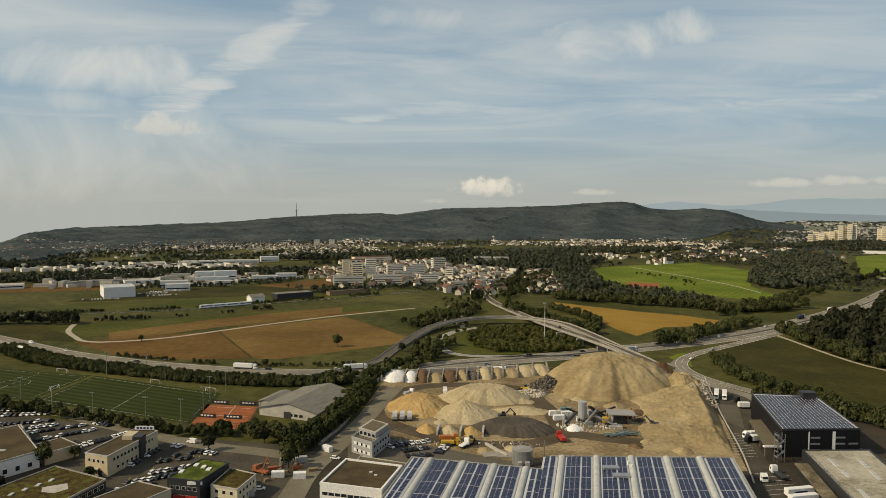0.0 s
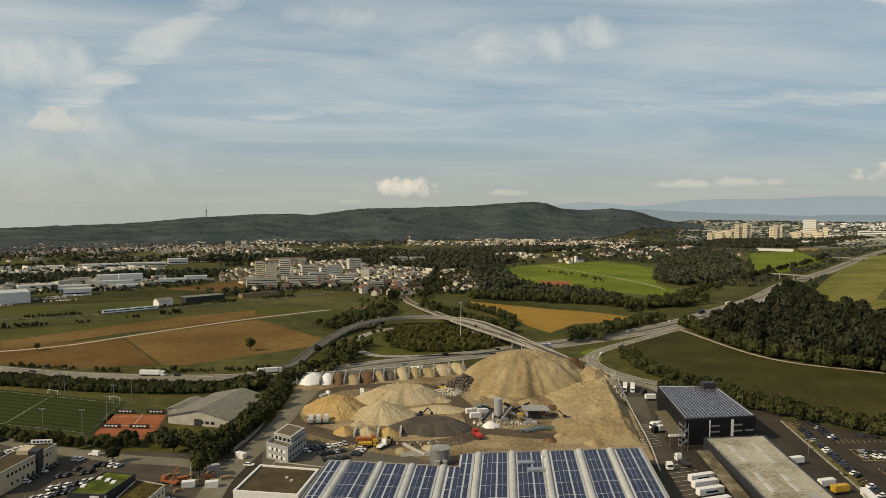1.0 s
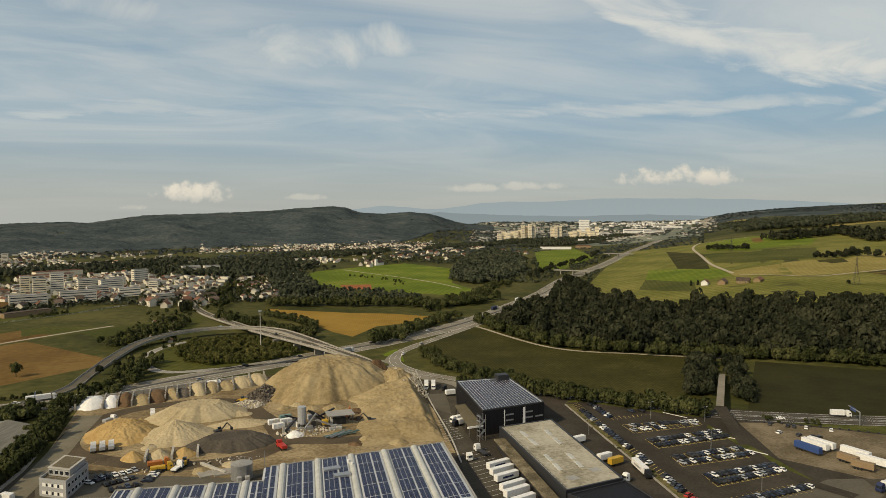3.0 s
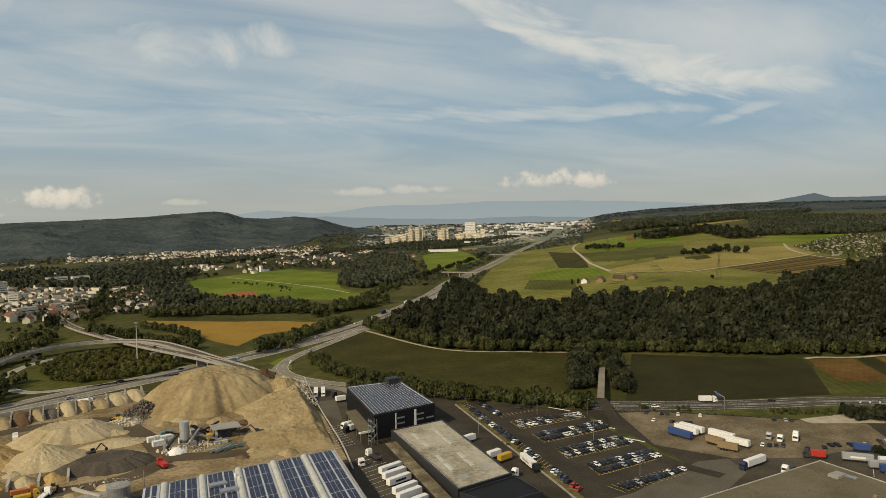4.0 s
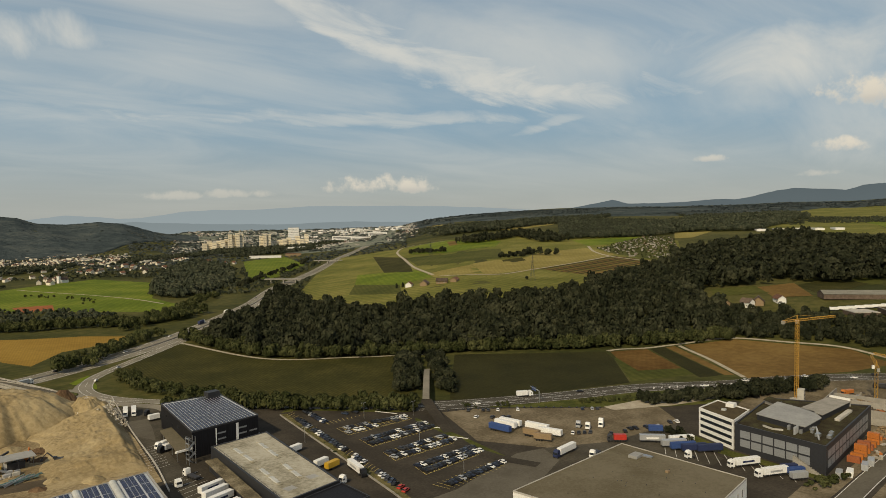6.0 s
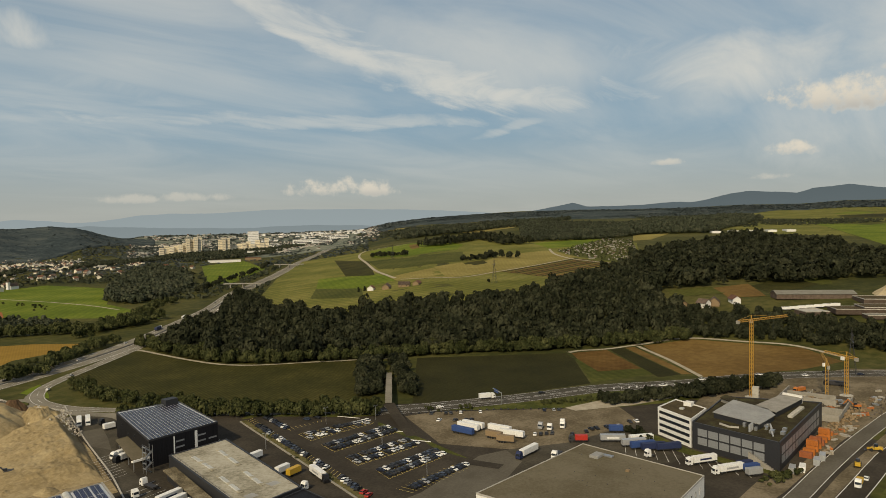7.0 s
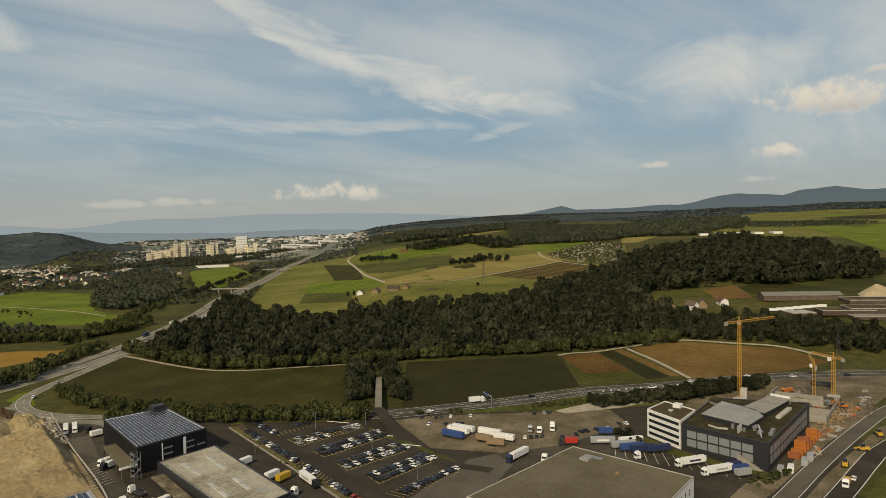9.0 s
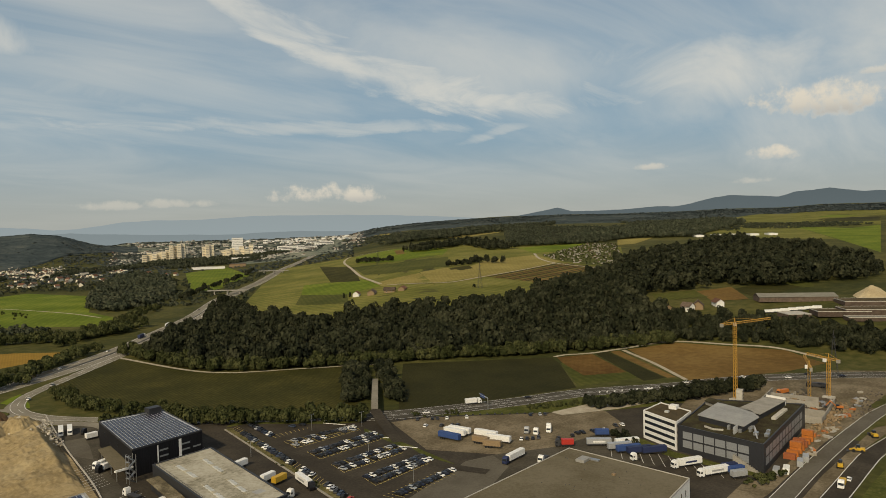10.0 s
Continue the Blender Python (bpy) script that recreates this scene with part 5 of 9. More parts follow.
def wheel_data(r, w):
    bm = tube(r, r, -w / 2, w / 2, 10)
    bmesh.ops.rotate(bm, verts=bm.verts, matrix=Matrix.Rotation(math.pi / 2, 3, "X"))
    me = bpy.data.meshes.new("wheel")
    bm.to_mesh(me)
    bm.free()
    me.materials.append(M["tyre"])
    return me


CAR_WHEEL, TRUCK_WHEEL = wheel_data(0.32, 0.22), wheel_data(0.5, 0.35)


def make_car(color, style, label):
    """A parked car, built about the origin with its nose to +x."""
    t = thing("car", 0, 0, 0, 0, label, "car", "parked cars")
    if style == "van":
        body = [(-2.5, 0.3), (2.5, 0.3), (2.55, 0.9), (1.7, 1.15), (1.2, 2.15), (-2.45, 2.2), (-2.5, 1.0)]
        glass = [(1.28, 1.2), (1.62, 1.2), (1.2, 2.0), (0.4, 2.0), (0.4, 1.2)]
        top = None
    else:
        back = -2.15 if style == "hatch" else -2.3
        body = [(back, 0.28), (2.1, 0.28), (2.2, 0.55), (2.05, 0.78), (0.95, 0.95), (back + 0.25, 0.98), (back - 0.02, 0.7)]
        glass = [(1.05, 0.94), (0.35, 1.38), (back + (0.75 if style == "hatch" else 1.1), 1.40), (back + 0.2, 0.97)]
        top = [(0.42, 1.37), (0.36, 1.45), (back + (0.72 if style == "hatch" else 1.08), 1.47), (back + (0.62 if style == "hatch" else 0.98), 1.38)]
    bm = profile(body, -0.9, 0.9, 0.06)
    bmesh.ops.bevel(bm, geom=list(bm.edges), offset=0.05, segments=1, affect="EDGES")
    part("body", bm, M[color], t)
    if style == "van":
        part("windscreen", profile(glass, -0.86, 0.86), M["glass"], t)
    else:
        part("glasshouse", profile(glass, -0.80, 0.80, 0.14), M["glass"], t)
        part("roof", profile(top, -0.68, 0.68, 0.02), M[color], t)
    for x in (-1.35, 1.35):
        for y in (-0.82, 0.82):
            part_of("wheel", CAR_WHEEL, t, pose(x, y, 0.32))
    return t


CARS = [make_car(c, s, l) for c, s, l in (
    ("black", "sedan", "black saloon car parked on asphalt"), ("black", "hatch", "black hatchback parked on asphalt"), ("silver", "sedan", "silver saloon car parked on asphalt"), ("silver", "hatch", "silver hatchback parked on asphalt"),
    ("white", "hatch", "white hatchback parked on asphalt"), ("white", "sedan", "white saloon car parked on asphalt"), ("car_navy", "sedan", "dark blue saloon car on asphalt"), ("car_slate", "hatch", "blue hatchback parked on asphalt"),
    ("red", "hatch", "red hatchback parked on asphalt"), ("dark_steel", "sedan", "dark grey saloon car on asphalt"), ("white", "van", "white delivery van on asphalt"), ("dark_steel", "hatch", "dark grey hatchback on asphalt"))]
USED = set()
pick = random.Random(5)


def park(x, y, turn, kind=None, z=None, group=""):
    """Place one car; the first of each kind is the prototype itself."""
    k = kind if kind is not None else pick.choice((0, 1, 0, 1, 2, 3, 4, 5, 6, 7, 9, 11, 9, 4, 0, 6))
    m = pose(x, y, (terrain(x, y) if z is None else z) + 0.05, 0, 0, turn + pick.uniform(-2, 2))
    if k in USED:
        return copy_thing(CARS[k], m)
    USED.add(k)
    CARS[k].matrix_basis = m
    return CARS[k]


FAR_CARS = []


def park_row(a, b, gap, face, fill, skip=(), kind=None, far=False):
    """Cars side by side from a to b, noses turned to `face` degrees; far ones are kept for one mass."""
    a, b = Vector(a), Vector(b)
    n = int((b - a).length / gap)
    for i in range(n):
        if pick.random() < fill:
            p = a + (b - a) * ((i + 0.5) / n)
            k, turn = pick.choice(kind) if isinstance(kind, tuple) else kind, face + (180 if pick.random() < 0.3 else 0)
            if far:
                FAR_CARS.append((p.x, p.y, turn + pick.uniform(-3, 3), k))
            else:
                park(p.x, p.y, turn, k)


def car_mass(name, spots, label):
    """Cars too small to pick apart, as one mass with the shapes of the near ones."""
    verts, faces, picks, mats = [], [], [], []
    for x, y, turn, k in spots:
        m = pose(x, y, terrain(x, y) + 0.05, 0, 0, turn)
        for child in CARS[k].children:
            if child.data.materials[0] not in mats:
                mats.append(child.data.materials[0])
            n, slot = len(verts), mats.index(child.data.materials[0])
            at = m @ child.matrix_basis
            verts += [at @ v.co for v in child.data.vertices]
            for f in child.data.polygons:
                faces.append([n + i for i in f.vertices])
                picks.append(slot)
    return tagged(new(name, mesh_from(name, verts, faces, mats, picks)), label, "cars", "", "stuff")


def lorry(x, y, turn, cab="white", box_mat="white", length=13.0, label="white articulated lorry", high=2.7, with_cab=True, with_box=True, flat=False, stripe=None):
    """A lorry with its nose to +x of its own frame."""
    t = thing("lorry" if with_cab else "trailer", x, y, terrain(x, y) + 0.06, turn, label, "lorry" if with_cab else "trailer")
    rear = -length / 2
    if with_box:
        part("chassis", box((rear, -1.0, 0.75, length / 2, 1.0, 1.1)), M["dark_steel"], t)
        bm = box((rear, -1.25, 1.12, length / 2, 1.25, 1.12 + (0.4 if flat else high)), bevel=0.05)
        part("cargo_box", bm, M[box_mat], t)
        if stripe:
            for s in (-1, 1):
                part("lettering_bar", box((rear + 3, s * 1.262 - 0.006, 1.9, length / 2 - 3, s * 1.262 + 0.006, 2.7)), M[stripe], t)
        for k in range(3):
            for s in (-1, 1):
                part_of("wheel", TRUCK_WHEEL, t, pose(rear + 1.6 + 1.3 * k, s * 1.05, 0.5))
    if with_cab:
        f = length / 2 if with_box else 0.0
        part("cab_frame", box((f - 1.2, -0.5, 0.6, f + 3.0, 0.5, 0.95)), M["dark_steel"], t)
        cabm = profile([(f + 0.75, 0.55), (f + 3.1, 0.55), (f + 3.15, 1.6), (f + 2.95, 2.75), (f + 2.3, 3.55), (f + 0.95, 3.65), (f + 0.75, 2.6)], -1.22, 1.22, 0.06)
        part("cab", cabm, M[cab], t)
        part("windscreen", profile([(f + 3.13, 1.75), (f + 3.17, 1.75), (f + 2.99, 2.68), (f + 2.95, 2.68)], -1.05, 1.05), M["glass"], t)
        for s in (-1, 1):
            part("side_window", box((f + 1.9, s * 1.19 - 0.03, 1.8, f + 2.75, s * 1.19 + 0.03, 2.5)), M["glass"], t)
        for k in (f + 2.4, f - 0.6):
            for s in (-1, 1):
                part_of("wheel", TRUCK_WHEEL, t, pose(k, s * 1.05, 0.5))
    return t

# ---------------------------------------------------------------- western streets
t = block("office_building", [(-145, 283), (-134, 279), (-127, 312), (-138, 317)], 8.4, "beige", "roof_brown", "beige two-storey office with a brown planted roof", "office", 0.4, "pale_concrete",
          windows=[(0, 1, 4, 1.3, 1.4, 5.3, 3, 1.2), (1, 1, 12, 1.5, 1.4, 5.4, 3, 3.0), (1, 1, 8, 1.5, 1.3, 1.6, 3, 5.0), (0, 1, 2, 2.2, 2.3, 0.1, 3, 2.0)])
part("stair_tower", box((3.4, 1, 0, 7.2, 6, 10.0)), M["dark_clad"], t, "dark stair tower")
part("roof_cabin", box((-1.5, 2, 8.2, 3.0, 9, 10.2), bevel=0.05), M["beige"], t)
part("entrance_canopy", box((-6.5, -20.8, 3.1, -2.0, -17.0, 3.4)), M["pale_concrete"], t)
for px, py in ((0, 15), (6, 14)):
    part("sign_post", box((px - 0.08, py - 0.08, 8, px + 0.08, py + 0.08, 9.6)), M["steel"], t)
part("roof_sign", box((-1.2, 14.2, 9.0, 7.2, 14.7, 10.6)), M["white"], t, "white rooftop sign board")
for i in range(5):
    part("lettering_bar", box((-0.4 + 1.5 * i, 14.14, 9.4, 0.6 + 1.5 * i, 14.19, 10.2)), M["navy"], t)

t = block("workshop_building", [(-101, 256), (-88, 253), (-83, 272), (-95, 276)], 9, "dark_clad", "roof_green", "dark workshop with a green sedum roof", "workshop", 0.35, "dark_clad",
          windows=[(0, 1, 4, 2.3, 3.0, 0.3, 3, 0.8), (0, 1, 5, 1.7, 1.4, 5.2, 3, 0.8)])
for dx, dy in ((-3, 5), (0.5, 3), (3.2, 0.5), (-6.2, -2)):
    part("roof_hatch", box((dx - 0.8, dy - 1.4, 9.0, dx + 0.8, dy + 1.4, 9.45), bevel=0.05), M["white_wall"], t)
part("shop_sign", box((-1, -10.9, 7.6, 4.5, -10.5, 8.8)), M["white"], t, "white sign with plain bars")
part("gate", box((-6.4, -10.55, 0.1, -2.2, -10.3, 3.4)), M["red"], t, "red workshop gate")
part("gate", box((-1.6, -11.2, 0.1, 2.6, -10.9, 3.4)), M["red"], t, "red workshop gate")
block("office_annex", [(-85, 256), (-74, 252), (-71, 267), (-83, 273)], 6.5, "cream", "roof_moss", "cream annex with a mossy roof", "office", 0.3, windows=[(0, 2, 3, 1.5, 1.4, 1.2, 2.8, 1.0), (1, 2, 5, 1.3, 1.4, 1.2, 2.8, 1.0)])
t = block("flat_roofed_hall", [(-172, 222), (-138, 212), (-125, 259), (-151, 272)], 7, "dark_clad", "roof_moss", "low hall with a patchy moss roof", "hall", 0.4, "concrete", windows=[(1, 1, 16, 2.2, 1.6, 4.2, 3, 1.0)])
for i in range(7):
    part("roof_hatch", box((-12 + i * 2.3 - 0.7, -10 + i * 4.4 - 1.2, 7.0, -12 + i * 2.3 + 0.7, -10 + i * 4.4 + 1.2, 7.4), bevel=0.05), M["skylight"], t)
bm = prism([(2, 10), (9, 14), (12, 9), (9, 5), (4, 6)], 6.9, 7.06)
part("roof_patch", bm, M["pale_concrete"], t, "pale roofing patch")
t = block("white_hall", [(-222, 285), (-187, 258), (-167, 289), (-196, 323)], 7, "white_wall", "roof_brown", "white industrial hall with a brown roof", "hall", 0.3, windows=[(1, 1, 7, 1.8, 2.0, 1.4, 3, 1.5)])
for i in range(6):
    part("roof_hatch", box((-12 + i * 4.2, -8 + i * 1.5, 7.0, -9 + i * 4.2, -6.6 + i * 1.5, 7.4), bevel=0.05), M["skylight"], t)
block("loading_annex", [(-214, 318), (-199, 330), (-182, 309), (-196, 300)], 5, "dark_clad", "roof_grey", "dark loading annex with a glazed front", "hall", 0.4, windows=[(0, 1, 6, 2.0, 2.4, 0.8, 3, 0.6)])
block("brown_roofed_annex", [(-122, 243), (-106, 238), (-98, 252), (-113, 259)], 6.5, "cream", "roof_brown", "low annex with a brown roof", "office", 0.3)
block("brown_roofed_annex", [(-178, 300), (-166, 291), (-158, 303), (-170, 312)], 5, "beige", "roof_brown", "low beige annex with a brown roof", "office", 0.3)

# sports hall with a wide weathered roof
t = gable("sports_hall", -72, 381, 44, 34, 4.2, 3.8, 70, "pale_concrete", "fibre", "weathered grey sports hall with a wide pitched roof", "hall", 0.8)
part("gate", box((-22.1, -2.2, 0.0, -21.9, 2.2, 3.4)), M["dark_steel"], t, "dark hall gate")
for i in range(3):
    part("window", box((-22.08, -9 + i * 3, 1.2, -21.95, -7 + i * 3, 2.6)), M["glass"], t)
gable("lean_shed", -93, 392, 22, 8, 2.8, 1.0, 72, "pale_concrete", "fibre", "low grey side shed of the sports hall", "shed")

# floodlight masts, goals, court fences
def mast(x, y, h, label="tall floodlight mast of the pitch"):
    t = thing("floodlight_mast", x, y, 0, 0, label, "floodlight", "floodlights")
    part("pole", tube(0.22, 0.10, -0.3, h, 8), M["steel"], t)
    part("crossbar", box((-1.3, -0.08, h - 0.3, 1.3, 0.08, h - 0.1)), M["steel"], t)
    for dx in (-1.0, 0.0, 1.0):
        part("lamp_head", box((dx - 0.25, -0.25, h - 0.1, dx + 0.25, 0.15, h + 0.2), bevel=0.04), M["silver"], t)
    return t


for x, y, h in ((-176, 352, 15), (-202, 362, 15), (-146, 344, 15), (-130, 348, 13), (-127, 372, 13), (-125, 405, 14), (-170, 430, 15), (-215, 449, 15), (-232, 385, 14), (-131, 395, 13)):
    mast(x, y, h)
for x, y, a in ((-176, 429, -24), (-136, 411, -24), (-228, 412, 80), (-262, 398, -10), (-247, 455, -10)):
    t = thing("football_goal", x, y, 0.05, a, "white football goal on the pitch", "goal", "football goals")
    bm = bmesh.new()
    for p, q in (((-3.6, 0, 0), (-3.6, 0, 2.4)), ((3.6, 0, 0), (3.6, 0, 2.4)), ((-3.6, 0, 2.4), (3.6, 0, 2.4)), ((-3.6, 0, 2.4), (-3.6, 1.8, 0)), ((3.6, 0, 2.4), (3.6, 1.8, 0))):
        bar(bm, p, q, 0.16)
    part("goal_frame", bm, M["white"], t)


def paint_line(name, points, w, mat="paint", up=0.09, parent=None, label="white line painted on the pitch"):
    line = [Vector((*p, 0)) for p in points]
    return strip(name, [ribbon(line, -w / 2, w / 2, up, 0.0)], M[mat], parent, label if parent is None else "", "structure" if parent is None else "")


for q in ([(-223, 391), (-219, 443), (-131, 405), (-129, 353), (-223, 391)], [(-297, 404), (-292, 461), (-227, 445), (-232, 393), (-297, 404)], [(-262, 398), (-260, 453)], [(-176, 372), (-175, 424)]):
    paint_line("pitch_line", q, 0.16)
paint_line("centre_circle", [(-261 + 9.15 * math.cos(a * 0.2618), 426 + 9.15 * math.sin(a * 0.2618)) for a in range(25)], 0.16)

COURT = [(-130, 386), (-99, 382), (-96, 341), (-126, 341)]
for (a, b), (c, d) in zip(COURT, COURT[1:] + COURT[:1]):
    t = thing("court_fence", (a + c) / 2, (b + d) / 2, 0, math.degrees(math.atan2(d - b, c - a)), "dark green wire fence round the clay courts", "fence", "court fences")
    half = math.hypot(c - a, d - b) / 2
    n = max(4, int(half / 2))
    for i in range(n + 1):
        part("post", box((-half + 2 * half * i / n - 0.05, -0.05, 0, -half + 2 * half * i / n + 0.05, 0.05, 3.2)), M["dark_steel"], t)
    for zz in (0.3, 1.2, 2.1, 3.1):
        part("rail", box((-half, -0.03, zz, half, 0.03, zz + 0.06)), M["dark_steel"], t)
for x, y, a in ((-122, 385, -7), (-106, 383, -7), (-121, 360, -10), (-107, 358, -8)):
    t = thing("court_screen", x, y, 0, a, "dark windscreen banner with pale bars on the tennis court", "banner", "court banners")
    part("cloth", box((-5, -0.05, 0.3, 5, 0.05, 2.3)), M["dark_clad"], t)
    for i in range(4):
        part("lettering_bar", box((-3.4 + 1.8 * i, -0.075, 1.0, -2.2 + 1.8 * i, -0.055, 1.7)), M["white"], t)
for q in ([(-124, 365), (-101, 362)], [(-127, 380), (-103, 377)], [(-113, 384), (-110, 344)]):
    paint_line("court_line", q, 0.25)

# parked cars in the western lots
for a, b, f, face in (((-235, 368), (-206, 372), 0.75, 80), ((-232, 358), (-204, 364), 0.8, 80), ((-222, 342), (-196, 352), 0.8, 70), ((-214, 333), (-190, 345), 0.8, 70), ((-200, 330), (-176, 345), 0.65, 60),
                      ((-187, 322), (-168, 338), 0.85, 60), ((-166, 310), (-150, 334), 0.85, 130), ((-176, 350), (-160, 343), 0.5, 60), ((-178, 305), (-165, 322), 0.5, 120),
                      ((-125, 318), (-117, 315), 0.7, 70), ((-131, 290), (-127, 312), 0.6, -10), ((-121, 296), (-108, 301), 0.75, 75), ((-119, 283), (-104, 291), 0.75, 75), ((-124, 272), (-105, 283), 0.75, 75), ((-117, 303), (-103, 310), 0.5, 75),
                      ((-110, 309), (-99, 306), 0.7, 75), ((-128, 262), (-112, 272), 0.5, 75), ((-245, 352), (-228, 346), 0.7, 80), ((-250, 340), (-225, 333), 0.7, 80)):
    park_row(a, b, 2.7, face, min(1.0, f + 0.12), kind=(4, 5, 4, 2, 0, 1, 9, 3, 5, 0, 11, 6), far=a[0] < -150)
park(-115, 321, 160, 10)
park(-46, 302, -15, 4)
park(-70, 268, 10, 5)
park(-78, 262, 20, 9)
for i, (x, y) in enumerate(((-121, 300), (-119, 287), (-124, 276))):
    t = thing("bay_markings", 0, 0, 0, 0, "pale painted parking bay lines", "marking", kind="structure")
    for k in range(7):
        paint_line("bay_line", [(x + k * 2.6, y - 3 + k), (x + k * 2.6 - 1, y + 3 + k)], 0.15, "yellow_paint", 0.07, t)

# contractor's yard: mobile crane, containers, pallets
t = thing("mobile_crane", -74, 285, 0.03, 150, "small rusty orange mobile crane with a folded boom", "crane")
part("carrier", box((-4, -1.2, 0.7, 4, 1.2, 1.5), bevel=0.08), M["rust"], t)
part("cab", box((1.5, -1.1, 1.5, 3.6, 1.1, 3.0), bevel=0.12), M["rust"], t)
bm = bmesh.new()
bar(bm, (-1, 0, 1.8), (-4, 0, 7.4), 0.4)
bar(bm, (-4, 0, 7.4), (-5.4, 0, 5.0), 0.3)
part("boom", bm, M["rust"], t)
for k in (-2.8, 2.6):
    for s in (-1, 1):
        part_of("wheel", TRUCK_WHEEL, t, pose(k, s * 1.1, 0.5))


def container(x, y, turn, mat, label, z=0.03, l=6.0, w=2.4, h=2.6, group="containers"):
    t = thing("shipping_container", x, y, terrain(x, y) + z, turn, label, "container", group)
    part("shell", box((-l / 2, -w / 2, 0.1, l / 2, w / 2, h)), M[mat], t)
    n = int(l / 0.6)
    for s in (-1, 1):
        bm = bmesh.new()
        for i in range(n):
            add_box(bm, -l / 2 + (i + 0.25) * l / n, s * w / 2 - 0.04, 0.2, -l / 2 + (i + 0.75) * l / n, s * w / 2 + 0.04, h - 0.15)
        part("ribs", bm, M[mat], t)
    part("door", box((l / 2 - 0.02, -w / 2 + 0.1, 0.2, l / 2 + 0.05, w / 2 - 0.1, h - 0.1)), M[mat], t)
    return t


for x, y, a, m, l in ((-66, 296, 20, "silver", "grey steel storage container"), (-60, 298, 20, "grey_clad", "grey steel storage container"), (-70, 289, 20, "rust", "rust orange skip container"), (-60, 290, 18, "rust", "rust orange skip container"),
                      (-53, 288, 20, "brown_tarp", "brown open skip container on asphalt"), (-66, 281, 8, "white", "white storage container on the asphalt"), (-57, 280, 8, "white", "white storage container on the asphalt"), (-51, 312, -40, "white", "white container by the works street"), (-73, 262, 10, "silver", "grey storage container on the asphalt")):
    low = m in ("rust", "brown_tarp")
    container(x, y, a, m, l, l=4.0 if low else 5.0, w=1.9 if low else 2.4, h=1.3 if low else 2.5)
rng = random.Random(8)
for i in range(16):
    x, y = rng.uniform(-80, -54), rng.uniform(276, 296)
    t = thing("pallet_stack", x, y, 0.04, rng.uniform(0, 90), "stack of wooden pallets and beams", "pallets", "pallet stacks")
    for k in range(rng.randint(2, 5)):
        part("pallet", box((-0.9, -0.6, 0.22 * k, 0.9, 0.6, 0.22 * k + 0.17)), M["brown_tarp"], t)

# street trees
TREES = [tree_kind("street_tree", i, r, z, M[m], l) for i, (r, z, m, l) in enumerate(((3.4, 3.2, "leaf_dark", "dark green broadleaf tree"), (2.6, 2.6, "leaf", "green broadleaf tree beside the street"), (4.4, 4.0, "leaf", "large green broadleaf tree")))]
SPOTS = [(2, -166, 290), (2, -64, 291), (0, -104, 311), (1, -92, 343), (0, -168, 262), (1, -158, 300), (1, -176, 268), (0, -60, 312), (2, -70, 318), (0, -82, 322), (1, -140, 276), (0, -193, 262),
         (2, -88, 716), (1, -240, 560), (0, -20, 545), (0, -12, 560), (1, -2, 575), (0, -30, 530), (1, -120, 476), (1, -60, 474)]
placed = set()
for k, x, y in SPOTS:
    if (x, y) == (-88, 716):
        k, x, y = 2, -82, 548
    m = pose(x, y, terrain(x, y), 0, 0, (x * 37 + y * 11) % 360)
    if k in placed:
        copy_thing(TREES[k], m)
    else:
        TREES[k].matrix_basis = m
        placed.add(k)

# ---------------------------------------------------------------- solar hall and its neighbours
UX, UY = 0.205, 0.979   # the way the roof strips run, away from the street


def on_axis(p, back):
    return (p[0] - UX * back, p[1] - UY * back)


def panel_array(name, a, b, length, z, parent, mat, across=1.65, along_m=1.02, gap=0.21, big=4, first=1.5, rise=0.0):
    """Solar panels laid between the edge points a and b (at the far end), running `length` metres towards the street."""
    a, b = Vector(a), Vector(b)
    w = (b - a).length
    ex = (b - a) / w
    ey = Vector((-UX, -UY))
    n = max(1, int((w - 0.8) / (across + gap)))
    m = int((length - first) / (along_m + gap))
    verts, faces = [], []
    for i in range(n):
        x0 = (w - n * (across + gap) - 0.5) / 2 + i * (across + gap) + (0.5 if i >= n / 2 else 0.0)
        s = 0.0
        for j in range(m):
            y0 = first + j * (along_m + gap) + (j // 9) * 0.35
            if y0 + along_m > length:
                continue
            k = len(verts)
            for h in (0.0, 0.05):
                for dx, dy in ((0, 0), (across, 0), (across, along_m), (0, along_m)):
                    q = a + ex * (x0 + dx) + ey * (y0 + dy)
                    u = (x0 + dx) / w * 2 - 1
                    verts.append((q.x, q.y, z + h + rise * (1 - u * u)))
            faces += [(k + 4, k + 7, k + 6, k + 5), (k, k + 1, k + 5, k + 4), (k + 1, k + 2, k + 6, k + 5), (k + 2, k + 3, k + 7, k + 6), (k + 3, k, k + 4, k + 7)]
    ob = new(name, mesh_from(name, verts, faces, [M[mat]]))
    ob.parent = parent
    ob["kind"] = "stuff"
    bed = [a + ey * first, b + ey * first, b + ey * (length + 0.2), a + ey * (length + 0.2)]
    bm = bmesh.new()
    rows = []
    for s in range(9):
        u = s / 8
        lift = z - 0.05 + rise * (1 - (2 * u - 1) ** 2)
        rows.append([bm.verts.new((*bed[0].lerp(bed[1], u), lift)), bm.verts.new((*bed[3].lerp(bed[2], u), lift))])
    for p, q in zip(rows, rows[1:]):
        bm.faces.new((p[0], q[0], q[1], p[1])[::-1])
    bmesh.ops.recalc_face_normals(bm, faces=bm.faces)
    part("array_bed", bm, M["array_bed"], ob)
    return ob


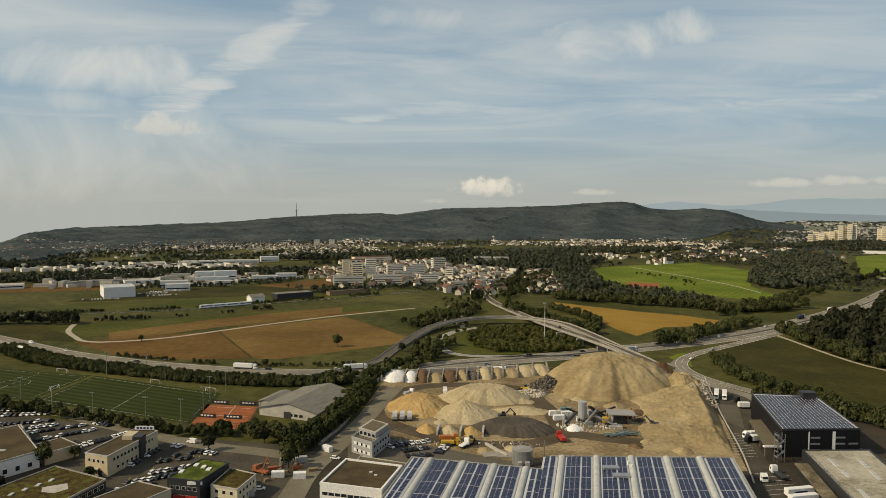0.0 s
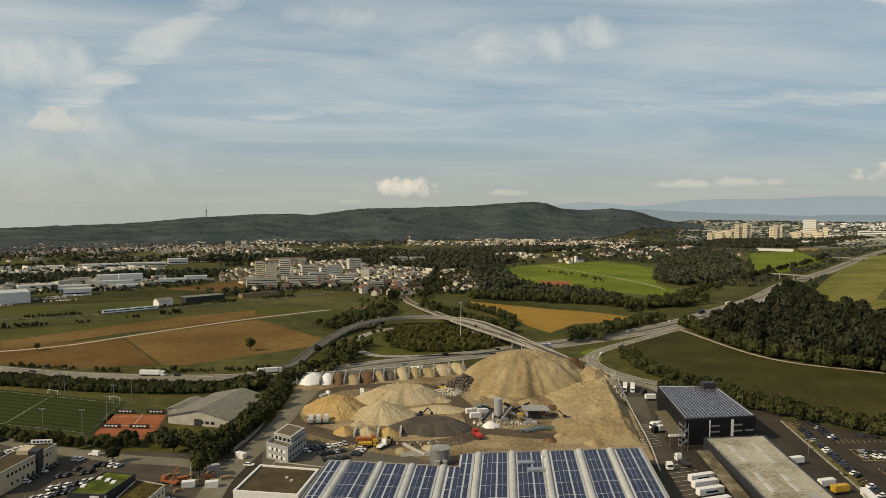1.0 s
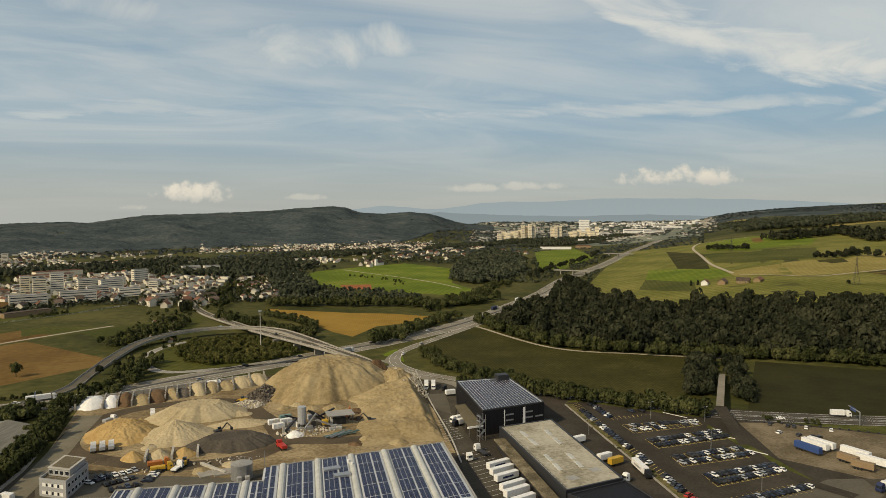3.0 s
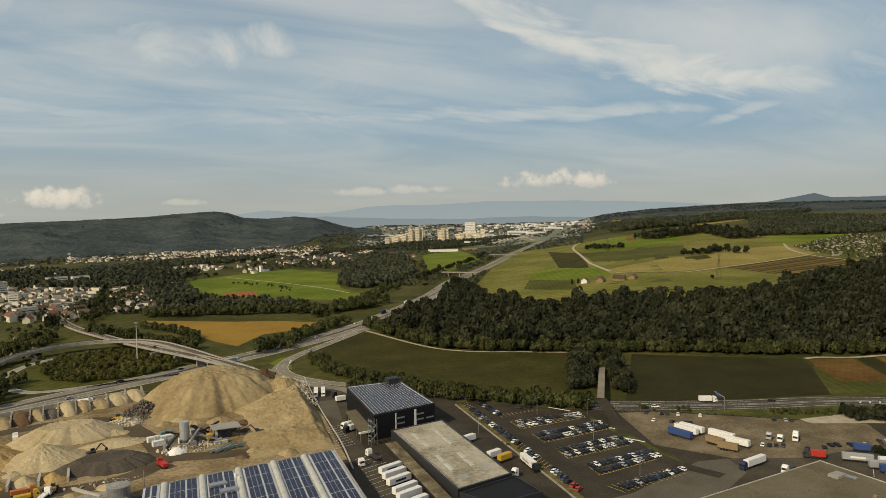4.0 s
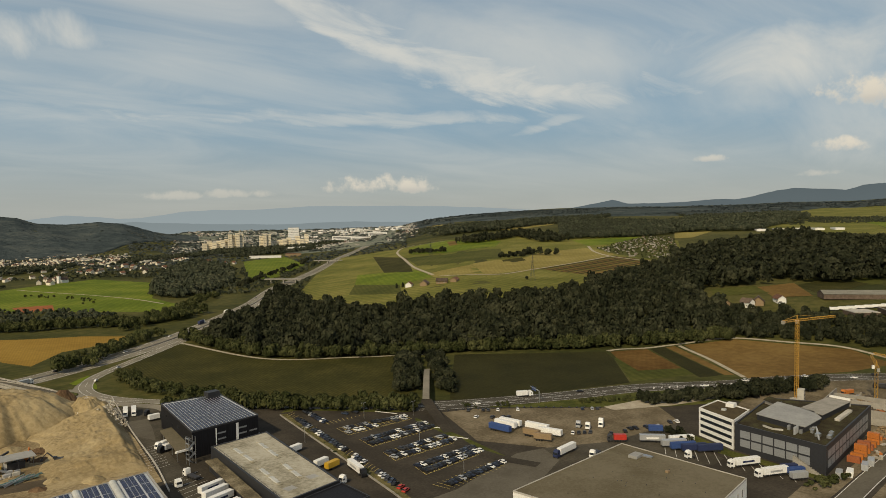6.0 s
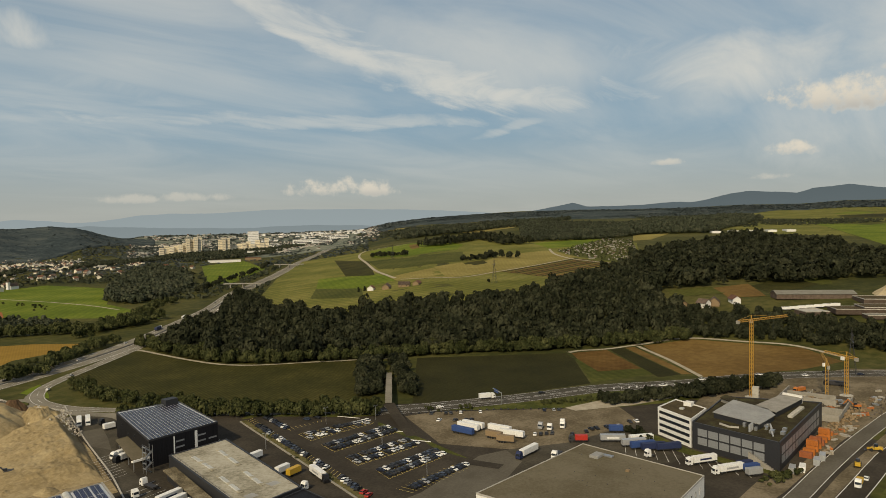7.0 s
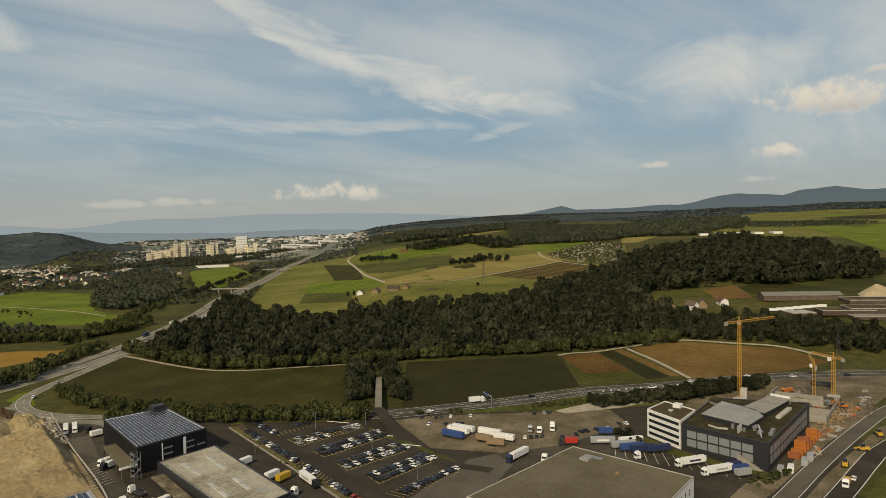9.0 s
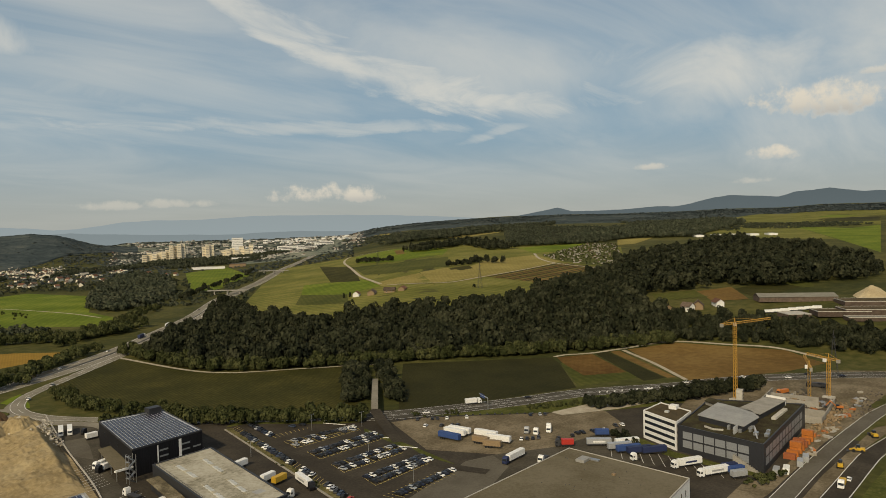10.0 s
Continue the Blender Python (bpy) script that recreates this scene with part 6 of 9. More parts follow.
def barrel(name, p, length, half, z, high, parent, mat):
    """A long arched skylight from p towards the street."""
    p = Vector(p)
    ey, ex = Vector((-UX, -UY)), Vector((UY, -UX))
    verts, faces = [], []
    steps, arc = int(length / 1.2), 6
    for i in range(steps + 1):
        q = p + ey * (length * i / steps)
        lift = 0.04 * (i % 2)
        for k in range(arc + 1):
            a = math.pi * k / arc
            r = q + ex * (half * math.cos(a))
            verts.append((r.x, r.y, z + (high + lift) * math.sin(a)))
    for i in range(steps):
        for k in range(arc):
            a = i * (arc + 1) + k
            faces.append((a, a + 1, a + arc + 2, a + arc + 1))
    faces.append(tuple(range(arc + 1))[::-1])
    ob = new(name, mesh_from(name, verts, faces, [M[mat]]))
    ob.parent = parent
    return ob


HALL_Z = 8.6
BACK_R = [(41, 284), (49.5, 284), (63.5, 284), (77.5, 284), (92, 284), (105.5, 284), (119.5, 284)]
BACK_L = [(-12, 281.5), (-4, 279.6), (9, 276.6), (21.2, 273.8), (33.2, 271), (41.5, 269)]
DEEP = 62.0
outline = [BACK_L[0], BACK_L[-1], (44.6, 284), BACK_R[-1], on_axis((124, 284), 34), on_axis((119.5, 284), 70), on_axis((-10, 281.5), 70)]
outline = [(-12, 281.5), (41.5, 269), (44.6, 284), (119.5, 284), on_axis((119.5, 284), 30), on_axis((119.5, 284), 72), on_axis((-12, 281.5), 66)]
hall = block("solar_hall", [(x, y) for x, y in outline], HALL_Z, "pale_concrete", "roof_metal", "long production hall with solar panels and arched skylights", "hall", 0.35, "roof_metal")
hx, hy = hall.matrix_basis.translation.x, hall.matrix_basis.translation.y


def rel(p):
    return (p[0] - hx, p[1] - hy)


for row in (BACK_R, BACK_L):
    for i in range(len(row) - 1):
        a, b = Vector(rel(row[i])), Vector(rel(row[i + 1]))
        d = (b - a).normalized()
        la = 1.6 if i else 0.9
        lb = 1.6 if i < len(row) - 2 else 0.9
        panel_array("solar_array", a + d * la, b - d * lb, DEEP, HALL_Z + 0.25, hall, "panel", rise=0.25)
    for p in row[1:-1]:
        barrel("arched_skylight", Vector(rel(p)) - Vector((UX, UY)) * 0.6, DEEP, 1.35, HALL_Z + 0.05, 0.95, hall, "skylight")
for x, y in ((66, 270), (68, 262)):
    q = rel((x, y))
    part("roof_unit", box((q[0] - 3.2, q[1] - 1.6, HALL_Z + 0.05, q[0] + 3.2, q[1] + 1.6, HALL_Z + 1.2), bevel=0.06), M["steel"], hall)
for x, y in ((74, 275), (74.4, 271)):
    q = rel((x, y))
    part("vent_pipe", tube(0.45, 0.45, HALL_Z, HALL_Z + 1.7, 10, *q), M["white"], hall)

t = block("brown_roofed_office", [(-44, 252), (-21, 246), (-15, 270), (-38, 277)], 9, "white_wall", "roof_brown", "white office with ribbon windows and a brown roof", "office", 0.6, "white_wall", rim_w=0.7,
          windows=[(0, 2, 9, 2.3, 1.3, 1.6, 3.4, 0.8), (3, 2, 9, 2.3, 1.3, 1.6, 3.4, 0.8)])
for dx, dy in ((3, 2), (5, -1)):
    part("roof_hatch", box((dx - 0.6, dy - 0.6, 9.0, dx + 0.6, dy + 0.6, 9.5), bevel=0.05), M["skylight"], t)
block("link_building", [(-34, 292), (-14, 284), (-12, 272), (-17, 271.5), (-36, 278.5)], 5, "concrete", "roof_grey", "low grey link building", "building", 0.3)
SITE = [(-40, 311), (-30, 303), (-23.5, 322), (-33, 331)]
t = block("site_office", SITE, 6.4, "grey_clad", "roof_grey", "grey three-storey site office with white panels and a roof terrace", "office", 0.9, "grey_clad",
          windows=[(0, 2, 4, 1.7, 1.4, 1.0, 3.1, 0.8, "white_wall"), (0, 2, 3, 1.2, 1.4, 1.0, 3.1, 2.4), (3, 2, 6, 1.9, 1.4, 1.0, 3.1, 1.0), (1, 2, 6, 1.9, 1.4, 1.0, 3.1, 1.0)])
ix, iy = t.matrix_basis.translation.x, t.matrix_basis.translation.y
top = [(x - ix, y - iy) for x, y in ((-37.2, 315.5), (-29.2, 309.2), (-24.6, 322.0), (-32.6, 328.6))]
part("upper_storey", prism(counter(top), 6.3, 9.3), M["grey_clad"], t)
part("roof_edge", prism(inset(counter(top), -0.25), 9.3, 9.6), M["pale_concrete"], t)
part("roof_terrace", prism(inset(counter(top), 1.0), 9.6, 9.75), M["roof_grey"], t)
a, b = Vector(top[0]), Vector(top[1])
for k in range(4):
    q = a + (b - a) * ((k + 0.5) / 4)
    part_of("window", window_mesh(1.9, 1.6), t, pose(q.x, q.y, 7.0, 0, 0, math.degrees(math.atan2((b - a).y, (b - a).x))))
bm = bmesh.new()
ring_pts = inset(counter([(x - ix, y - iy) for x, y in SITE]), 0.3)
for (x0, y0), (x1, y1) in zip(ring_pts, ring_pts[1:] + ring_pts[:1]):
    bar(bm, (x0, y0, 8.2), (x1, y1, 8.2), 0.07)
    for k in range(5):
        x, y = x0 + (x1 - x0) * k / 5, y0 + (y1 - y0) * k / 5
        bar(bm, (x, y, 7.2), (x, y, 8.2), 0.06)
part("terrace_rail", bm, M["steel"], t)

t = thing("storage_tank", 35, 299, 0.05, 0, "round galvanised storage tank with a roof rail", "tank")
part("shell", tube(4.4, 4.4, 0, 6.4, 24), M["steel"], t, smooth=False)
part("lid", tube(4.45, 0.6, 6.4, 7.1, 24), M["roof_metal"], t)
bm = bmesh.new()
for i in range(16):
    a, b = 2 * math.pi * i / 16, 2 * math.pi * (i + 1) / 16
    bar(bm, (4.3 * math.cos(a), 4.3 * math.sin(a), 6.4), (4.3 * math.cos(a), 4.3 * math.sin(a), 7.5), 0.08)
    bar(bm, (4.3 * math.cos(a), 4.3 * math.sin(a), 7.5), (4.3 * math.cos(b), 4.3 * math.sin(b), 7.5), 0.08)
part("railing", bm, M["steel"], t)
for i in range(4):
    part("hoop", tube(4.48, 4.48, 1.2 + 1.5 * i, 1.35 + 1.5 * i, 24), M["steel"], t)
for s in (-1.6, 1.6):
    part("pump_unit", box((s - 0.9, -6.4, 0, s + 0.9, -4.6, 2.6), bevel=0.08), M["grey_clad"], t)
t = thing("flue_post", 45, 303, 0.05, 0, "slim steel flue post beside the tank", "post")
part("pole", tube(0.18, 0.14, 0, 9, 8), M["steel"], t)

# ---------------------------------------------------------------- gravel works
def mound(name, x, y, rx, ry, h, turn, mat, seed, label, top=0.12, power=1.1, rough=0.09, ridge=0.0, category="heap"):
    """A heap lying at its angle of repose, with an uneven foot, gullied flanks and tipped lumps."""
    rings, spokes = (60, 150) if rx > 12 else (16, 48)
    verts, faces = [(0, 0, h)], []
    for i in range(1, rings + 1):
        d = i / rings
        for j in range(spokes):
            a = 2 * math.pi * j / spokes
            ca, sa = math.cos(a), math.sin(a)
            wob = 1 + 0.20 * noise.noise(Vector((ca * 1.6, sa * 1.6, seed * 3.7))) + 0.08 * noise.noise(Vector((ca * 5, sa * 5, seed))) + 0.04 * noise.noise(Vector((ca * 14, sa * 14, seed)))
            px, py = rx * d * wob * ca, ry * d * wob * sa
            e = max(0.0, (d - top) / (1 - top))
            z = h * ((1 - e) ** power if ridge == 0 else 1 - e ** ridge)
            flank = min(1.0, (1 - d) * 4) * min(1.0, d * 5)
            amp = h * rough * flank
            z += amp * (noise.noise(Vector((px * 0.10, py * 0.10, seed))) + 0.8 * noise.noise(Vector((px * 0.22, py * 0.22, seed + 6))) + 0.45 * noise.noise(Vector((px * 0.5, py * 0.5, seed + 3))))
            gully = 1 - abs(noise.noise(Vector((ca * 7 + 0.8 * noise.noise(Vector((px * 0.12, py * 0.12, seed))), sa * 7, seed + 9 + 0.6 * d)))) * 3.0
            z -= 0.022 * h * flank * max(0.0, gully) * min(1.0, d * 1.6)
            z += 0.26 * flank * noise.noise(Vector((px * 0.95, py * 0.95, seed + 12)))
            if i == rings:
                z = -0.3
            verts.append((px, py, max(z, -0.3)))
    verts[0] = (0, 0, sum(v[2] for v in verts[1:spokes + 1]) / spokes)
    for j in range(spokes):
        faces.append((0, 1 + j, 1 + (j + 1) % spokes))
    for i in range(rings - 1):
        for j in range(spokes):
            a, b = 1 + i * spokes + j, 1 + i * spokes + (j + 1) % spokes
            faces.append((a, a + spokes, b + spokes, b))
    ob = new(name, mesh_from(name, verts, faces, [M[mat]], smooth=True))
    ob.matrix_basis = pose(x, y, terrain(x, y) + 0.06, 0, 0, turn)
    return tagged(ob, label, category, "spoil heaps")


def bank(name, toe, crest, foot, low, high, mat, seed, label):
    """A tipped slope: a long face rising from the toe line to a crest line, then falling steeply to the foot line."""
    toe, crest, foot = (curve_points(p, 1.5) for p in (toe, crest, foot))
    rows, cols = 110, 80
    verts, faces = [], []

    def pick_at(line, u):
        f = u * (len(line) - 1)
        i = min(len(line) - 2, int(f))
        return line[i].lerp(line[i + 1], f - i)

    for i in range(rows + 1):
        u = i / rows
        a, b, c = pick_at(toe, u), pick_at(crest, u), pick_at(foot, u)
        top = low + (high - low) * u
        ends = min(1.0, u * 6, (1 - u) * 8)
        for j in range(cols + 1):
            v = j / cols
            if v < 0.8:
                p, lift = a.lerp(b, v / 0.8), (v / 0.8) ** 0.85
            else:
                p, lift = b.lerp(c, (v - 0.8) / 0.2), 1 - (v - 0.8) / 0.2
            p = p + Vector((7.0 * noise.noise(Vector((u * 5, seed, 1.0))) * (1 - v), 0, 0))
            n = noise.noise(Vector((p.x * 0.05, p.y * 0.05, seed))) + 0.5 * noise.noise(Vector((p.x * 0.16, p.y * 0.16, seed))) + 0.25 * noise.noise(Vector((p.x * 0.5, p.y * 0.5, seed + 4)))
            gully = 1 - abs(noise.noise(Vector((u * 16 + 0.9 * n, v * 1.3, seed + 8)))) * 3.2
            step = 0.7 * math.sin(9 * lift + 3 * n) * lift * (1 - lift)
            z = top * lift * ends + (1.7 * n + 1.6 * step - 0.9 * max(0.0, gully) * lift) * min(1, lift * 3) * ends + 0.35 * noise.noise(Vector((p.x * 0.9, p.y * 0.9, seed + 5))) * ends
            verts.append((p.x, p.y, max(-0.25, z) if 0 < j < cols else -0.25))
    for i in range(rows):
        for j in range(cols):
            k = i * (cols + 1) + j
            faces.append((k, k + 1, k + cols + 2, k + cols + 1))
    ob = new(name, mesh_from(name, verts, [f[::-1] for f in faces], [M[mat]], smooth=True))
    ob.matrix_basis = pose(0, 0, 0.06)
    return tagged(ob, label, "heap", "spoil heaps")


mound("excavation_mound", 104, 437, 47, 40, 18.6, 8, "sand_tan", 1, "huge tan mound of excavated earth", 0.16, 1.0, 0.06, 1.75)
# brown mound added in place of the dark hollow in the flank
mound("earth_mound", 138, 439, 15, 13, 14, 0, "earth_brown", 2, "brown mound standing in for the big mound's dark hollow", 0.15, 1.0, 0.08)
bank("tipped_slope", [(92, 318), (100, 350), (108, 385), (112, 412)], [(126, 312), (134, 345), (142, 385), (150, 420)], [(131, 308), (139, 340), (149, 380), (160, 425)], 3.0, 10.5, "sand_tan", 3, "long sandy slope of tipped soil beside the kerb wall")
mound("rubble_mound", 146, 426, 16, 13, 10, 0, "sand_tan", 4, "sandy base under the concrete rubble", 0.3, 0.9, 0.12)
mound("sand_mound", -13, 384, 18, 21, 6.5, 0, "sand_yellow", 5, "broad yellow sand mound in the yard", 0.2, 1.0, 0.10, 1.25)
mound("gravel_cone", 12, 370, 19, 18, 8.0, 0, "sand_pale", 6, "steep pale gravel cone in the yard", 0.04, 1.12, 0.04)
mound("gravel_mound", 25, 402, 27, 17, 7.0, 10, "sand_pale", 7, "flat-topped pale gravel mound", 0.45, 0.95, 0.05)
mound("gravel_mound", 43, 377, 15, 8, 2.6, 0, "sand_pale", 8, "low pale gravel ridge beside the track", 0.2, 1.0, 0.1)
mound("grit_mound", 36, 346, 20, 14, 4.2, -4, "grit_dark", 9, "dark grit mound with a flattened top", 0.55, 0.9, 0.03)
mound("scrap_mound", 64, 424, 13, 11, 7, 0, "scrap", 10, "base of the grey scrap mound", 0.1, 1.0, 0.15)
mound("rubble_mound", 52, 412, 9, 7, 2.6, 0, "sand_pale", 11, "pale rubble mound beside the scrap", 0.1, 1.0, 0.15)
for i, (x, y, r, h, m) in enumerate(((84, 392, 6, 1.8, "sand_tan"), (96, 388, 7, 2.2, "sand_tan"), (106, 376, 6, 1.9, "earth_brown"), (78, 402, 5, 1.5, "sand_pale"), (112, 366, 5, 1.6, "sand_tan"), (103, 362, 4.5, 1.3, "earth_brown"), (98, 328, 5, 1.4, "sand_tan"), (110, 316, 6, 1.8, "sand_tan"), (90, 322, 4, 1.2, "earth_brown"), (118, 420, 8, 4.0, "sand_tan"), (126, 426, 7, 4.5, "earth_brown"), (0, 356, 5, 1.6, "sand_pale"), (-22, 366, 6, 2.0, "sand_yellow"), (-4, 398, 8, 2.6, "sand_yellow"), (46, 396, 7, 2.0, "sand_pale"), (40, 410, 6, 1.8, "sand_tan"), (70, 398, 5, 1.6, "sand_tan"), (20, 314, 5, 1.3, "sand_tan"), (34, 316, 6, 1.5, "sand_pale"))):
    mound("tipped_load", x, y, r, r * 0.8, h, 37 * i, m, 140 + i, "small tipped load of soil in the yard", 0.1, 1.0, 0.12)
for i, (x, y, m, l) in enumerate(((-7, 343, "sand_yellow", "small yellow sand heap in a bay"), (4, 341, "sand_pale", "small gravel heap in a bay"), (14.5, 339, "sand_yellow", "small ochre sand heap in a bay"))):
    mound("bay_fill", x, y, 5.4, 7.0, 3.3, 0, m, 12 + i, l, 0.1, 0.95, 0.05)
for i, x in enumerate((-1.5, 9.6, 20.4)):
    t = thing("bay_wall", x, 341 - i, 0.05, 84, "concrete block wall between the small bays", "wall", "bay walls")
    for k in range(6):
        for s in range(2):
            part("concrete_block", box((-6 + 2 * k + 0.03, -0.5, 1.2 * s, -4.03 + 2 * k, 0.5, 1.2 * s + 1.15)), M["pale_concrete"], t)


def chunks(name, x, y, rx, ry, h, n, size, mat, seed, label):
    """Broken pieces lying on a heap, as one mass."""
    rng = random.Random(seed)
    verts, faces = [], []
    for _ in range(n):
        a, d = rng.uniform(0, 6.283), math.sqrt(rng.random())
        px, py = x + rx * d * math.cos(a), y + ry * d * math.sin(a)
        pz = h * (1 - d) + 0.1
        rot = Euler((rng.uniform(0, 3), rng.uniform(0, 3), rng.uniform(0, 3))).to_matrix()
        sx, sy, sz = (size * rng.uniform(0.4, 1.4) for _ in range(3))
        k = len(verts)
        for cx in (-1, 1):
            for cy in (-1, 1):
                for cz in (-1, 1):
                    v = rot @ Vector((cx * sx * rng.uniform(0.7, 1), cy * sy * rng.uniform(0.7, 1), cz * sz * 0.6))
                    verts.append((px + v.x, py + v.y, pz + v.z))
        faces += [tuple(k + i for i in f) for f in ((0, 1, 3, 2), (4, 6, 7, 5), (0, 4, 5, 1), (2, 3, 7, 6), (0, 2, 6, 4), (1, 5, 7, 3))]
    return tagged(new(name, mesh_from(name, verts, faces, [M[mat]])), label, "rubble", "", "stuff")


chunks("scrap_pieces", 64, 424, 13, 11, 8.3, 420, 0.8, "scrap", 1, "tangle of grey scrap and broken timber")
chunks("rubble_pieces", 146, 426, 17, 14, 10.3, 1100, 0.48, "rubble", 2, "pale broken concrete rubble")
chunks("rubble_pieces", 52, 412, 10, 8, 3, 220, 0.6, "rubble", 3, "pale broken rubble at the heap's foot")
chunks("rubble_pieces", 154, 441, 15, 8, 6.0, 700, 0.5, "rubble", 14, "pale broken concrete tipped beside the mound")
chunks("rubble_pieces", 150, 405, 7, 20, 9.5, 260, 0.5, "rubble", 15, "pale stones along the crest of the slope")
chunks("rubble_pieces", 143, 402, 9, 18, 9.5, 90, 0.5, "rubble", 4, "scattered stones on the sandy slope")
chunks("rubble_pieces", 72, 350, 16, 8, 1.2, 140, 0.5, "rubble", 5, "scattered pieces round the crushing plant")
chunks("rubble_pieces", 8, 322, 40, 6, 0.6, 60, 0.45, "rubble", 6, "scattered stones along the yard's edge")

# storage bays along the back
BAYS = [(-38, 440), (-24, 437), (-16.5, 438), (-9, 437), (0, 438), (9, 442), (15.5, 444), (23, 447), (32, 448), (39.5, 452), (49, 452), (60, 456), (70, 460)]
FILL = [("tarp_white", 5.0), ("tarp_white", 4.6), ("earth_brown", 5.6), ("sand_tan", 3.4), ("earth_brown", 5.2), ("sand_tan", 4.6), ("scrap", 3.0), ("sand_pale", 5.4), ("sand_tan", 4.6), ("sand_tan", 3.6), ("sand_pale", 5.2), ("sand_pale", 5.4)]
SAY = {"tarp_white": "heap under a white plastic sheet", "earth_brown": "dark brown earth in a storage bay", "sand_tan": "tan soil in a storage bay", "scrap": "mixed scrap in a storage bay", "sand_pale": "pale gravel in a storage bay"}
for i, (x, y) in enumerate(BAYS):
    t = thing("bay_wall", x, y, 0.05, 86, "tall concrete wall dividing the storage bays", "wall", "bay walls")
    for k in range(5):
        part("concrete_block", box((0.03 + 4 * k, -0.45, 0, 3.97 + 4 * k, 0.45, 1.6)), M["concrete"], t)
        part("concrete_block", box((0.03 + 4 * k, -0.42, 1.63, 3.97 + 4 * k, 0.42, 3.2 + 0.45 * min(k, 3))), M["concrete"], t)
for i, (mat, h) in enumerate(FILL):
    (a, b), (c, d) = BAYS[i], BAYS[i + 1]
    w = math.hypot(c - a, d - b)
    mound("bay_fill", (a + c) / 2 + 0.8, (b + d) / 2 + 10.5, w * 0.74, 12.0, h * 0.95, 0, mat, 30 + i, SAY[mat], 0.1, 0.8, 0.05, 1.9)
t = thing("back_wall", 16, 466, 0.05, 12, "long concrete back wall of the storage bays", "wall")
for k in range(27):
    part("concrete_block", box((-56 + 4.1 * k, -0.5, 0, -52.06 + 4.1 * k, 0.5, 3.4)), M["pale_concrete"], t)
gable("white_tent", 38, 466, 8, 6, 2.5, 1.6, 10, "tarp_white", "tarp_white", "small white tent over a storage bay", "tent", 0.3)
mound("covered_mound", 66, 346, 5, 3.6, 2.4, 0, "tarp_white", 50, "small heap under a white sheet", 0.2, 0.8, 0.06)

# driven loop round the heaps
road("yard_loop", [(-20, 346), (-33, 362), (-36, 385), (-26, 413), (-5, 430), (30, 432), (50, 420), (55, 396), (60, 366), (58, 342), (46, 326), (24, 322), (2, 329), (-20, 346)], 11, "yard_track", "driven dark track round the gravel heaps", 0.09)
road("yard_loop", [(58, 342), (84, 331), (116, 322)], 11, "yard_track", "driven dark track to the crushing plant", 0.085)

# crushing plant
t = thing("crushing_plant", 72, 357, 0.06, 0, "grey crushing and screening plant with silo and conveyors", "plant")
part("silo", tube(2.2, 2.2, 2.5, 11.2, 14), M["silver"], t, "pale grey silo")
part("silo_cone", tube(0.5, 2.2, 0.6, 2.5, 14), M["silver"], t)
for dx, dy in ((-1.7, -1.7), (1.7, -1.7), (1.7, 1.7), (-1.7, 1.7)):
    part("leg", box((dx - 0.15, dy - 0.15, 0, dx + 0.15, dy + 0.15, 3)), M["dark_steel"], t)
for p, q in (((3, -1, 9.0), (12, 2, 1.5)), ((5, 3, 7.5), (13, 6, 2.0)), ((-3, 1, 5), (-9, -4, 1))):
    bm = bmesh.new()
    bar(bm, p, q, 1.0)
    part("conveyor", bm, M["dark_steel"], t)
part("screen_deck", box((4, 3, 2.5, 9, 7, 5.2), bevel=0.1), M["grey_clad"], t)
for k, (p, q) in enumerate((((-8, 4, 6.5), (2, 8, 2.0)), ((0, -6, 1.2), (7, -1, 7.0)), ((8, 5, 3.0), (19, 9, 6.0)), ((6, -5, 5.0), (16, -7, 1.0)))):
    bm = bmesh.new()
    bar(bm, p, q, 0.8)
    part("conveyor", bm, M["steel" if k % 2 else "dark_steel"], t)
    bm = bmesh.new()
    m = (Vector(p) + Vector(q)) / 2
    bar(bm, (m.x - 0.8, m.y, 0), m, 0.18)
    bar(bm, (m.x + 0.8, m.y, 0), m, 0.18)
    part("trestle", bm, M["dark_steel"], t)
rng = random.Random(8)
for k in range(26):
    x, y, s = rng.uniform(-12, 18), rng.uniform(-9, 9), rng.uniform(0.5, 1.6)
    part("machine_box", box((x - s, y - s * 0.6, 0, x + s, y + s * 0.6, rng.uniform(0.8, 3.8)), bevel=0.06), M[rng.choice(("grey_clad", "silver", "white", "dark_steel", "pale_concrete", "steel"))], t)
part("hopper", box((10, -3, 1, 13, 0, 3.6), bevel=0.2), M["yellow"], t)
part("engine_house", box((-6, 3, 0, -2, 6, 3)), M["steel"], t)
t = thing("open_shed", 92, 358, 0.06, -4, "open-sided shed with a pale sheet roof", "shed")
for dx in (-6, 0, 6):
    for dy in (-4, 4):
        part("post", box((dx - 0.15, dy - 0.15, 0, dx + 0.15, dy + 0.15, 5.2)), M["dark_steel"], t)
bm = prism([(-7, -5), (7, -5), (7, 5), (-7, 5)], 5.2, 5.5)
part("roof", bm, M["roof_metal"], t)
part("machine", box((-4, -2, 0, 3, 2, 3.4), bevel=0.2), M["dark_steel"], t)
for x, y, a in ((60, 370, 8), (66, 369, 8), (61, 362, 8)):
    container(x, y, a, "white", "white site container by the crushing plant")
container(67, 376, 8, "teal", "teal site container by the crushing plant")
t = thing("steel_pile", 88, 338, 0.06, 14, "pile of teal steel girders", "girders")
rng = random.Random(4)
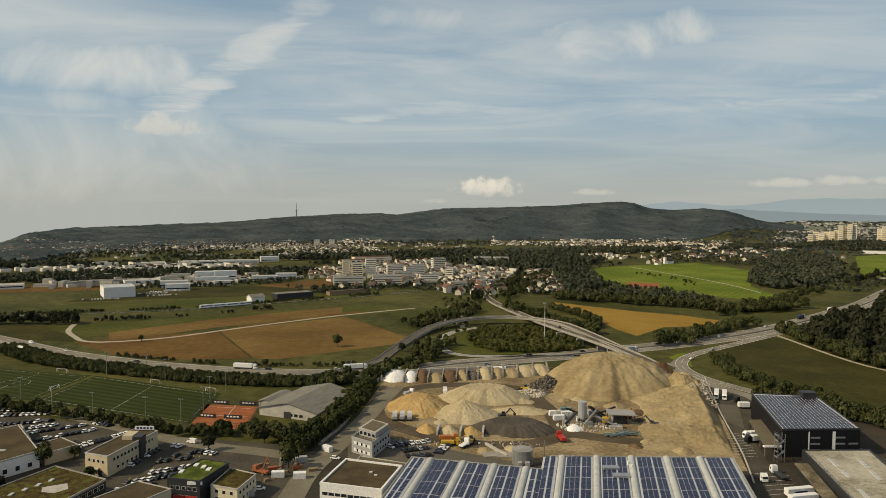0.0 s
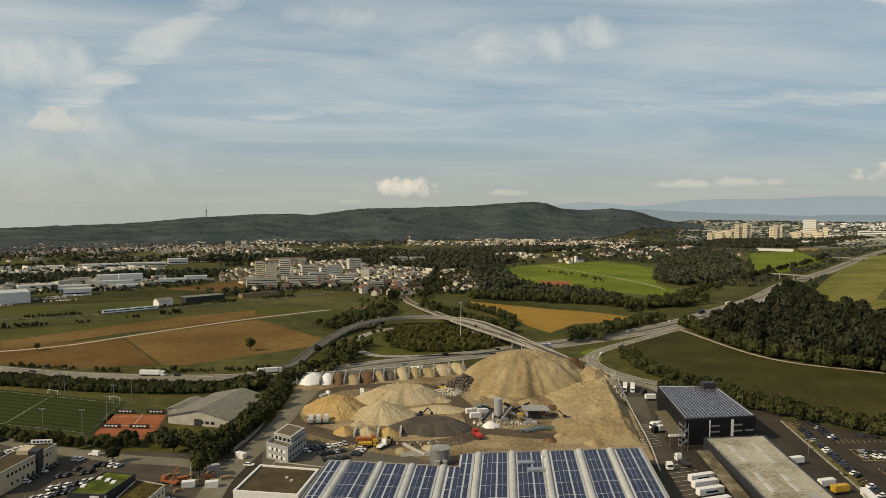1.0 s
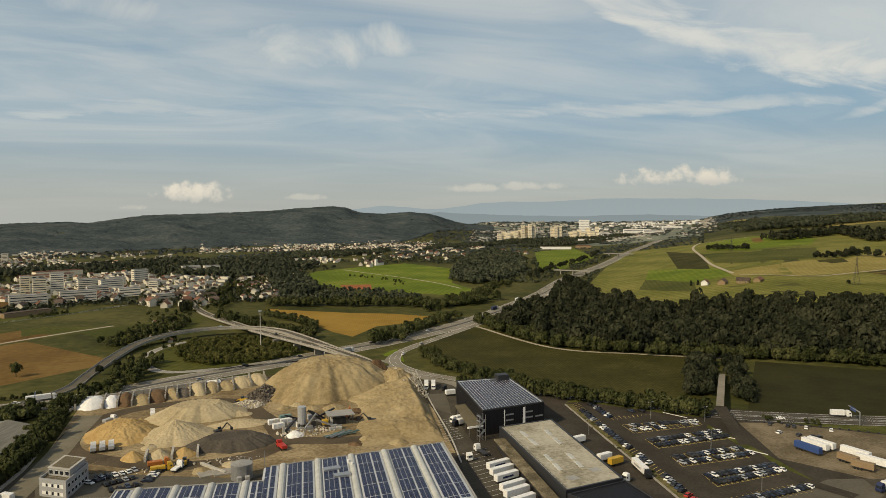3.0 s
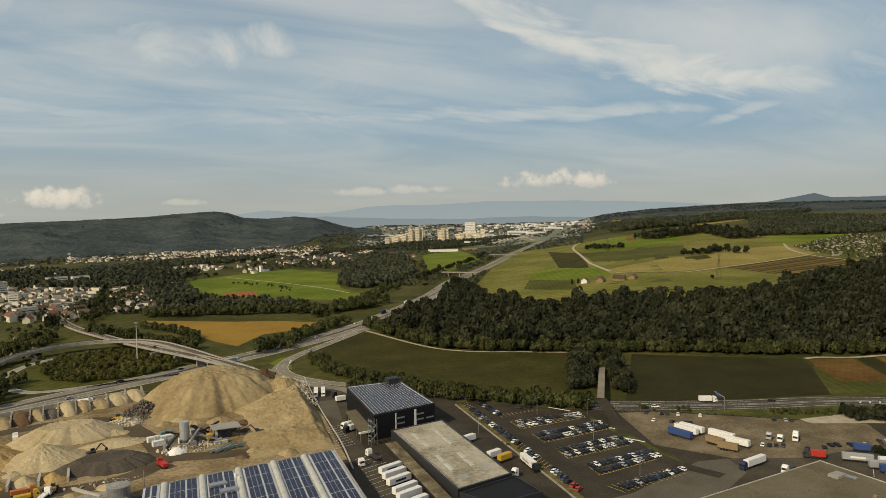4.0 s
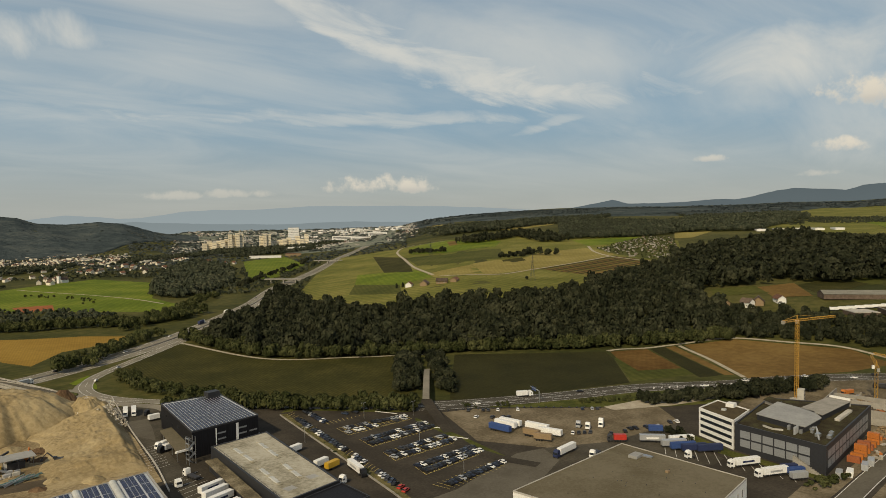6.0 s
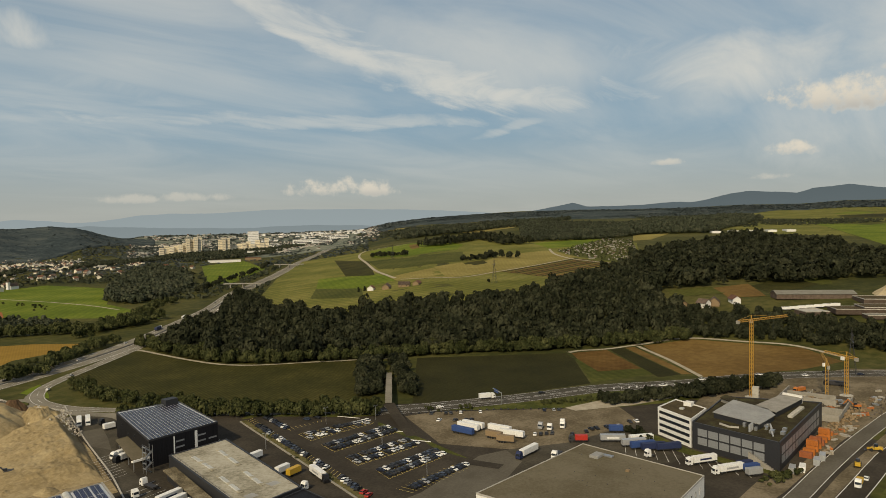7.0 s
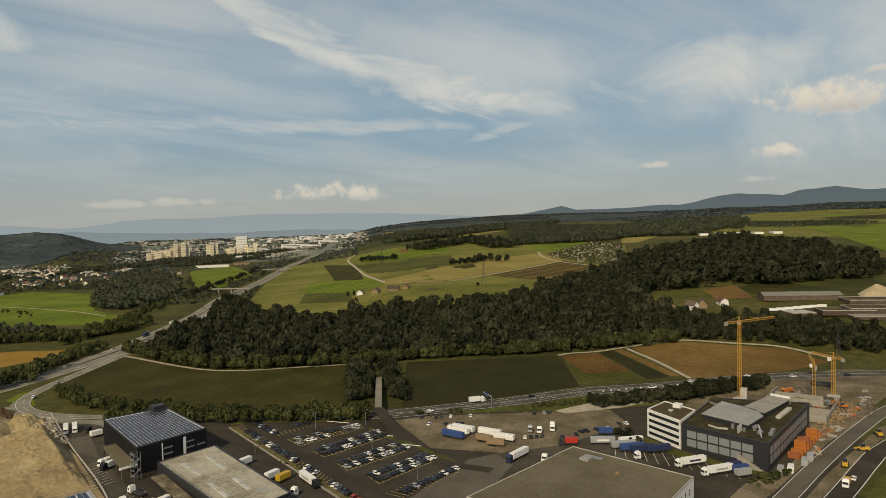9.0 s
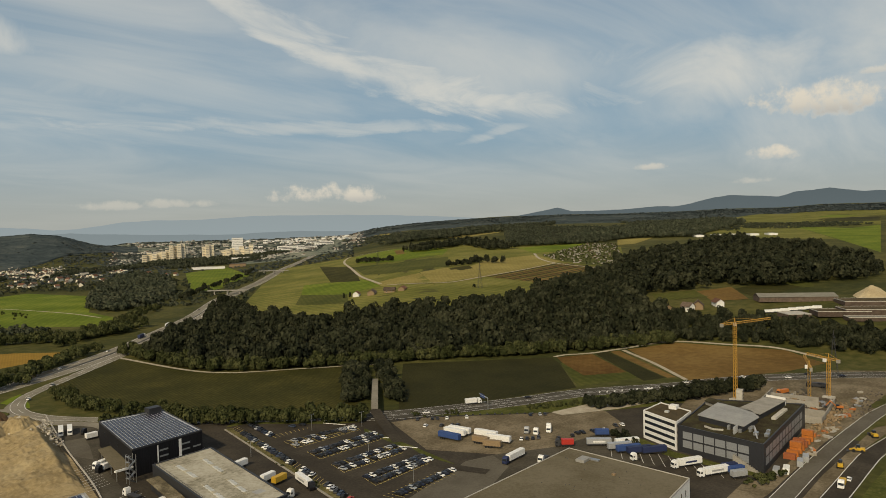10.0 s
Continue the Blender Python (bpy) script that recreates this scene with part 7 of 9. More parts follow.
for i in range(26):
    bm = bmesh.new()
    a, x, y = rng.uniform(-0.35, 0.35), rng.uniform(-5, 5), rng.uniform(-2, 2)
    l = rng.uniform(3, 6)
    bar(bm, (x - l * math.cos(a), y - l * math.sin(a), rng.uniform(0.2, 1.2)), (x + l * math.cos(a), y + l * math.sin(a), rng.uniform(0.2, 2.0)), 0.35)
    part("girder", bm, M["teal" if i % 3 else "steel"], t)


def digger(x, y, turn, mat, label, reach=1.0):
    t = thing("excavator", x, y, terrain(x, y) + 0.06, turn, label, "excavator")
    for s in (-1, 1):
        part("track", box((-2.1, s * 1.1 - 0.3, 0, 2.1, s * 1.1 + 0.3, 0.9), bevel=0.2), M["tyre"], t)
    part("turntable", tube(0.9, 0.9, 0.85, 1.15, 12), M["dark_steel"], t)
    part("house", box((-2.4, -1.3, 1.15, 1.2, 1.3, 2.3), bevel=0.12), M[mat], t)
    part("cab", box((-0.2, 0.3, 2.3, 1.5, 1.3, 3.3), bevel=0.1), M["glass"], t)
    bm = bmesh.new()
    bar(bm, (1.0, -0.3, 2.0), (4.2 * reach, -0.3, 5.0), 0.5)
    bar(bm, (4.2 * reach, -0.3, 5.0), (6.6 * reach, -0.3, 2.2), 0.4)
    part("arm", bm, M[mat], t)
    part("bucket", box((6.0 * reach, -0.8, 0.9, 7.2 * reach, 0.2, 2.2), bevel=0.15), M["dark_steel"], t)
    return t


def loader(x, y, turn, mat, label):
    t = thing("wheel_loader", x, y, terrain(x, y) + 0.06, turn, label, "loader")
    part("rear_body", box((-3.2, -1.1, 0.9, 0.2, 1.1, 2.3), bevel=0.15), M[mat], t)
    part("cab", box((-1.2, -0.8, 2.2, 0.4, 0.8, 3.5), bevel=0.1), M["glass"], t)
    part("front_frame", box((0.2, -0.7, 0.8, 2.2, 0.7, 1.6), bevel=0.1), M[mat], t)
    bm = bmesh.new()
    for s in (-0.7, 0.7):
        bar(bm, (0.8, s, 1.8), (3.4, s, 0.9), 0.3)
    part("lift_arm", bm, M[mat], t)
    part("bucket", profile([(3.1, 0.2), (4.4, 0.2), (3.6, 0.5), (3.3, 1.4)], -1.5, 1.5), M["dark_steel"], t)
    for x0 in (-2.0, 1.4):
        for s in (-1, 1):
            part_of("wheel", TRUCK_WHEEL, t, pose(x0, s * 1.15, 0.75) @ Matrix.Diagonal((1.5, 1.4, 1.5, 1)))
    return t


digger(32, 364, 20, "dark_steel", "grey excavator on the grit heap").matrix_basis.translation.z += 0
loader(40, 352, 10, "yellow", "yellow wheel loader on the grit heap")
loader(14, 325, 80, "yellow", "yellow wheel loader by the small bays")
loader(50, 421, 150, "yellow", "yellow wheel loader by the scrap heap")
digger(98, 366, 60, "orange", "orange excavator by the crushing plant")
digger(107, 352, 150, "dark_steel", "dark excavator on the sandy slope")
lorry(2, 327, 4, "orange", "orange", 6.0, "orange tipper lorry by the small bays", 1.6)
lorry(3, 321, 2, "yellow", "yellow", 6.0, "yellow tipper lorry by the small bays", 1.2)
lorry(57, 328, 100, "red", "red", 5.5, "red tipper lorry on the yard track", 1.4)
for x in (-24, -20.2, -16.4):
    lorry(x, 359, 92, "white", "silver", 5.0, "white tipper lorry parked in a row", 1.5)
lorry(-20, 406, 50, "white", "silver", 5.0, "white tipper lorry on the loop track", 1.4)
lorry(2, 410, 90, "white", "white", 4.0, "small white lorry by the sand heap", 1.6)
lorry(10, 318, 60, "white", "white", 4.5, "white flatbed lorry beside stacked slabs", 0.6)
for a, b, f, face in (((-24, 316), (-18, 322), 0.9, 135), ((-18, 312), (-6, 317), 0.9, 112), ((-20, 320), (-5, 326), 0.8, 112), ((-16, 305), (-4, 308), 0.9, 104), ((-2, 309), (3, 321), 0.9, 157)):
    park_row(a, b, 2.6, face, f)
park(52, 352, 80, 3)
for i in range(3):
    t = thing("precast_slab", 22 + 6 * i, 309 - i, 0.06, 10 - 6 * i, "flat precast concrete slab on the ground", "slab", "precast slabs")
    part("slab", box((-3.6, -3.2, 0, 3.6, 3.2, 0.5 + 0.25 * i), bevel=0.05), M["concrete"], t)
t = thing("concrete_beam", 25, 314, 0.06, -62, "long precast concrete beam", "beam")
part("beam", box((-9, -0.6, 0, 9, 0.6, 1.2), bevel=0.06), M["pale_concrete"], t)
for x, a in ((53, 86), (58, 86)):
    t = thing("concrete_beam", x, 303, 0.06, a, "precast concrete beam beside the hall", "beam")
    part("beam", box((-4, -0.4, 0, 4, 0.4, 1.0), bevel=0.05), M["pale_concrete"], t)
for i in range(7):
    digit = thing("tool_rack", -21 + 2.0 * (i % 4), 322 + 2.2 * (i // 4), 0.06, 20 * i, "blue and grey machine parts by the site office", "machine part", "machine parts")
    part("base", box((-0.8, -0.6, 0, 0.8, 0.6, 0.9), bevel=0.08), M["teal" if i % 2 else "dark_steel"], digit)
    part("post", box((-0.1, -0.1, 0.9, 0.1, 0.1, 2.2)), M["steel"], digit)

# kerb wall between gravel works and warehouse yard, wire fence on the west side
KERB = curve_points([(172, 458), (152, 382), (137, 318), (126, 279)], 2.5)
t = thing("kerb_wall", 0, 0, 0, 0, "low pale concrete kerb wall along the yard", "wall", kind="structure")
for p, q in zip(KERB, KERB[1:]):
    bm = bmesh.new()
    bar(bm, (p.x, p.y, 0.3), (q.x, q.y, 0.3), 0.55)
    part("concrete_block", bm, M["pale_concrete"], t)
WEST = curve_points([(-40, 442), (-45, 400), (-49, 352), (-56, 320)], 4.0)
t = thing("yard_wall", 0, 0, 0, 0, "low concrete wall beside the works street", "wall", kind="structure")
for p, q in zip(WEST, WEST[1:]):
    bm = bmesh.new()
    bar(bm, (p.x, p.y, 0.6), (q.x, q.y, 0.6), 1.1)
    part("concrete_block", bm, M["concrete"], t)

# ---------------------------------------------------------------- black warehouse and white-roofed depot
W = counter([(164, 370), (151, 309), (187, 311), (196, 366)])
ware = block("black_warehouse", W, 12.6, "black_clad", "array_bed", "tall black warehouse with a solar roof", "warehouse", 0.4, "dark_clad")
wx, wy = ware.matrix_basis.translation.x, ware.matrix_basis.translation.y


def quad_panels(name, a, b, c, d, z, parent, mat, nu, nv, fill=0.84, tilt=0.12):
    """Tilted panels over the quad a, b, c, d, each one a part."""
    a, b, c, d = (Vector(p) for p in (a, b, c, d))
    for j in range(nv):
        for i in range(nu):
            verts = []
            for h in (-0.06, 0.0):
                for u, v in ((0, 0), (fill, 0), (fill, fill), (0, fill)):
                    s, r = (i + u) / nu, (j + v) / nv
                    q = (a * (1 - s) + b * s) * (1 - r) + (d * (1 - s) + c * s) * r
                    verts.append((q.x, q.y, z + h + (tilt if v else 0.0)))
            part_of(name, mesh_from(name, verts, [(4, 5, 6, 7), (0, 4, 5, 1), (1, 5, 6, 2), (2, 6, 7, 3), (3, 7, 4, 0)], [M[mat]]), parent)


q = [(x - wx, y - wy) for x, y in ((152.4, 310.6), (186.0, 312.0), (194.6, 364.4), (164.6, 368.0))]
quad_panels("solar_panel", *q, 12.75, ware, "panel_grey", 19, 15, 0.80, 0.10)
part("lift_house", box((12, 22, 12.5, 19, 27, 15.8), bevel=0.06), M["dark_clad"], ware)
part("roof_rail", box((8, 24.5, 12.6, 12, 24.6, 13.6)), M["steel"], ware)
# window slots and pale joints on the front and side
front_a, front_b = Vector((151 - wx, 309 - wy)), Vector((187 - wx, 311 - wy))
fd = (front_b - front_a).normalized()
fturn = math.degrees(math.atan2(fd.y, fd.x))
for s, zz in ((15.5, 5.6), (15.5, 8.4), (27, 5.6), (27, 8.4), (15.5, 2.8), (33, 5.6)):
    p = front_a + fd * s
    part_of("window", window_mesh(4.6, 0.9, rim="dark_steel", glass="light_panel"), ware, pose(p.x, p.y, zz, 0, 0, fturn))
for s in (12.5, 24.0):
    p = front_a + fd * s
    ob = part("joint_panel", box((-0.3 if s < 20 else -0.7, -0.06, 0.2, 0.3 if s < 20 else 0.7, 0.08, 11.6)), M["white"], ware, "narrow pale wall panel")
    ob.matrix_basis = pose(p.x, p.y, 0, 0, 0, fturn)
for k in range(4):
    p = Vector((164 - wx, 370 - wy)) + (front_a - Vector((164 - wx, 370 - wy))) * (0.2 + 0.2 * k)
    part_of("window", window_mesh(1.2, 1.2, rim="dark_steel"), ware, pose(p.x, p.y, 8.5 - (k % 2) * 2, 0, 0, -78))

t = thing("loading_canopy", 0, 0, 0, 0, "grey flat canopy over the loading docks", "canopy")
can = [(159.5, 348), (153, 347), (143.5, 309), (151, 309)]
part("roof_slab", prism(counter(can), 5.0, 5.5), M["roof_grey"], t)
part("edge_beam", prism(counter([(142.8, 309.2), (143.4, 308.6), (151.2, 308.6), (151.2, 309.2)]), 4.7, 5.6), M["white_wall"], t)
for x, y in ((144.5, 310.5), (147.5, 322), (150.5, 334), (153.8, 345)):
    part("post", box((x - 0.15, y - 0.15, 0, x + 0.15, y + 0.15, 5.0)), M["steel"], t)

t = thing("stair_tower", 147.6, 303.5, 0.04, 3, "open galvanised steel stair tower", "stairs")
for dx, dy in ((-1.6, -1.3), (1.6, -1.3), (1.6, 1.3), (-1.6, 1.3)):
    part("post", box((dx - 0.1, dy - 0.1, 0, dx + 0.1, dy + 0.1, 12.6)), M["steel"], t)
for k in range(5):
    z = 2.4 * k
    part("landing", box((-1.9, -1.4, z + 2.3, -1.0, 1.4, z + 2.42)), M["steel"], t)
    bm = bmesh.new()
    s = 1 if k % 2 else -1
    bar(bm, (-1.5 * s, -0.7 * s, z), (1.5 * s, -0.7 * s, z + 2.4), 0.55)
    part("flight", bm, M["steel"], t)
    bm = bmesh.new()
    bar(bm, (-1.5 * s, -1.3 * s, z + 1.1), (1.5 * s, -1.3 * s, z + 3.4), 0.12)
    part("handrail", bm, M["steel"], t)

D = counter([(154, 297), (183.5, 298), (167.5, 220), (140.5, 218)])
depot = block("depot_hall", D, 7.6, "dark_clad", "roof_stained", "depot hall with a stained pale membrane roof", "depot", 0.25, "dark_clad", rim_w=0.8)
dx0, dy0 = depot.matrix_basis.translation.x, depot.matrix_basis.translation.y
for row, (ax, ay, bx, by) in enumerate(((160, 288, 156, 262), (172, 286, 166, 259), (154, 256, 149, 232), (163.5, 253, 158.5, 232))):
    for k in range(9):
        u = k / 9
        x, y = ax + (bx - ax) * u - dx0, ay + (by - ay) * u - dy0
        part("skylight_dome", box((x - 0.9, y - 1.2, 7.6, x + 0.9, y + 1.2, 8.0), bevel=0.12), M["skylight" if k % 4 else "roof_stained"], depot)
for x, y in ((150, 228), (163, 232)):
    part("dark_patch", box((x - dx0 - 2.2, y - dy0 - 2.0, 7.61, x - dx0 + 2.2, y - dy0 + 2.0, 7.68)), M["roof_metal"], depot, "grey roof patch")
rail = bmesh.new()
for k in range(26):
    u = k / 26
    x, y = 154.6 + (141 - 154.6) * u - dx0, 296 + (219 - 296) * u - dy0
    bar(rail, (x, y, 7.7), (x, y, 8.8), 0.07)
bar(rail, (154.6 - dx0, 296 - dy0, 8.8), (141 - dx0, 219 - dy0, 8.8), 0.07)
part("roof_rail", rail, M["dark_steel"], depot)
block("end_building", [(140, 216), (167.5, 218.5), (166, 200), (146, 200)], 7.0, "dark_clad", "black_clad", "dark end building of the depot", "depot", 0.4, "dark_clad", windows=[(0, 1, 6, 2.4, 2.0, 3.0, 3, 1.0)])
t = thing("dock_ledge", 0, 0, 0, 0, "long stained concrete ledge roof over the depot docks", "canopy")
part("slab", prism(counter([(147, 289), (152.5, 289), (138.5, 219), (133.5, 221)]), 4.4, 4.9), M["ledge"], t)
part("dock_wall", prism(counter([(148.5, 288.4), (152.3, 288.4), (138.6, 219.6), (135, 221)]), 0, 4.38), M["dark_clad"], t)

# lorries at the docks
for k, (x, y, m, l, st) in enumerate(((137.5, 266, "white", "white trailer backed to the dock", "navy"), (135.8, 259.5, "white", "white trailer backed to the dock", None), (134.2, 252.5, "white", "white trailer with dark side bars at the dock", "navy"),
                                      (131.8, 243, "white", "white trailer backed to the dock", None), (130.4, 237, "white", "white trailer backed to the dock", None), (128.5, 229, "white", "white trailer backed to the dock", None))):
    lorry(x, y, 192, "white", m, 11.5, l, 2.6, with_cab=False, stripe=st)
lorry(152, 336, 194, "white", "white", 8.0, "white lorry under the loading canopy", 2.4)
lorry(150.5, 330, 194, "black", "white", 8.0, "white box lorry with a dark cab at the canopy", 2.4)
lorry(139.5, 285, 95, "white", "dark_steel", 7.0, "white tractor unit with an open skip", 1.0, flat=True)
lorry(130.5, 282, 268, "white", "white", 5.0, "white tractor unit on the yard", 0.5, with_box=False)
lorry(161.5, 411, 248, "white", "white", 9, "white articulated lorry by the rubble heap", 2.6)
lorry(165.4, 409, 248, "white", "white", 9, "white articulated lorry beside another", 2.6)
lorry(167, 386, 0, "black", "white", 6, "white lorry parked behind the warehouse", 2.5)
lorry(170, 398, 190, "black", "black", 5, "dark tractor unit by the link road", 0.5, with_box=False)
for x, y, m, l in ((188, 281, "white", "white swap body behind the depot"), (184.8, 256, "white", "white swap body behind the depot"), (186.3, 250, "yellow", "yellow swap body behind the depot")):
    lorry(x, y, 190, "white", m, 7.2, l, 2.5, with_cab=False)
lorry(180.5, 233, 190, "white", "white", 5, "white tractor unit behind the depot", 0.5, with_box=False)
lorry(191.5, 240, -106, "black", "white", 13.0, "black trailer with pale roof and lettering bars", 2.7, stripe="silver")
t = thing("dock_markings", 0, 0, 0, 0, "pale painted dock lines", "marking", kind="structure")
for k in range(16):
    y = 292 - 4.4 * k
    paint_line("dock_line", [(145 - 0.2 * (292 - y), y), (131 - 0.2 * (292 - y), y - 2.5)], 0.18, "paint", 0.07, t)
for k in range(14):
    y = 335 - 5 * k
    paint_line("dock_line", [(196.5 - 0.27 * (335 - y) - 4, y), (196.5 - 0.27 * (335 - y) + 2.5, y + 2.0)], 0.18, "paint", 0.07, t)
for k in range(10):
    paint_line("dock_line", [(149 - k * 0.85, 343 - k * 3.6), (138 - k * 0.85, 341 - k * 3.6)], 0.18, "paint", 0.07, t)
patch("turning_apron", [(148, 365), (155, 395), (166, 392), (160, 372), (152, 350)], M["old_asphalt"], 0.07, label="lighter worn turning apron", category="asphalt")

# ---------------------------------------------------------------- car park
ROWS = [((225, 297), (222, 283), (263, 280), (265, 288), 0.66), ((221, 273.5), (218, 260), (260, 258), (263, 271), 0.9), ((216, 250), (212, 237), (252, 234), (253, 248), 0.88), ((213, 226.5), (209, 214), (247.5, 214), (250, 225.5), 0.9)]
for a, b, c, d, fill in ROWS:
    t = thing("bay_markings", 0, 0, 0, 0, "yellow painted parking bays", "marking", kind="structure")
    A, B, C, D2 = (Vector(p) for p in (a, b, c, d))
    mid_l, mid_r = (A + B) / 2, (C + D2) / 2
    n = int((C - B).length / 2.6)
    for s in range(n + 1):
        u = s / n
        paint_line("bay_line", [A + (D2 - A) * u, B + (C - B) * u], 0.22, "yellow_paint", 0.07, t)
    paint_line("bay_line", [mid_l, mid_r], 0.22, "yellow_paint", 0.072, t)
    paint_line("bay_line", [B, C], 0.22, "yellow_paint", 0.072, t)
    paint_line("bay_line", [A, D2], 0.22, "yellow_paint", 0.072, t)
    park_row(A + (B - A) * 0.24, D2 + (C - D2) * 0.24, 2.6, 98, fill)
    park_row(A + (B - A) * 0.74, D2 + (C - D2) * 0.74, 2.6, 98, fill)
t = thing("bay_markings", 0, 0, 0, 0, "yellow painted parking bays along the wall", "marking", kind="structure")
for k in range(46):
    u = k / 46
    x, y = 225 + (190 - 225) * u, 340 + (204 - 340) * u
    paint_line("bay_line", [(x - 3.0, y - 0.8), (x + 3.0, y + 1.8)], 0.2, "yellow_paint", 0.07, t)
park_row((221, 327), (216, 308), 2.75, 20, 0.9)
park_row((215, 304), (205, 264), 2.75, 20, 0.85)
park_row((204, 259), (200, 244), 2.75, 20, 0.8)
park_row((197, 232), (192, 214), 2.75, 20, 0.95)
park_row((192, 213), (190, 205), 2.75, 20, 1.0, kind=8)
park_row((233, 338), (227, 309), 2.75, 20, 0.75)
park_row((238, 318), (251, 312), 2.6, 98, 0.3)
park_row((206, 199), (243, 199), 2.6, 98, 0.85)
t = thing("bay_markings", 0, 0, 0, 0, "yellow painted parking bays at the hedge", "marking", kind="structure")
for k in range(10):
    paint_line("bay_line", [(228 + 2.6 * k, 312 - 0.6 * k), (226.5 + 2.6 * k, 305.5)], 0.2, "yellow_paint", 0.07, t)
for k in range(14):
    paint_line("bay_line", [(203 + 2.7 * k, 204), (204 + 2.7 * k, 195)], 0.2, "yellow_paint", 0.07, t)
EDGE = curve_points([(219, 341), (203, 278), (188, 218), (183, 200)], 3.0)
t = thing("retaining_wall", 0, 0, 0, 0, "low concrete retaining wall with a weedy verge", "wall", kind="structure")
for p, r in zip(EDGE, EDGE[1:]):
    bm = bmesh.new()
    bar(bm, (p.x, p.y, 0.35), (r.x, r.y, 0.35), 0.6)
    part("concrete_block", bm, M["concrete"], t)
strip("weedy_strip", [ribbon([p + Vector((2.2, 0.3, 0)) for p in EDGE], -1.7, 1.7, 0.30, 0.26)], M["straw_weeds"], None, "strip of dry weeds above the retaining wall", "structure", "verge")
wood("verge_bushes", row_spots([(220.5, 340), (204.5, 278), (190, 221)], 4.0, 2.5, 77, (0.5, 1.0)), SMALL_CROWNS, M["leaf"], 77, "weedy bushes along the retaining wall", 0.7)
patch("lot_verge", [(222, 345), (232, 352), (262, 322), (274, 290), (262, 300), (252, 316), (232, 342)], M["verge"], 0.06, label="grass verge between hedge and car park", category="verge")
patch("lot_verge", [(262, 276), (266, 280), (258, 236), (250, 204), (244, 200), (250, 222), (256, 250)], M["verge"], 0.06, label="grass strip beside the car park", category="verge")
for x, y in ((262, 300), (259, 262), (255, 240)):
    t = thing("kerb_strip", x, y, 0.05, -70, "white kerb strip of the car park", "kerb", "kerbs")
    part("kerb", box((-7, -0.25, 0, 7, 0.25, 0.2)), M["white_wall"], t)


def street_lamp(x, y, h, label="slim grey car park lamp", turn=0):
    t = thing("street_lamp", x, y, terrain(x, y), turn, label, "street lamp", "street lamps")
    part("pole", tube(0.14, 0.08, -0.2, h, 8), M["steel"], t)
    part("arm", box((-1.2, -0.06, h - 0.1, 1.2, 0.06, h)), M["steel"], t)
    for s in (-1, 1):
        part("lamp_head", box((s * 1.3 - 0.4, -0.15, h - 0.12, s * 1.3 + 0.4, 0.15, h + 0.06), bevel=0.03), M["silver"], t)


for x, y, h in ((236, 246, 11), (222, 204, 9), (268, 284, 8), (246, 300, 9), (200, 290, 8)):
    street_lamp(x, y, h)
for k, x, y in ((1, 238, 338), (1, 246, 330), (1, 232, 345), (1, 254, 322), (1, 260, 312), (1, 227, 350)):
    copy_thing(TREES[k], pose(x, y, 0, 0, 0, x * 40) )

# ---------------------------------------------------------------- lorry park
for x, y, a, m, l in ((277, 229, -88, "blue", "blue tarpaulin trailer"), (284, 231, -88, "white", "white box trailer"), (288, 231, -86, "white", "white box trailer"), (281, 212, -84, "brown_tarp", "brown tarpaulin trailer"), (279, 203.5, -70, "brown_tarp", "brown tarpaulin trailer"),
                      (291, 216, -84, "white", "white box trailer"), (288, 206, -80, "white", "white box trailer")):
    lorry(x, y, a, "white", m, 13 if m != "brown_tarp" else 9, l + " in the lorry park", 2.7, with_cab=False)
lorry(271.5, 184.8, 182, "navy", "white", 13, "white articulated lorry with a dark blue cab", 2.7)
lorry(278, 173, 190, "white", "dark_steel", 5, "white and dark tow lorry", 0.7)
for x, y, c in ((310, 203, "silver"), (311, 198, "white"), (318, 194.5, "white"), (322, 197, "white")):
    lorry(x, y, 200, c, "white", 5, "pale tractor unit parked by the bushes", 1, with_box=False)
lorry(302.5, 175, 128, "dark_steel", "red", 6, "red container lorry with a dark cab", 2.5)
lorry(312, 163, 128, "white", "silver", 12, "grey shipping container on a trailer", 2.6, with_cab=False, stripe="white")
lorry(327, 169, 128, "blue", "blue", 7, "blue box trailer by the grey hall", 2.6, with_cab=False)
for x, y, m in ((312, 152, "silver"), (311, 147, "blue"), (312, 142, "navy"), (320, 152, "white"), (316, 136.5, "navy")):
    lorry(x, y, 141, "white", m, 12, "tarpaulin trailer beside the grey hall", 2.6, with_cab=False)
lorry(303, 139, 149, "white", "white", 5, "white tractor unit beside the grey hall", 1, with_box=False)
lorry(309, 117, 149, "white", "white", 12, "white articulated lorry with dark side bars", 2.6, stripe="navy")
lorry(305, 104, 149, "white", "white", 12, "white articulated lorry with grey side bars", 2.6, stripe="silver")
for x, y, m in ((313, 101, "navy"), (311, 97.5, "blue"), (306.5, 95, "silver")):
    lorry(x, y, 145, "white", m, 7, "tarpaulin swap body in the lorry park", 2.4, with_cab=False)
for a, b, f, face in (((290, 272), (346, 213), 0.4, 40), ((285, 258), (300, 240), 0.6, 20), ((297, 200), (308, 190), 0.5, 30), ((322, 182), (340, 170), 0.7, 60), ((345, 172), (352, 168), 0.8, 50), ((306, 186), (330, 176), 0.3, 40)):
    park_row(a, b, 2.8, face, f)
t = thing("bay_markings", 0, 0, 0, 0, "pale painted lorry bays", "marking", kind="structure")
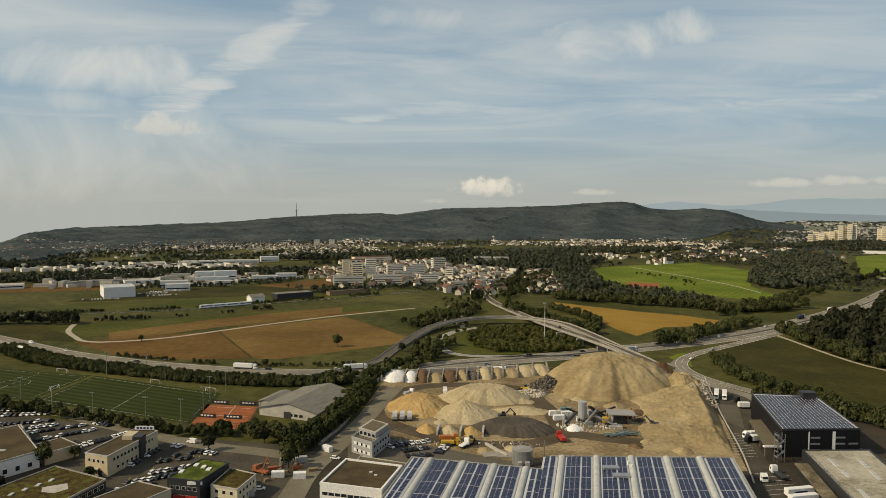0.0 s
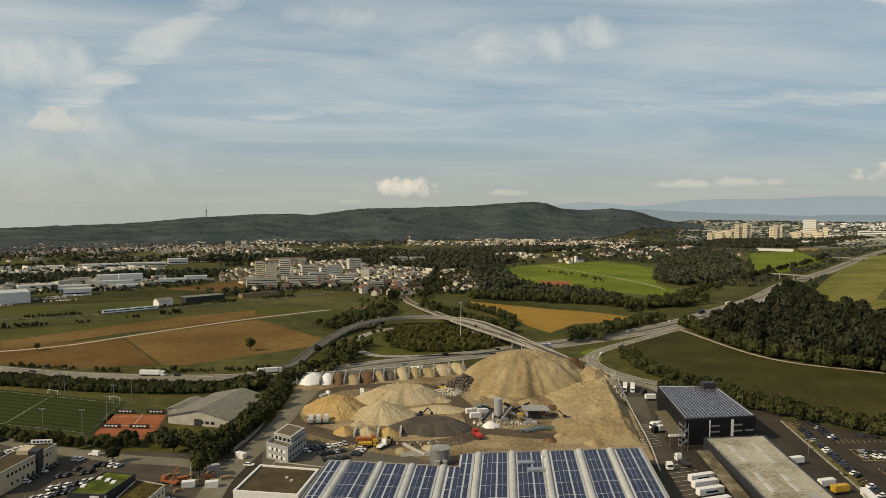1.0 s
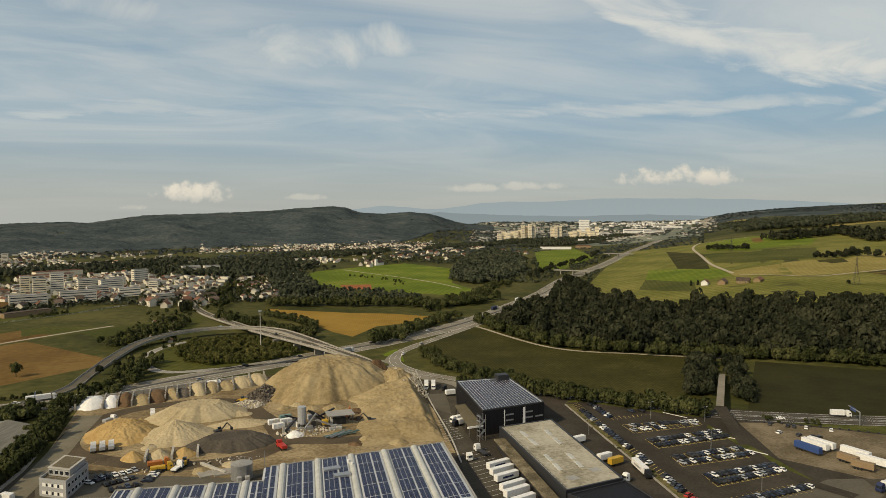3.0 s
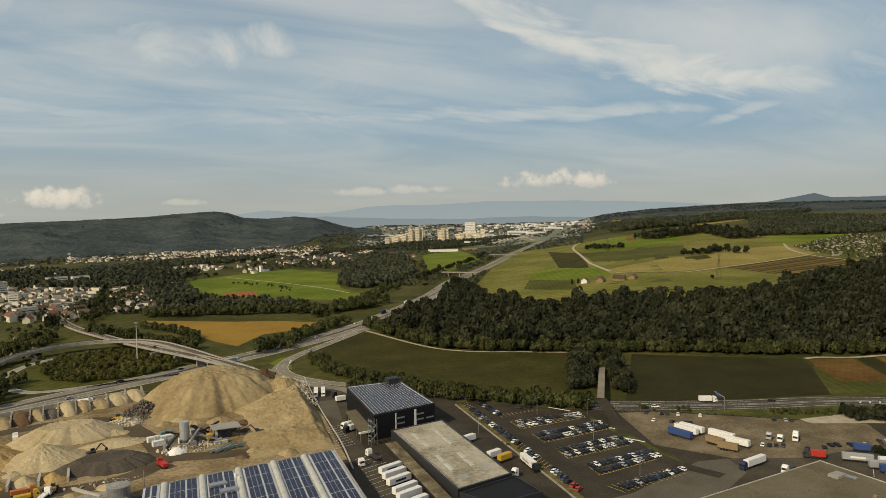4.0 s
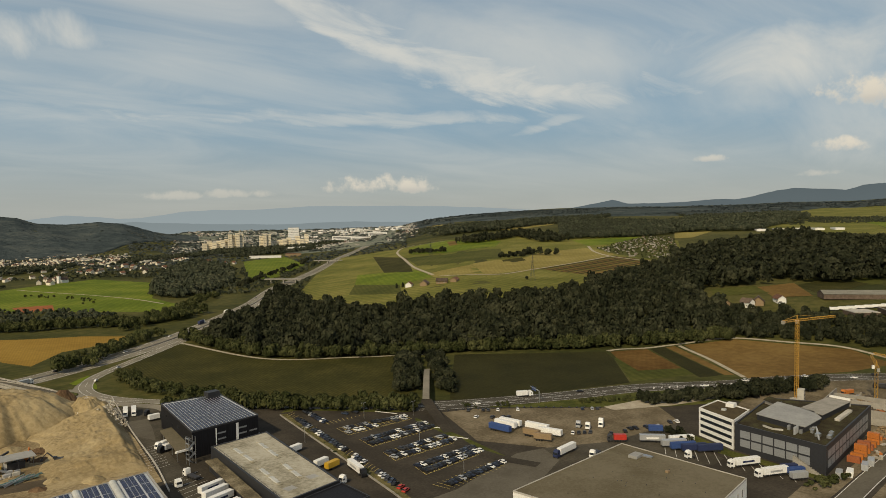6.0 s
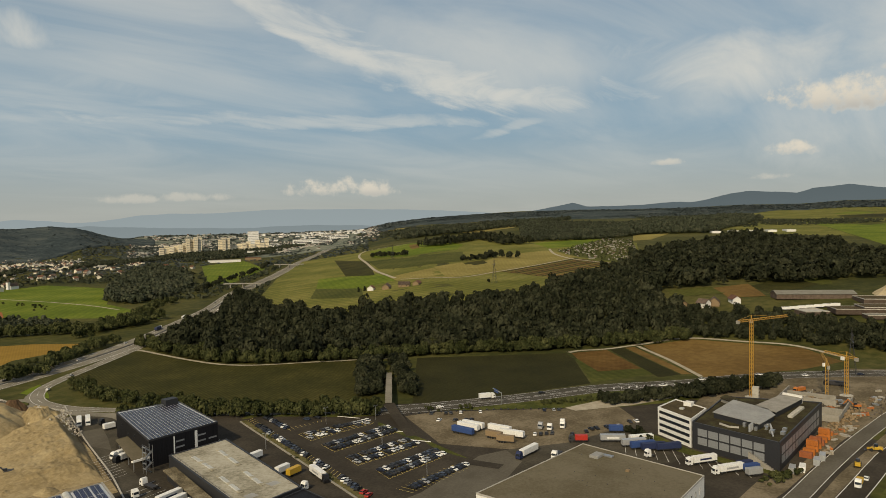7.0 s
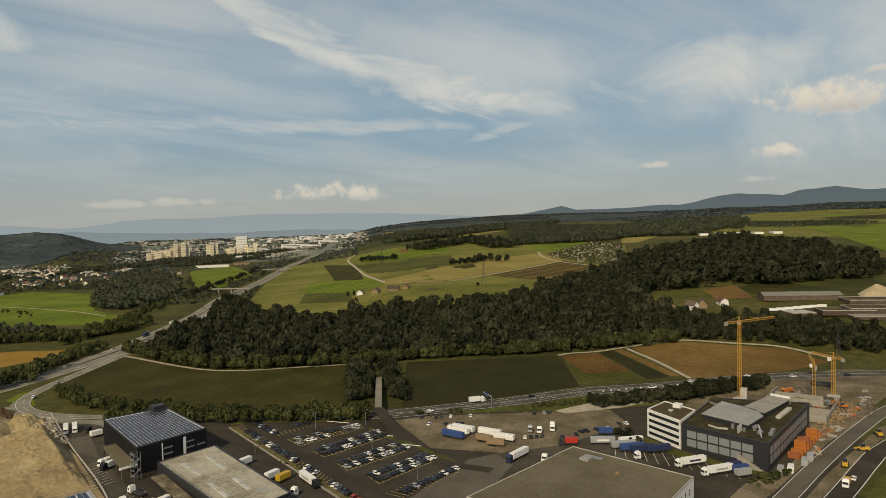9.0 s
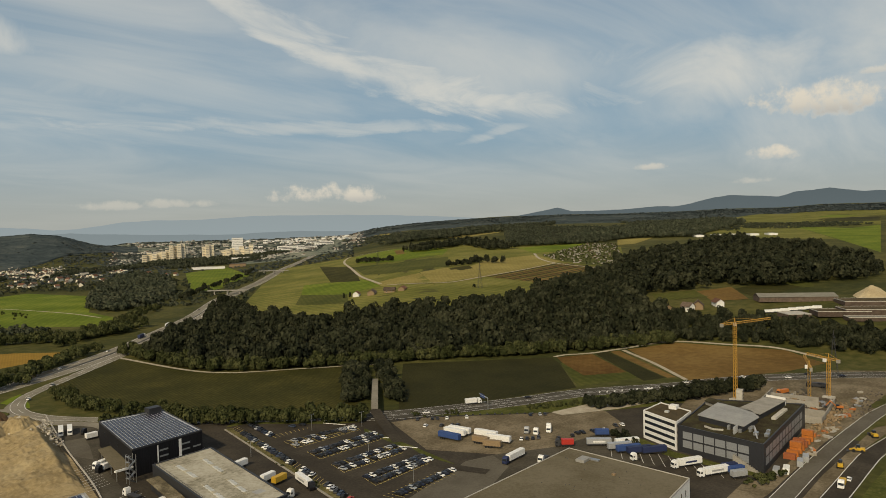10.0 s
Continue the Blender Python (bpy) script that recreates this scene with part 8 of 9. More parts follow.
for k in range(12):
    paint_line("bay_line", [(300 + 0.3 * k, 150 - 5 * k), (318 - 0.2 * k, 160 - 5 * k)], 0.2, "paint", 0.07, t)
POSTS = curve_points([(288, 276), (318, 250), (348, 214)], 4.0)
t = thing("post_row", 0, 0, 0, 0, "row of low dark posts along the lorry park", "posts")
for p in POSTS:
    part("post", box((p.x - 0.4, p.y - 0.4, 0, p.x + 0.4, p.y + 0.4, 0.9), bevel=0.05), M["dark_steel"], t)

# ---------------------------------------------------------------- grey hall and office block
G = counter([(278, 160), (272, 103), (205, 98), (203, 162)])
t = block("grey_hall", G, 8.2, "white_wall", "roof_grey", "large hall with a plain grey gravel roof", "hall", 0.25, "pale_concrete", windows=[(1, 1, 12, 1.2, 3.0, 2.6, 3, 3.0)])
gx, gy = t.matrix_basis.translation.x, t.matrix_basis.translation.y
part("roof_unit", box((24, 14, 8.2, 30, 18, 9.4), bevel=0.1), M["roof_metal"], t)
part("roof_duct", box((29, 10, 8.2, 31, 15, 8.9), bevel=0.1), M["steel"], t)
part("roof_unit", box((18, -3, 8.2, 19.4, -1.6, 9.0), bevel=0.05), M["brown_tarp"], t)
rng = random.Random(11)
for k in range(40):
    x, y = rng.uniform(-30, 26), rng.uniform(-24, 24)
    part("roof_drain", tube(0.14, 0.14, 8.15, 8.5, 6, x, y), M["dark_steel"], t)

O = counter([(337, 151), (326, 129.5), (349, 131), (357, 150)])
t = block("white_office", O, 13.5, "white_wall", "roof_brown", "white four-storey office with dark ribbon windows", "office", 0.5, "white_wall")
ox, oy = t.matrix_basis.translation.x, t.matrix_basis.translation.y
for i in range(4):
    e = [Vector(p) for p in O]
    a, b = e[i], e[(i + 1) % 4]
    d = (b - a)
    for r in range(4):
        n = max(3, int(d.length / 3.4))
        for k in range(n):
            p = a + d.normalized() * (1.2 + (d.length - 2.4) * (k + 0.5) / n)
            part_of("window", window_mesh((d.length - 2.4) / n - 0.05, 1.5, rim="dark_steel"), t, pose(p.x - ox, p.y - oy, 1.6 + 3.15 * r, 0, 0, math.degrees(math.atan2(d.y, d.x))))
part("roof_hatch", box((-2, -1, 13.5, 0, 1, 14.3), bevel=0.05), M["skylight"], t)
part("roof_cabin", box((6, -2, 13.4, 10, 2, 15.4), bevel=0.05), M["white_wall"], t)

K = counter([(326, 129), (318, 88), (400, 90.5), (383, 134)])
t = block("dark_office_block", K, 12.2, "dark_clad", "roof_dark", "anthracite office and workshop block with grey glass panels", "office", 0.5, "dark_clad", rim_w=0.6)
kx, ky = t.matrix_basis.translation.x, t.matrix_basis.translation.y
e = [Vector(p) for p in K]
for i in range(4):
    a, b = e[i], e[(i + 1) % 4]
    d = b - a
    n = max(5, int(d.length / 6.8))
    for r in range(2):
        for k in range(n):
            p = a + d.normalized() * (2.5 + (d.length - 9) * (k + 0.5) / n)
            part_of("glass_panel", window_mesh((d.length - 9) / n - 0.35, 3.6, 0.12, "light_panel", "dark_steel"), t, pose(p.x - kx, p.y - ky, 2.6 + 4.1 * r, 0, 0, math.degrees(math.atan2(d.y, d.x))))
def penthouse(corners, high, wall, roof):
    """A raised volume on the office roof, with a thin overhanging cover."""
    base = counter([(x - kx, y - ky) for x, y in corners])
    part("penthouse", prism(base, 12.1, 12.2 + high), M[wall], t)
    part("penthouse_roof", prism(inset(base, -0.5), 12.2 + high, 12.5 + high), M[roof], t)


penthouse([(340, 124), (333, 101), (352, 100), (361, 106), (368, 124)], 2.6, "dark_clad", "roof_metal")
penthouse([(364, 112), (358, 101), (392, 98), (394, 108)], 2.6, "dark_clad", "concrete")
penthouse([(372, 132), (368, 126), (376, 125), (379, 132)], 1.8, "concrete", "roof_dark")
part("stair_wall", prism(counter([(x - kx, y - ky) for x, y in ((392.5, 98), (394.5, 108), (395.2, 108), (393.2, 98))]), 12.1, 16.2), M["white_wall"], t)
for k in range(9):
    x, y = 362 + 2.4 * k - kx, 95.5 - ky
    part("cooler_fin", box((x - 1.0, y - 1.1, 12.3, x + 1.0, y + 1.1, 13.5), bevel=0.1), M["pale_concrete"], t)
for k in range(4):
    part("flue", tube(0.45, 0.45, 12.2, 15.4, 10, 327.5 + 1.3 * k - kx, 103.5 - ky), M["silver"], t)
bm = bmesh.new()
for p, q in (((328.5, 113), (331, 118)), ((328.5, 113), (330, 109))):
    bar(bm, (p[0] - kx, p[1] - ky, 12.6), (q[0] - kx, q[1] - ky, 12.6), 0.7)
part("air_duct", bm, M["pale_concrete"], t)
rng = random.Random(3)
for k in range(12):
    x, y = rng.uniform(328, 342) - kx, rng.uniform(90, 112) - ky
    s = rng.uniform(0.5, 1.4)
    part("roof_unit", box((x - s, y - s * 0.7, 12.2, x + s, y + s * 0.7, 12.2 + rng.uniform(0.7, 2.2)), bevel=0.08), M["steel"], t)
for k in range(5):
    bm = bmesh.new()
    x, y = 326 + 3 * k - kx, 93 + k - ky
    bar(bm, (x, y, 12.4), (x + 2.5, y + 1.5, 13.6), 0.5)
    part("air_duct", bm, M["silver"], t)
bm = bmesh.new()
sa, sb = e[0] if e[0].x < 322 else e[1], None
low = Vector((318, 88))
dirn = (Vector((326, 129)) - low).normalized()
for s in range(12):
    p = low + dirn * (2 + s * 1.0) + Vector((-1.0, 0.2))
    add_box(bm, p.x - kx - 0.5, p.y - ky - 0.5, 0.0, p.x - kx + 0.5, p.y - ky + 0.5, 0.45 * (s + 1))
part("outside_stair", bm, M["concrete"], t)
patch("office_lawn", [(312.5, 92), (316, 128), (325, 157), (335, 152), (324, 130), (316, 86)], M["verge"], 0.06, label="lawn and bushes before the office block", category="lawn")
wood("office_bushes", row_spots([(318, 150), (328, 156), (334, 164)], 2.5, 8, 78, (1.2, 2.2)), SMALL_CROWNS, M["leaf_dark"], 78, "bushes beside the white office", 0.9)
wood("office_bushes", row_spots([(300, 88), (312, 84), (322, 84)], 2.5, 6, 79, (1.0, 2.0)), SMALL_CROWNS, M["leaf"], 79, "shrubs at the corner of the dark block", 0.8)
patch("road_verge", [(268, 92), (300, 92), (316, 84), (400, 82), (470, 76), (460, 68), (380, 77), (296, 80), (262, 84)], M["sandy"], 0.065, label="sandy verge beside the new road", category="verge")
patch("road_verge", [(270, 52), (330, 50), (380, 46), (380, 30), (260, 34)], M["verge"], 0.065, label="grass beyond the new road", category="verge")
patch("road_works", [(270, 69), (330, 68), (420, 62), (440, 52), (380, 60), (320, 63), (268, 65)], M["sandy"], 0.07, label="sandy strip between the new lanes", category="building site")

# ---------------------------------------------------------------- building site
def lattice(bm, p, q, w, step, rod=0.16):
    """A square lattice from p to q into bm."""
    p, q = Vector(p), Vector(q)
    d = (q - p).normalized()
    s = d.cross(Vector((0, 0, 1)) if abs(d.z) < 0.9 else Vector((1, 0, 0))).normalized() * w / 2
    u = d.cross(s).normalized() * w / 2
    cs = [s + u, -s + u, -s - u, s - u]
    for c in cs:
        bar(bm, p + c, q + c, rod)
    n = max(1, int((q - p).length / step))
    for i in range(n):
        a, b = p + (q - p) * (i / n), p + (q - p) * ((i + 1) / n)
        for k in range(4):
            bar(bm, a + cs[k], b + cs[(k + 1) % 4], rod * 0.7)


def tower_crane(x, y, h, reach, counter_reach, turn, label):
    t = thing("tower_crane", x, y, 0.05, turn, label, "tower crane")
    part("base_block", box((-2.6, -2.6, 0, 2.6, 2.6, 1.2), bevel=0.1), M["pale_concrete"], t)
    bm = bmesh.new()
    lattice(bm, (0, 0, 1.2), (0, 0, h), 1.5, 2.2, 0.17)
    part("mast", bm, M["crane_yellow"], t)
    bm = bmesh.new()
    lattice(bm, (0, 0, h), (reach, 0, h + 0.5), 1.1, 2.2, 0.15)
    part("jib", bm, M["crane_yellow"], t)
    bm = bmesh.new()
    lattice(bm, (0, 0, h), (-counter_reach, 0, h), 1.1, 2.2, 0.15)
    part("counter_jib", bm, M["crane_yellow"], t)
    part("counterweight", box((-counter_reach - 0.6, -0.7, h - 1.6, -counter_reach + 1.2, 0.7, h + 0.4)), M["concrete"], t)
    part("cab", box((0.6, 0.8, h - 2.2, 2.4, 2.2, h - 0.2), bevel=0.08), M["white"], t)
    bm = bmesh.new()
    bar(bm, (0, 0, h), (0, 0, h + 3.0), 0.4)
    for e in (reach * 0.7, -counter_reach + 0.5):
        bar(bm, (0, 0, h + 3.0), (e, 0, h + 0.6), 0.12)
    part("tie_bar", bm, M["crane_yellow"], t)
    bm = bmesh.new()
    bar(bm, (reach * 0.6, 0, h), (reach * 0.6, 0, h - 9), 0.08)
    part("hoist_rope", bm, M["dark_steel"], t)
    return t


tower_crane(437, 137, 47, 30, 11, -25, "tall yellow tower crane on the building site")
tower_crane(462, 102, 21, 30, 10, 18, "lower yellow tower crane on the building site")
tower_crane(474, 94, 24, 16, 7, 60, "yellow tower crane behind the building shell")
# stacked site cabins
t = thing("site_cabin_stack", 432, 133, 0.06, 10, "stack of white site cabins under the crane", "site cabins")
for k in range(4):
    part("cabin", box((-2.2, -1.8, 2.1 * k, 2.2, 1.8, 2.1 * k + 2.0), bevel=0.05), M["pale_concrete"], t)
    for s in (-1.4, 1.4):
        part("window", box((s * 0.7 - 0.6, -1.86, 2.1 * k + 0.6, s * 0.7 + 0.6, -1.78, 2.1 * k + 1.5)), M["glass"], t)
for i in range(8):
    for level in range(2 if i in (2, 3, 6) else 1):
        container(344 + 5.6 * i, 84.2, 92, "orange" if (i + level) % 4 else "rust", "orange site container in a row beside the dark block", z=0.06 + 2.66 * level, l=5.0, group="site containers")
for x, y, m in ((321, 84, "silver"), (325, 81, "white"), (338, 78.5, "silver"), (346, 78, "silver"), (366, 84, "white")):
    container(x, y, 10, m, "pale site container beside the new road", group="site containers")
# concrete shell of the new building
t = thing("building_shell", 430, 100, 0.06, 4, "unfinished concrete building shell with bare walls", "building shell")
part("floor_slab", box((-22, -14, 0, 40, 22, 0.5)), M["yard_track"], t)
for x0, y0, x1, y1, h in ((-22, -14, -21.4, 22, 4), (-22, 21.4, 40, 22, 3.5), (-10, -14, -9.4, 12, 5), (12, -8, 12.6, 20, 4), (-21, -14, 30, -13.4, 3.2), (26, -6, 26.6, 20, 3.6), (-20, 4, 8, 4.6, 3.0)):
    part("concrete_wall", box((x0, y0, 0.5, x1, y1, h)), M["concrete"], t)
for k in range(12):
    part("column", box((-18 + 5 * k - 0.25, 8, 0.5, -18 + 5 * k + 0.25, 8.5, 3.5)), M["concrete"], t)
rng = random.Random(6)
for k in range(90):
    x, y = rng.uniform(346, 500), rng.uniform(76.5, 81.5)
    if rng.random() < 0.5:
        x, y = rng.uniform(411, 466), rng.uniform(90, 120)
    t = thing("timber_stack", x, y, 0.08 if y < 88 else 0.62, rng.uniform(0, 180), "stack of formwork timber and boards", "timber", "timber stacks")
    m = rng.choice(("brown_tarp", "pale_concrete", "orange", "steel", "sand_pale"))
    for s in range(rng.randint(2, 4)):
        part("board_layer", box((-1.8, -0.7, 0.3 * s, 1.8, 0.7, 0.3 * s + 0.22)), M[m if m != "sand_pale" else "rubble"], t)
for x, y, a in ((345, 64, 10), (372, 62, 100), (402, 60, 30)):
    loader(x, y, a, "yellow", "yellow road roller and loader between the lanes")
digger(448, 84, 120, "orange", "orange excavator on the building site")
digger(418, 110, 220, "orange", "orange excavator in the building shell")
park(330, 58, 5, 4)
lorry(322, 59, 184, "white", "yellow", 5, "yellow and white road works lorry", 1.5)
lorry(470, 118, 160, "orange", "orange", 6, "orange concrete mixer lorry", 2.0)
lorry(500, 104, 100, "black", "dark_steel", 10, "dark tanker lorry at the building site", 2.0)

chunks("site_clutter", 432, 102, 38, 18, 0.9, 260, 0.8, "scrap", 21, "formwork, rods and boards strewn over the building site")
chunks("site_clutter", 420, 84, 46, 6, 0.7, 200, 0.7, "brown_tarp", 22, "timber offcuts strewn along the site road")
chunks("site_clutter", 450, 112, 30, 14, 1.2, 120, 0.7, "scrap", 23, "concrete pieces heaped on the building site")
chunks("site_clutter", 470, 74, 40, 6, 0.5, 90, 0.5, "scrap", 24, "gravel and stones beside the new road")
for k in range(16):
    a = Vector((410, 214)).lerp(Vector((478, 163)), k / 16)
    paint_line("road_chevron", [(a.x - 1.6, a.y - 1.6), (a.x + 2.6, a.y + 0.2)], 0.9, "paint", 0.18, None, "white chevron painted between the lanes")

# power pylon beside the site
def pylon(x, y, h, label, arm=8.0):
    t = thing("power_pylon", x, y, terrain(x, y), 20, label, "pylon", "power pylons")
    bm = bmesh.new()
    b = h * 0.09
    for sx, sy in ((1, 1), (-1, 1), (-1, -1), (1, -1)):
        bar(bm, (sx * b, sy * b, -0.5), (sx * 0.5, sy * 0.5, h * 0.72), 0.20)
        bar(bm, (sx * 0.5, sy * 0.5, h * 0.72), (0, 0, h), 0.14)
    for k in range(9):
        z0, z1 = h * 0.08 * k, h * 0.08 * (k + 1)
        w0, w1 = b + (0.5 - b) * z0 / (h * 0.72), b + (0.5 - b) * z1 / (h * 0.72)
        for s in (-1, 1):
            bar(bm, (-w0, s * w0, z0), (w1, s * w1, z1), 0.08)
            bar(bm, (s * w0, w0, z0), (s * w1, -w1, z1), 0.08)
    part("tower", bm, M["dark_steel"], t)
    for k, f in enumerate((0.72, 0.85)):
        bm = bmesh.new()
        a = arm * (1 - 0.25 * k)
        bar(bm, (-a, 0, h * f), (a, 0, h * f), 0.22)
        bar(bm, (-a, 0, h * f), (0, 0, h * f + 2), 0.16)
        bar(bm, (a, 0, h * f), (0, 0, h * f + 2), 0.16)
        part("cross_arm", bm, M["dark_steel"], t)
    return t


pylon(540, 104, 32, "dark lattice power pylon by the building site")
pylon(732, 548, 34, "lattice power pylon on the farmland")
pylon(1010, 1010, 30, "distant lattice power pylon")

# ---------------------------------------------------------------- town, villages, farms
HOUSES = [gable("house", 0, 0, w, d, h, r, 0, "house_wall", roof, l, "house", 0.6, 2, base=0.0, group="town houses") for w, d, h, r, roof, l in (
    (9.5, 8, 4.8, 3.2, "red_tile", "pale rendered house with a red tiled roof"), (11.5, 8.5, 5.0, 3.4, "brown_tile", "pale rendered house with a brown tiled roof"),
    (8.5, 7.5, 4.8, 3.5, "brown_tile", "small pale house with a steep brown roof"), (15, 9, 7.0, 3.6, "red_tile", "large pale house with a red tiled roof"))]
for i, h in enumerate(HOUSES):
    w = (9.5, 11.5, 8.5, 15)[i]
    part("chimney", box((w * 0.2 - 0.4, 1.0, (6.6, 7.0, 6.9, 9.0)[i], w * 0.2 + 0.4, 1.8, (8.6, 9.0, 9.0, 11.2)[i])), M["red_tile"], h.children[1])
first_house = set()


def house(k, x, y, turn):
    m = pose(x, y, terrain(x, y), 0, 0, turn)
    if k in first_house:
        return copy_thing(HOUSES[k], m)
    first_house.add(k)
    HOUSES[k].matrix_basis = m
    return HOUSES[k]


def far_from(points, x, y, gap):
    return all((x - p[0]) ** 2 + (y - p[1]) ** 2 > gap * gap for p in points)


rng = random.Random(17)
taken = []
for outline, count in (([(-10, 900), (20, 880), (60, 865), (85, 880), (75, 960), (50, 1010), (0, 1000)], 22), ([(-130, 930), (-30, 965), (-20, 1000), (-60, 1010), (-140, 960)], 10), ([(400, 1345), (465, 1390), (470, 1500), (430, 1490), (395, 1400)], 7),
                       ([(600, 1440), (720, 1560), (960, 1620), (900, 1840), (700, 1760), (560, 1600)], 18)):
    xs, ys = [p[0] for p in outline], [p[1] for p in outline]
    n = tries = 0
    while n < count and tries < 900:
        tries += 1
        x, y = rng.uniform(min(xs), max(xs)), rng.uniform(min(ys), max(ys))
        if inside(x, y, outline) and far_from(taken, x, y, 17) and off_road(x, y, 30):
            taken.append((x, y))
            house(rng.choice((0, 0, 1, 2, 2, 3)), x, y, rng.choice((8, 98, 20, 110, 65)))
            n += 1


def house_mass(name, spots, seed, label, flat=0.2, size=1.0, wall="house_wall"):
    """Far houses and small blocks of a whole quarter, as one mass with walls and roofs."""
    rng = random.Random(seed)
    v, f, p = [], [], []
    for x, y in spots:
        w, d, h = rng.uniform(9, 17) * size, rng.uniform(8, 11) * size, rng.uniform(4.5, 8) * size
        box_like = rng.random() < flat
        if box_like:
            w, h = w * rng.uniform(1.2, 2.6), h * rng.uniform(0.8, 1.7)
        a = rng.choice((0.2, 1.75, 0.9, 2.4)) + rng.uniform(-0.2, 0.2)
        c, s, z = math.cos(a), math.sin(a), terrain(x, y)
        k = len(v)
        r = 0.3 if box_like else d * 0.38
        for px, py, pz in ((-w, -d, -2), (w, -d, -2), (w, d, -2), (-w, d, -2), (-w, -d, h), (w, -d, h), (w, d, h), (-w, d, h), (-w, 0, h + r), (w, 0, h + r)):
            v.append((x + (px * c - py * s) / 2, y + (px * s + py * c) / 2, z + pz))
        roof = 3 if box_like else rng.choice((1, 1, 2, 2, 2))
        for g, m in (((0, 1, 5, 4), 0), ((2, 3, 7, 6), 0), ((1, 2, 6, 9, 5), 0), ((3, 0, 4, 8, 7), 0), ((4, 5, 9, 8), roof), ((6, 7, 8, 9), roof)):
            f.append(tuple(k + i for i in g))
            p.append(m)
    ob = new(name, mesh_from(name, v, f, [M[wall], M["red_tile"], M["brown_tile"], M["flat_roof"]], p))
    return tagged(ob, label, "houses", "", "stuff")


def spots_in(outline, count, gap, seed, rough=0.0):
    rng = random.Random(seed)
    xs, ys = [p[0] for p in outline], [p[1] for p in outline]
    out, tries = [], 0
    while len(out) < count and tries < count * 40:
        tries += 1
        x, y = rng.uniform(min(xs), max(xs)), rng.uniform(min(ys), max(ys))
        if not inside(x, y, outline) or not off_road(x, y, 40):
            continue
        if rough and noise.noise(Vector((x * 0.004, y * 0.004, seed))) < rough - 1:
            continue
        if len(out) < 500 and not far_from(out, x, y, gap):
            continue
        out.append((x, y))
    return out


QUARTERS = [
    ([(-240, 1080), (-160, 1010), (-20, 1010), (70, 1000), (130, 1200), (130, 1360), (-40, 1420), (-180, 1380)], 270, 13, 0.35, "dense pale houses and flats of the town"),
    ([(-520, 900), (-300, 960), (-260, 1060), (-330, 1120), (-560, 1010)], 90, 15, 0.8, "pale sheds of the industrial quarter"),
    ([(-1000, 1480), (-560, 1700), (-200, 1800), (-180, 1980), (-560, 2010), (-1000, 1700)], 480, 14, 0.1, "village houses at the foot of the ridge"),
    ([(-700, 1120), (-430, 1160), (-330, 1230), (-360, 1290), (-700, 1220)], 110, 16, 0.9, "white sheds along the river plain"),
    ([(-380, 1500), (-100, 1550), (150, 1600), (120, 1760), (-300, 1750)], 110, 20, 0.3, "scattered houses beyond the town"),
    ([(150, 1350), (330, 1480), (430, 1560), (380, 1750), (180, 1700)], 70, 20, 0.25, "houses of the next village"),
    ([(110, 900), (160, 900), (260, 1300), (230, 1340), (140, 1200)], 60, 15, 0.1, "houses and gardens behind the tree belt"),
    ([(440, 1560), (620, 1580), (900, 1850), (1000, 2000), (700, 2200), (480, 2000)], 45, 22, 0.12, "houses of the suburb behind the green slope"),
    ([(100, 2000), (420, 2080), (760, 2200), (1000, 2350), (820, 2480), (300, 2250)], 150, 24, 0.2, "distant suburb at the end of the ridge"),
]
for i, (outline, count, gap, flat, label) in enumerate(QUARTERS):
    house_mass("distant_houses", spots_in(outline, count, gap, 60 + i), 80 + i, label, flat, (0.5 if i in (2, 4) else 0.68 if i < 8 else 0.42))
house_mass("hill_houses", [(x, y) for x, y in spots_in([(-820, 1900), (-700, 1960), (-540, 2000), (-500, 2080), (-780, 2030)], 40, 16, 3)], 3, "houses climbing the ridge", 0.1, 0.5)

# apartment slabs and towers of the town
def slab(cx, cy, w, d, h, turn, label, wall="house_wall", storeys=None, group="town blocks"):
    n = storeys or max(2, int(h / 3.0))
    win = [(e, n, 1, (w if e % 2 == 0 else d) - 1.6, 1.15, 1.2, (h - 1.2) / n, 0.4) for e in (0, 1, 3)]
    return block("apartment_block", corners_of(cx, cy, w, d, turn), h, wall, "flat_roof", label, "apartments", 0.4, "flat_roof", windows=win, group=group)


for x, y, w, d, h, a, l in ((-150, 1096, 13, 13, 27, 10, "tall sandy apartment tower in town"), (-132, 1088, 18, 12, 24, 10, "grey brown apartment tower in town"), (-112, 1098, 18, 12, 30, 10, "pale concrete apartment tower in town"), (-128, 958, 44, 11, 15, 12, "long white apartment slab with window bands"),
                            (-78, 988, 46, 11, 15, 12, "long white apartment slab with window bands"), (-8, 1200, 24, 13, 24, 20, "white apartment tower in the town"), (-45, 1108, 34, 12, 17, 20, "white apartment slab in the town"), (-78, 1150, 30, 12, 16, 15, "white apartment slab in the town"),
                            (-20, 1030, 30, 12, 12, 10, "cream apartment slab in the town"), (75, 1335, 34, 14, 17, 8, "white apartment slab in the town"), (112, 1360, 30, 14, 15, 8, "white apartment slab in the town"), (-40, 1170, 26, 12, 15, 10, "white apartment slab in the town"), (12, 1110, 26, 12, 14, 80, "white apartment slab in the town"),
                            (-60, 1060, 30, 12, 13, 12, "white apartment slab in the town"), (20, 960, 26, 14, 9, 20, "orange brown shop building"), (58, 990, 30, 18, 8, 20, "pale commercial building in the town")):
    slab(x, y, w * 0.9, d, h * 0.95, a, l, "house_wall" if "sandy" not in l and "brown" not in l else "tower_wall")
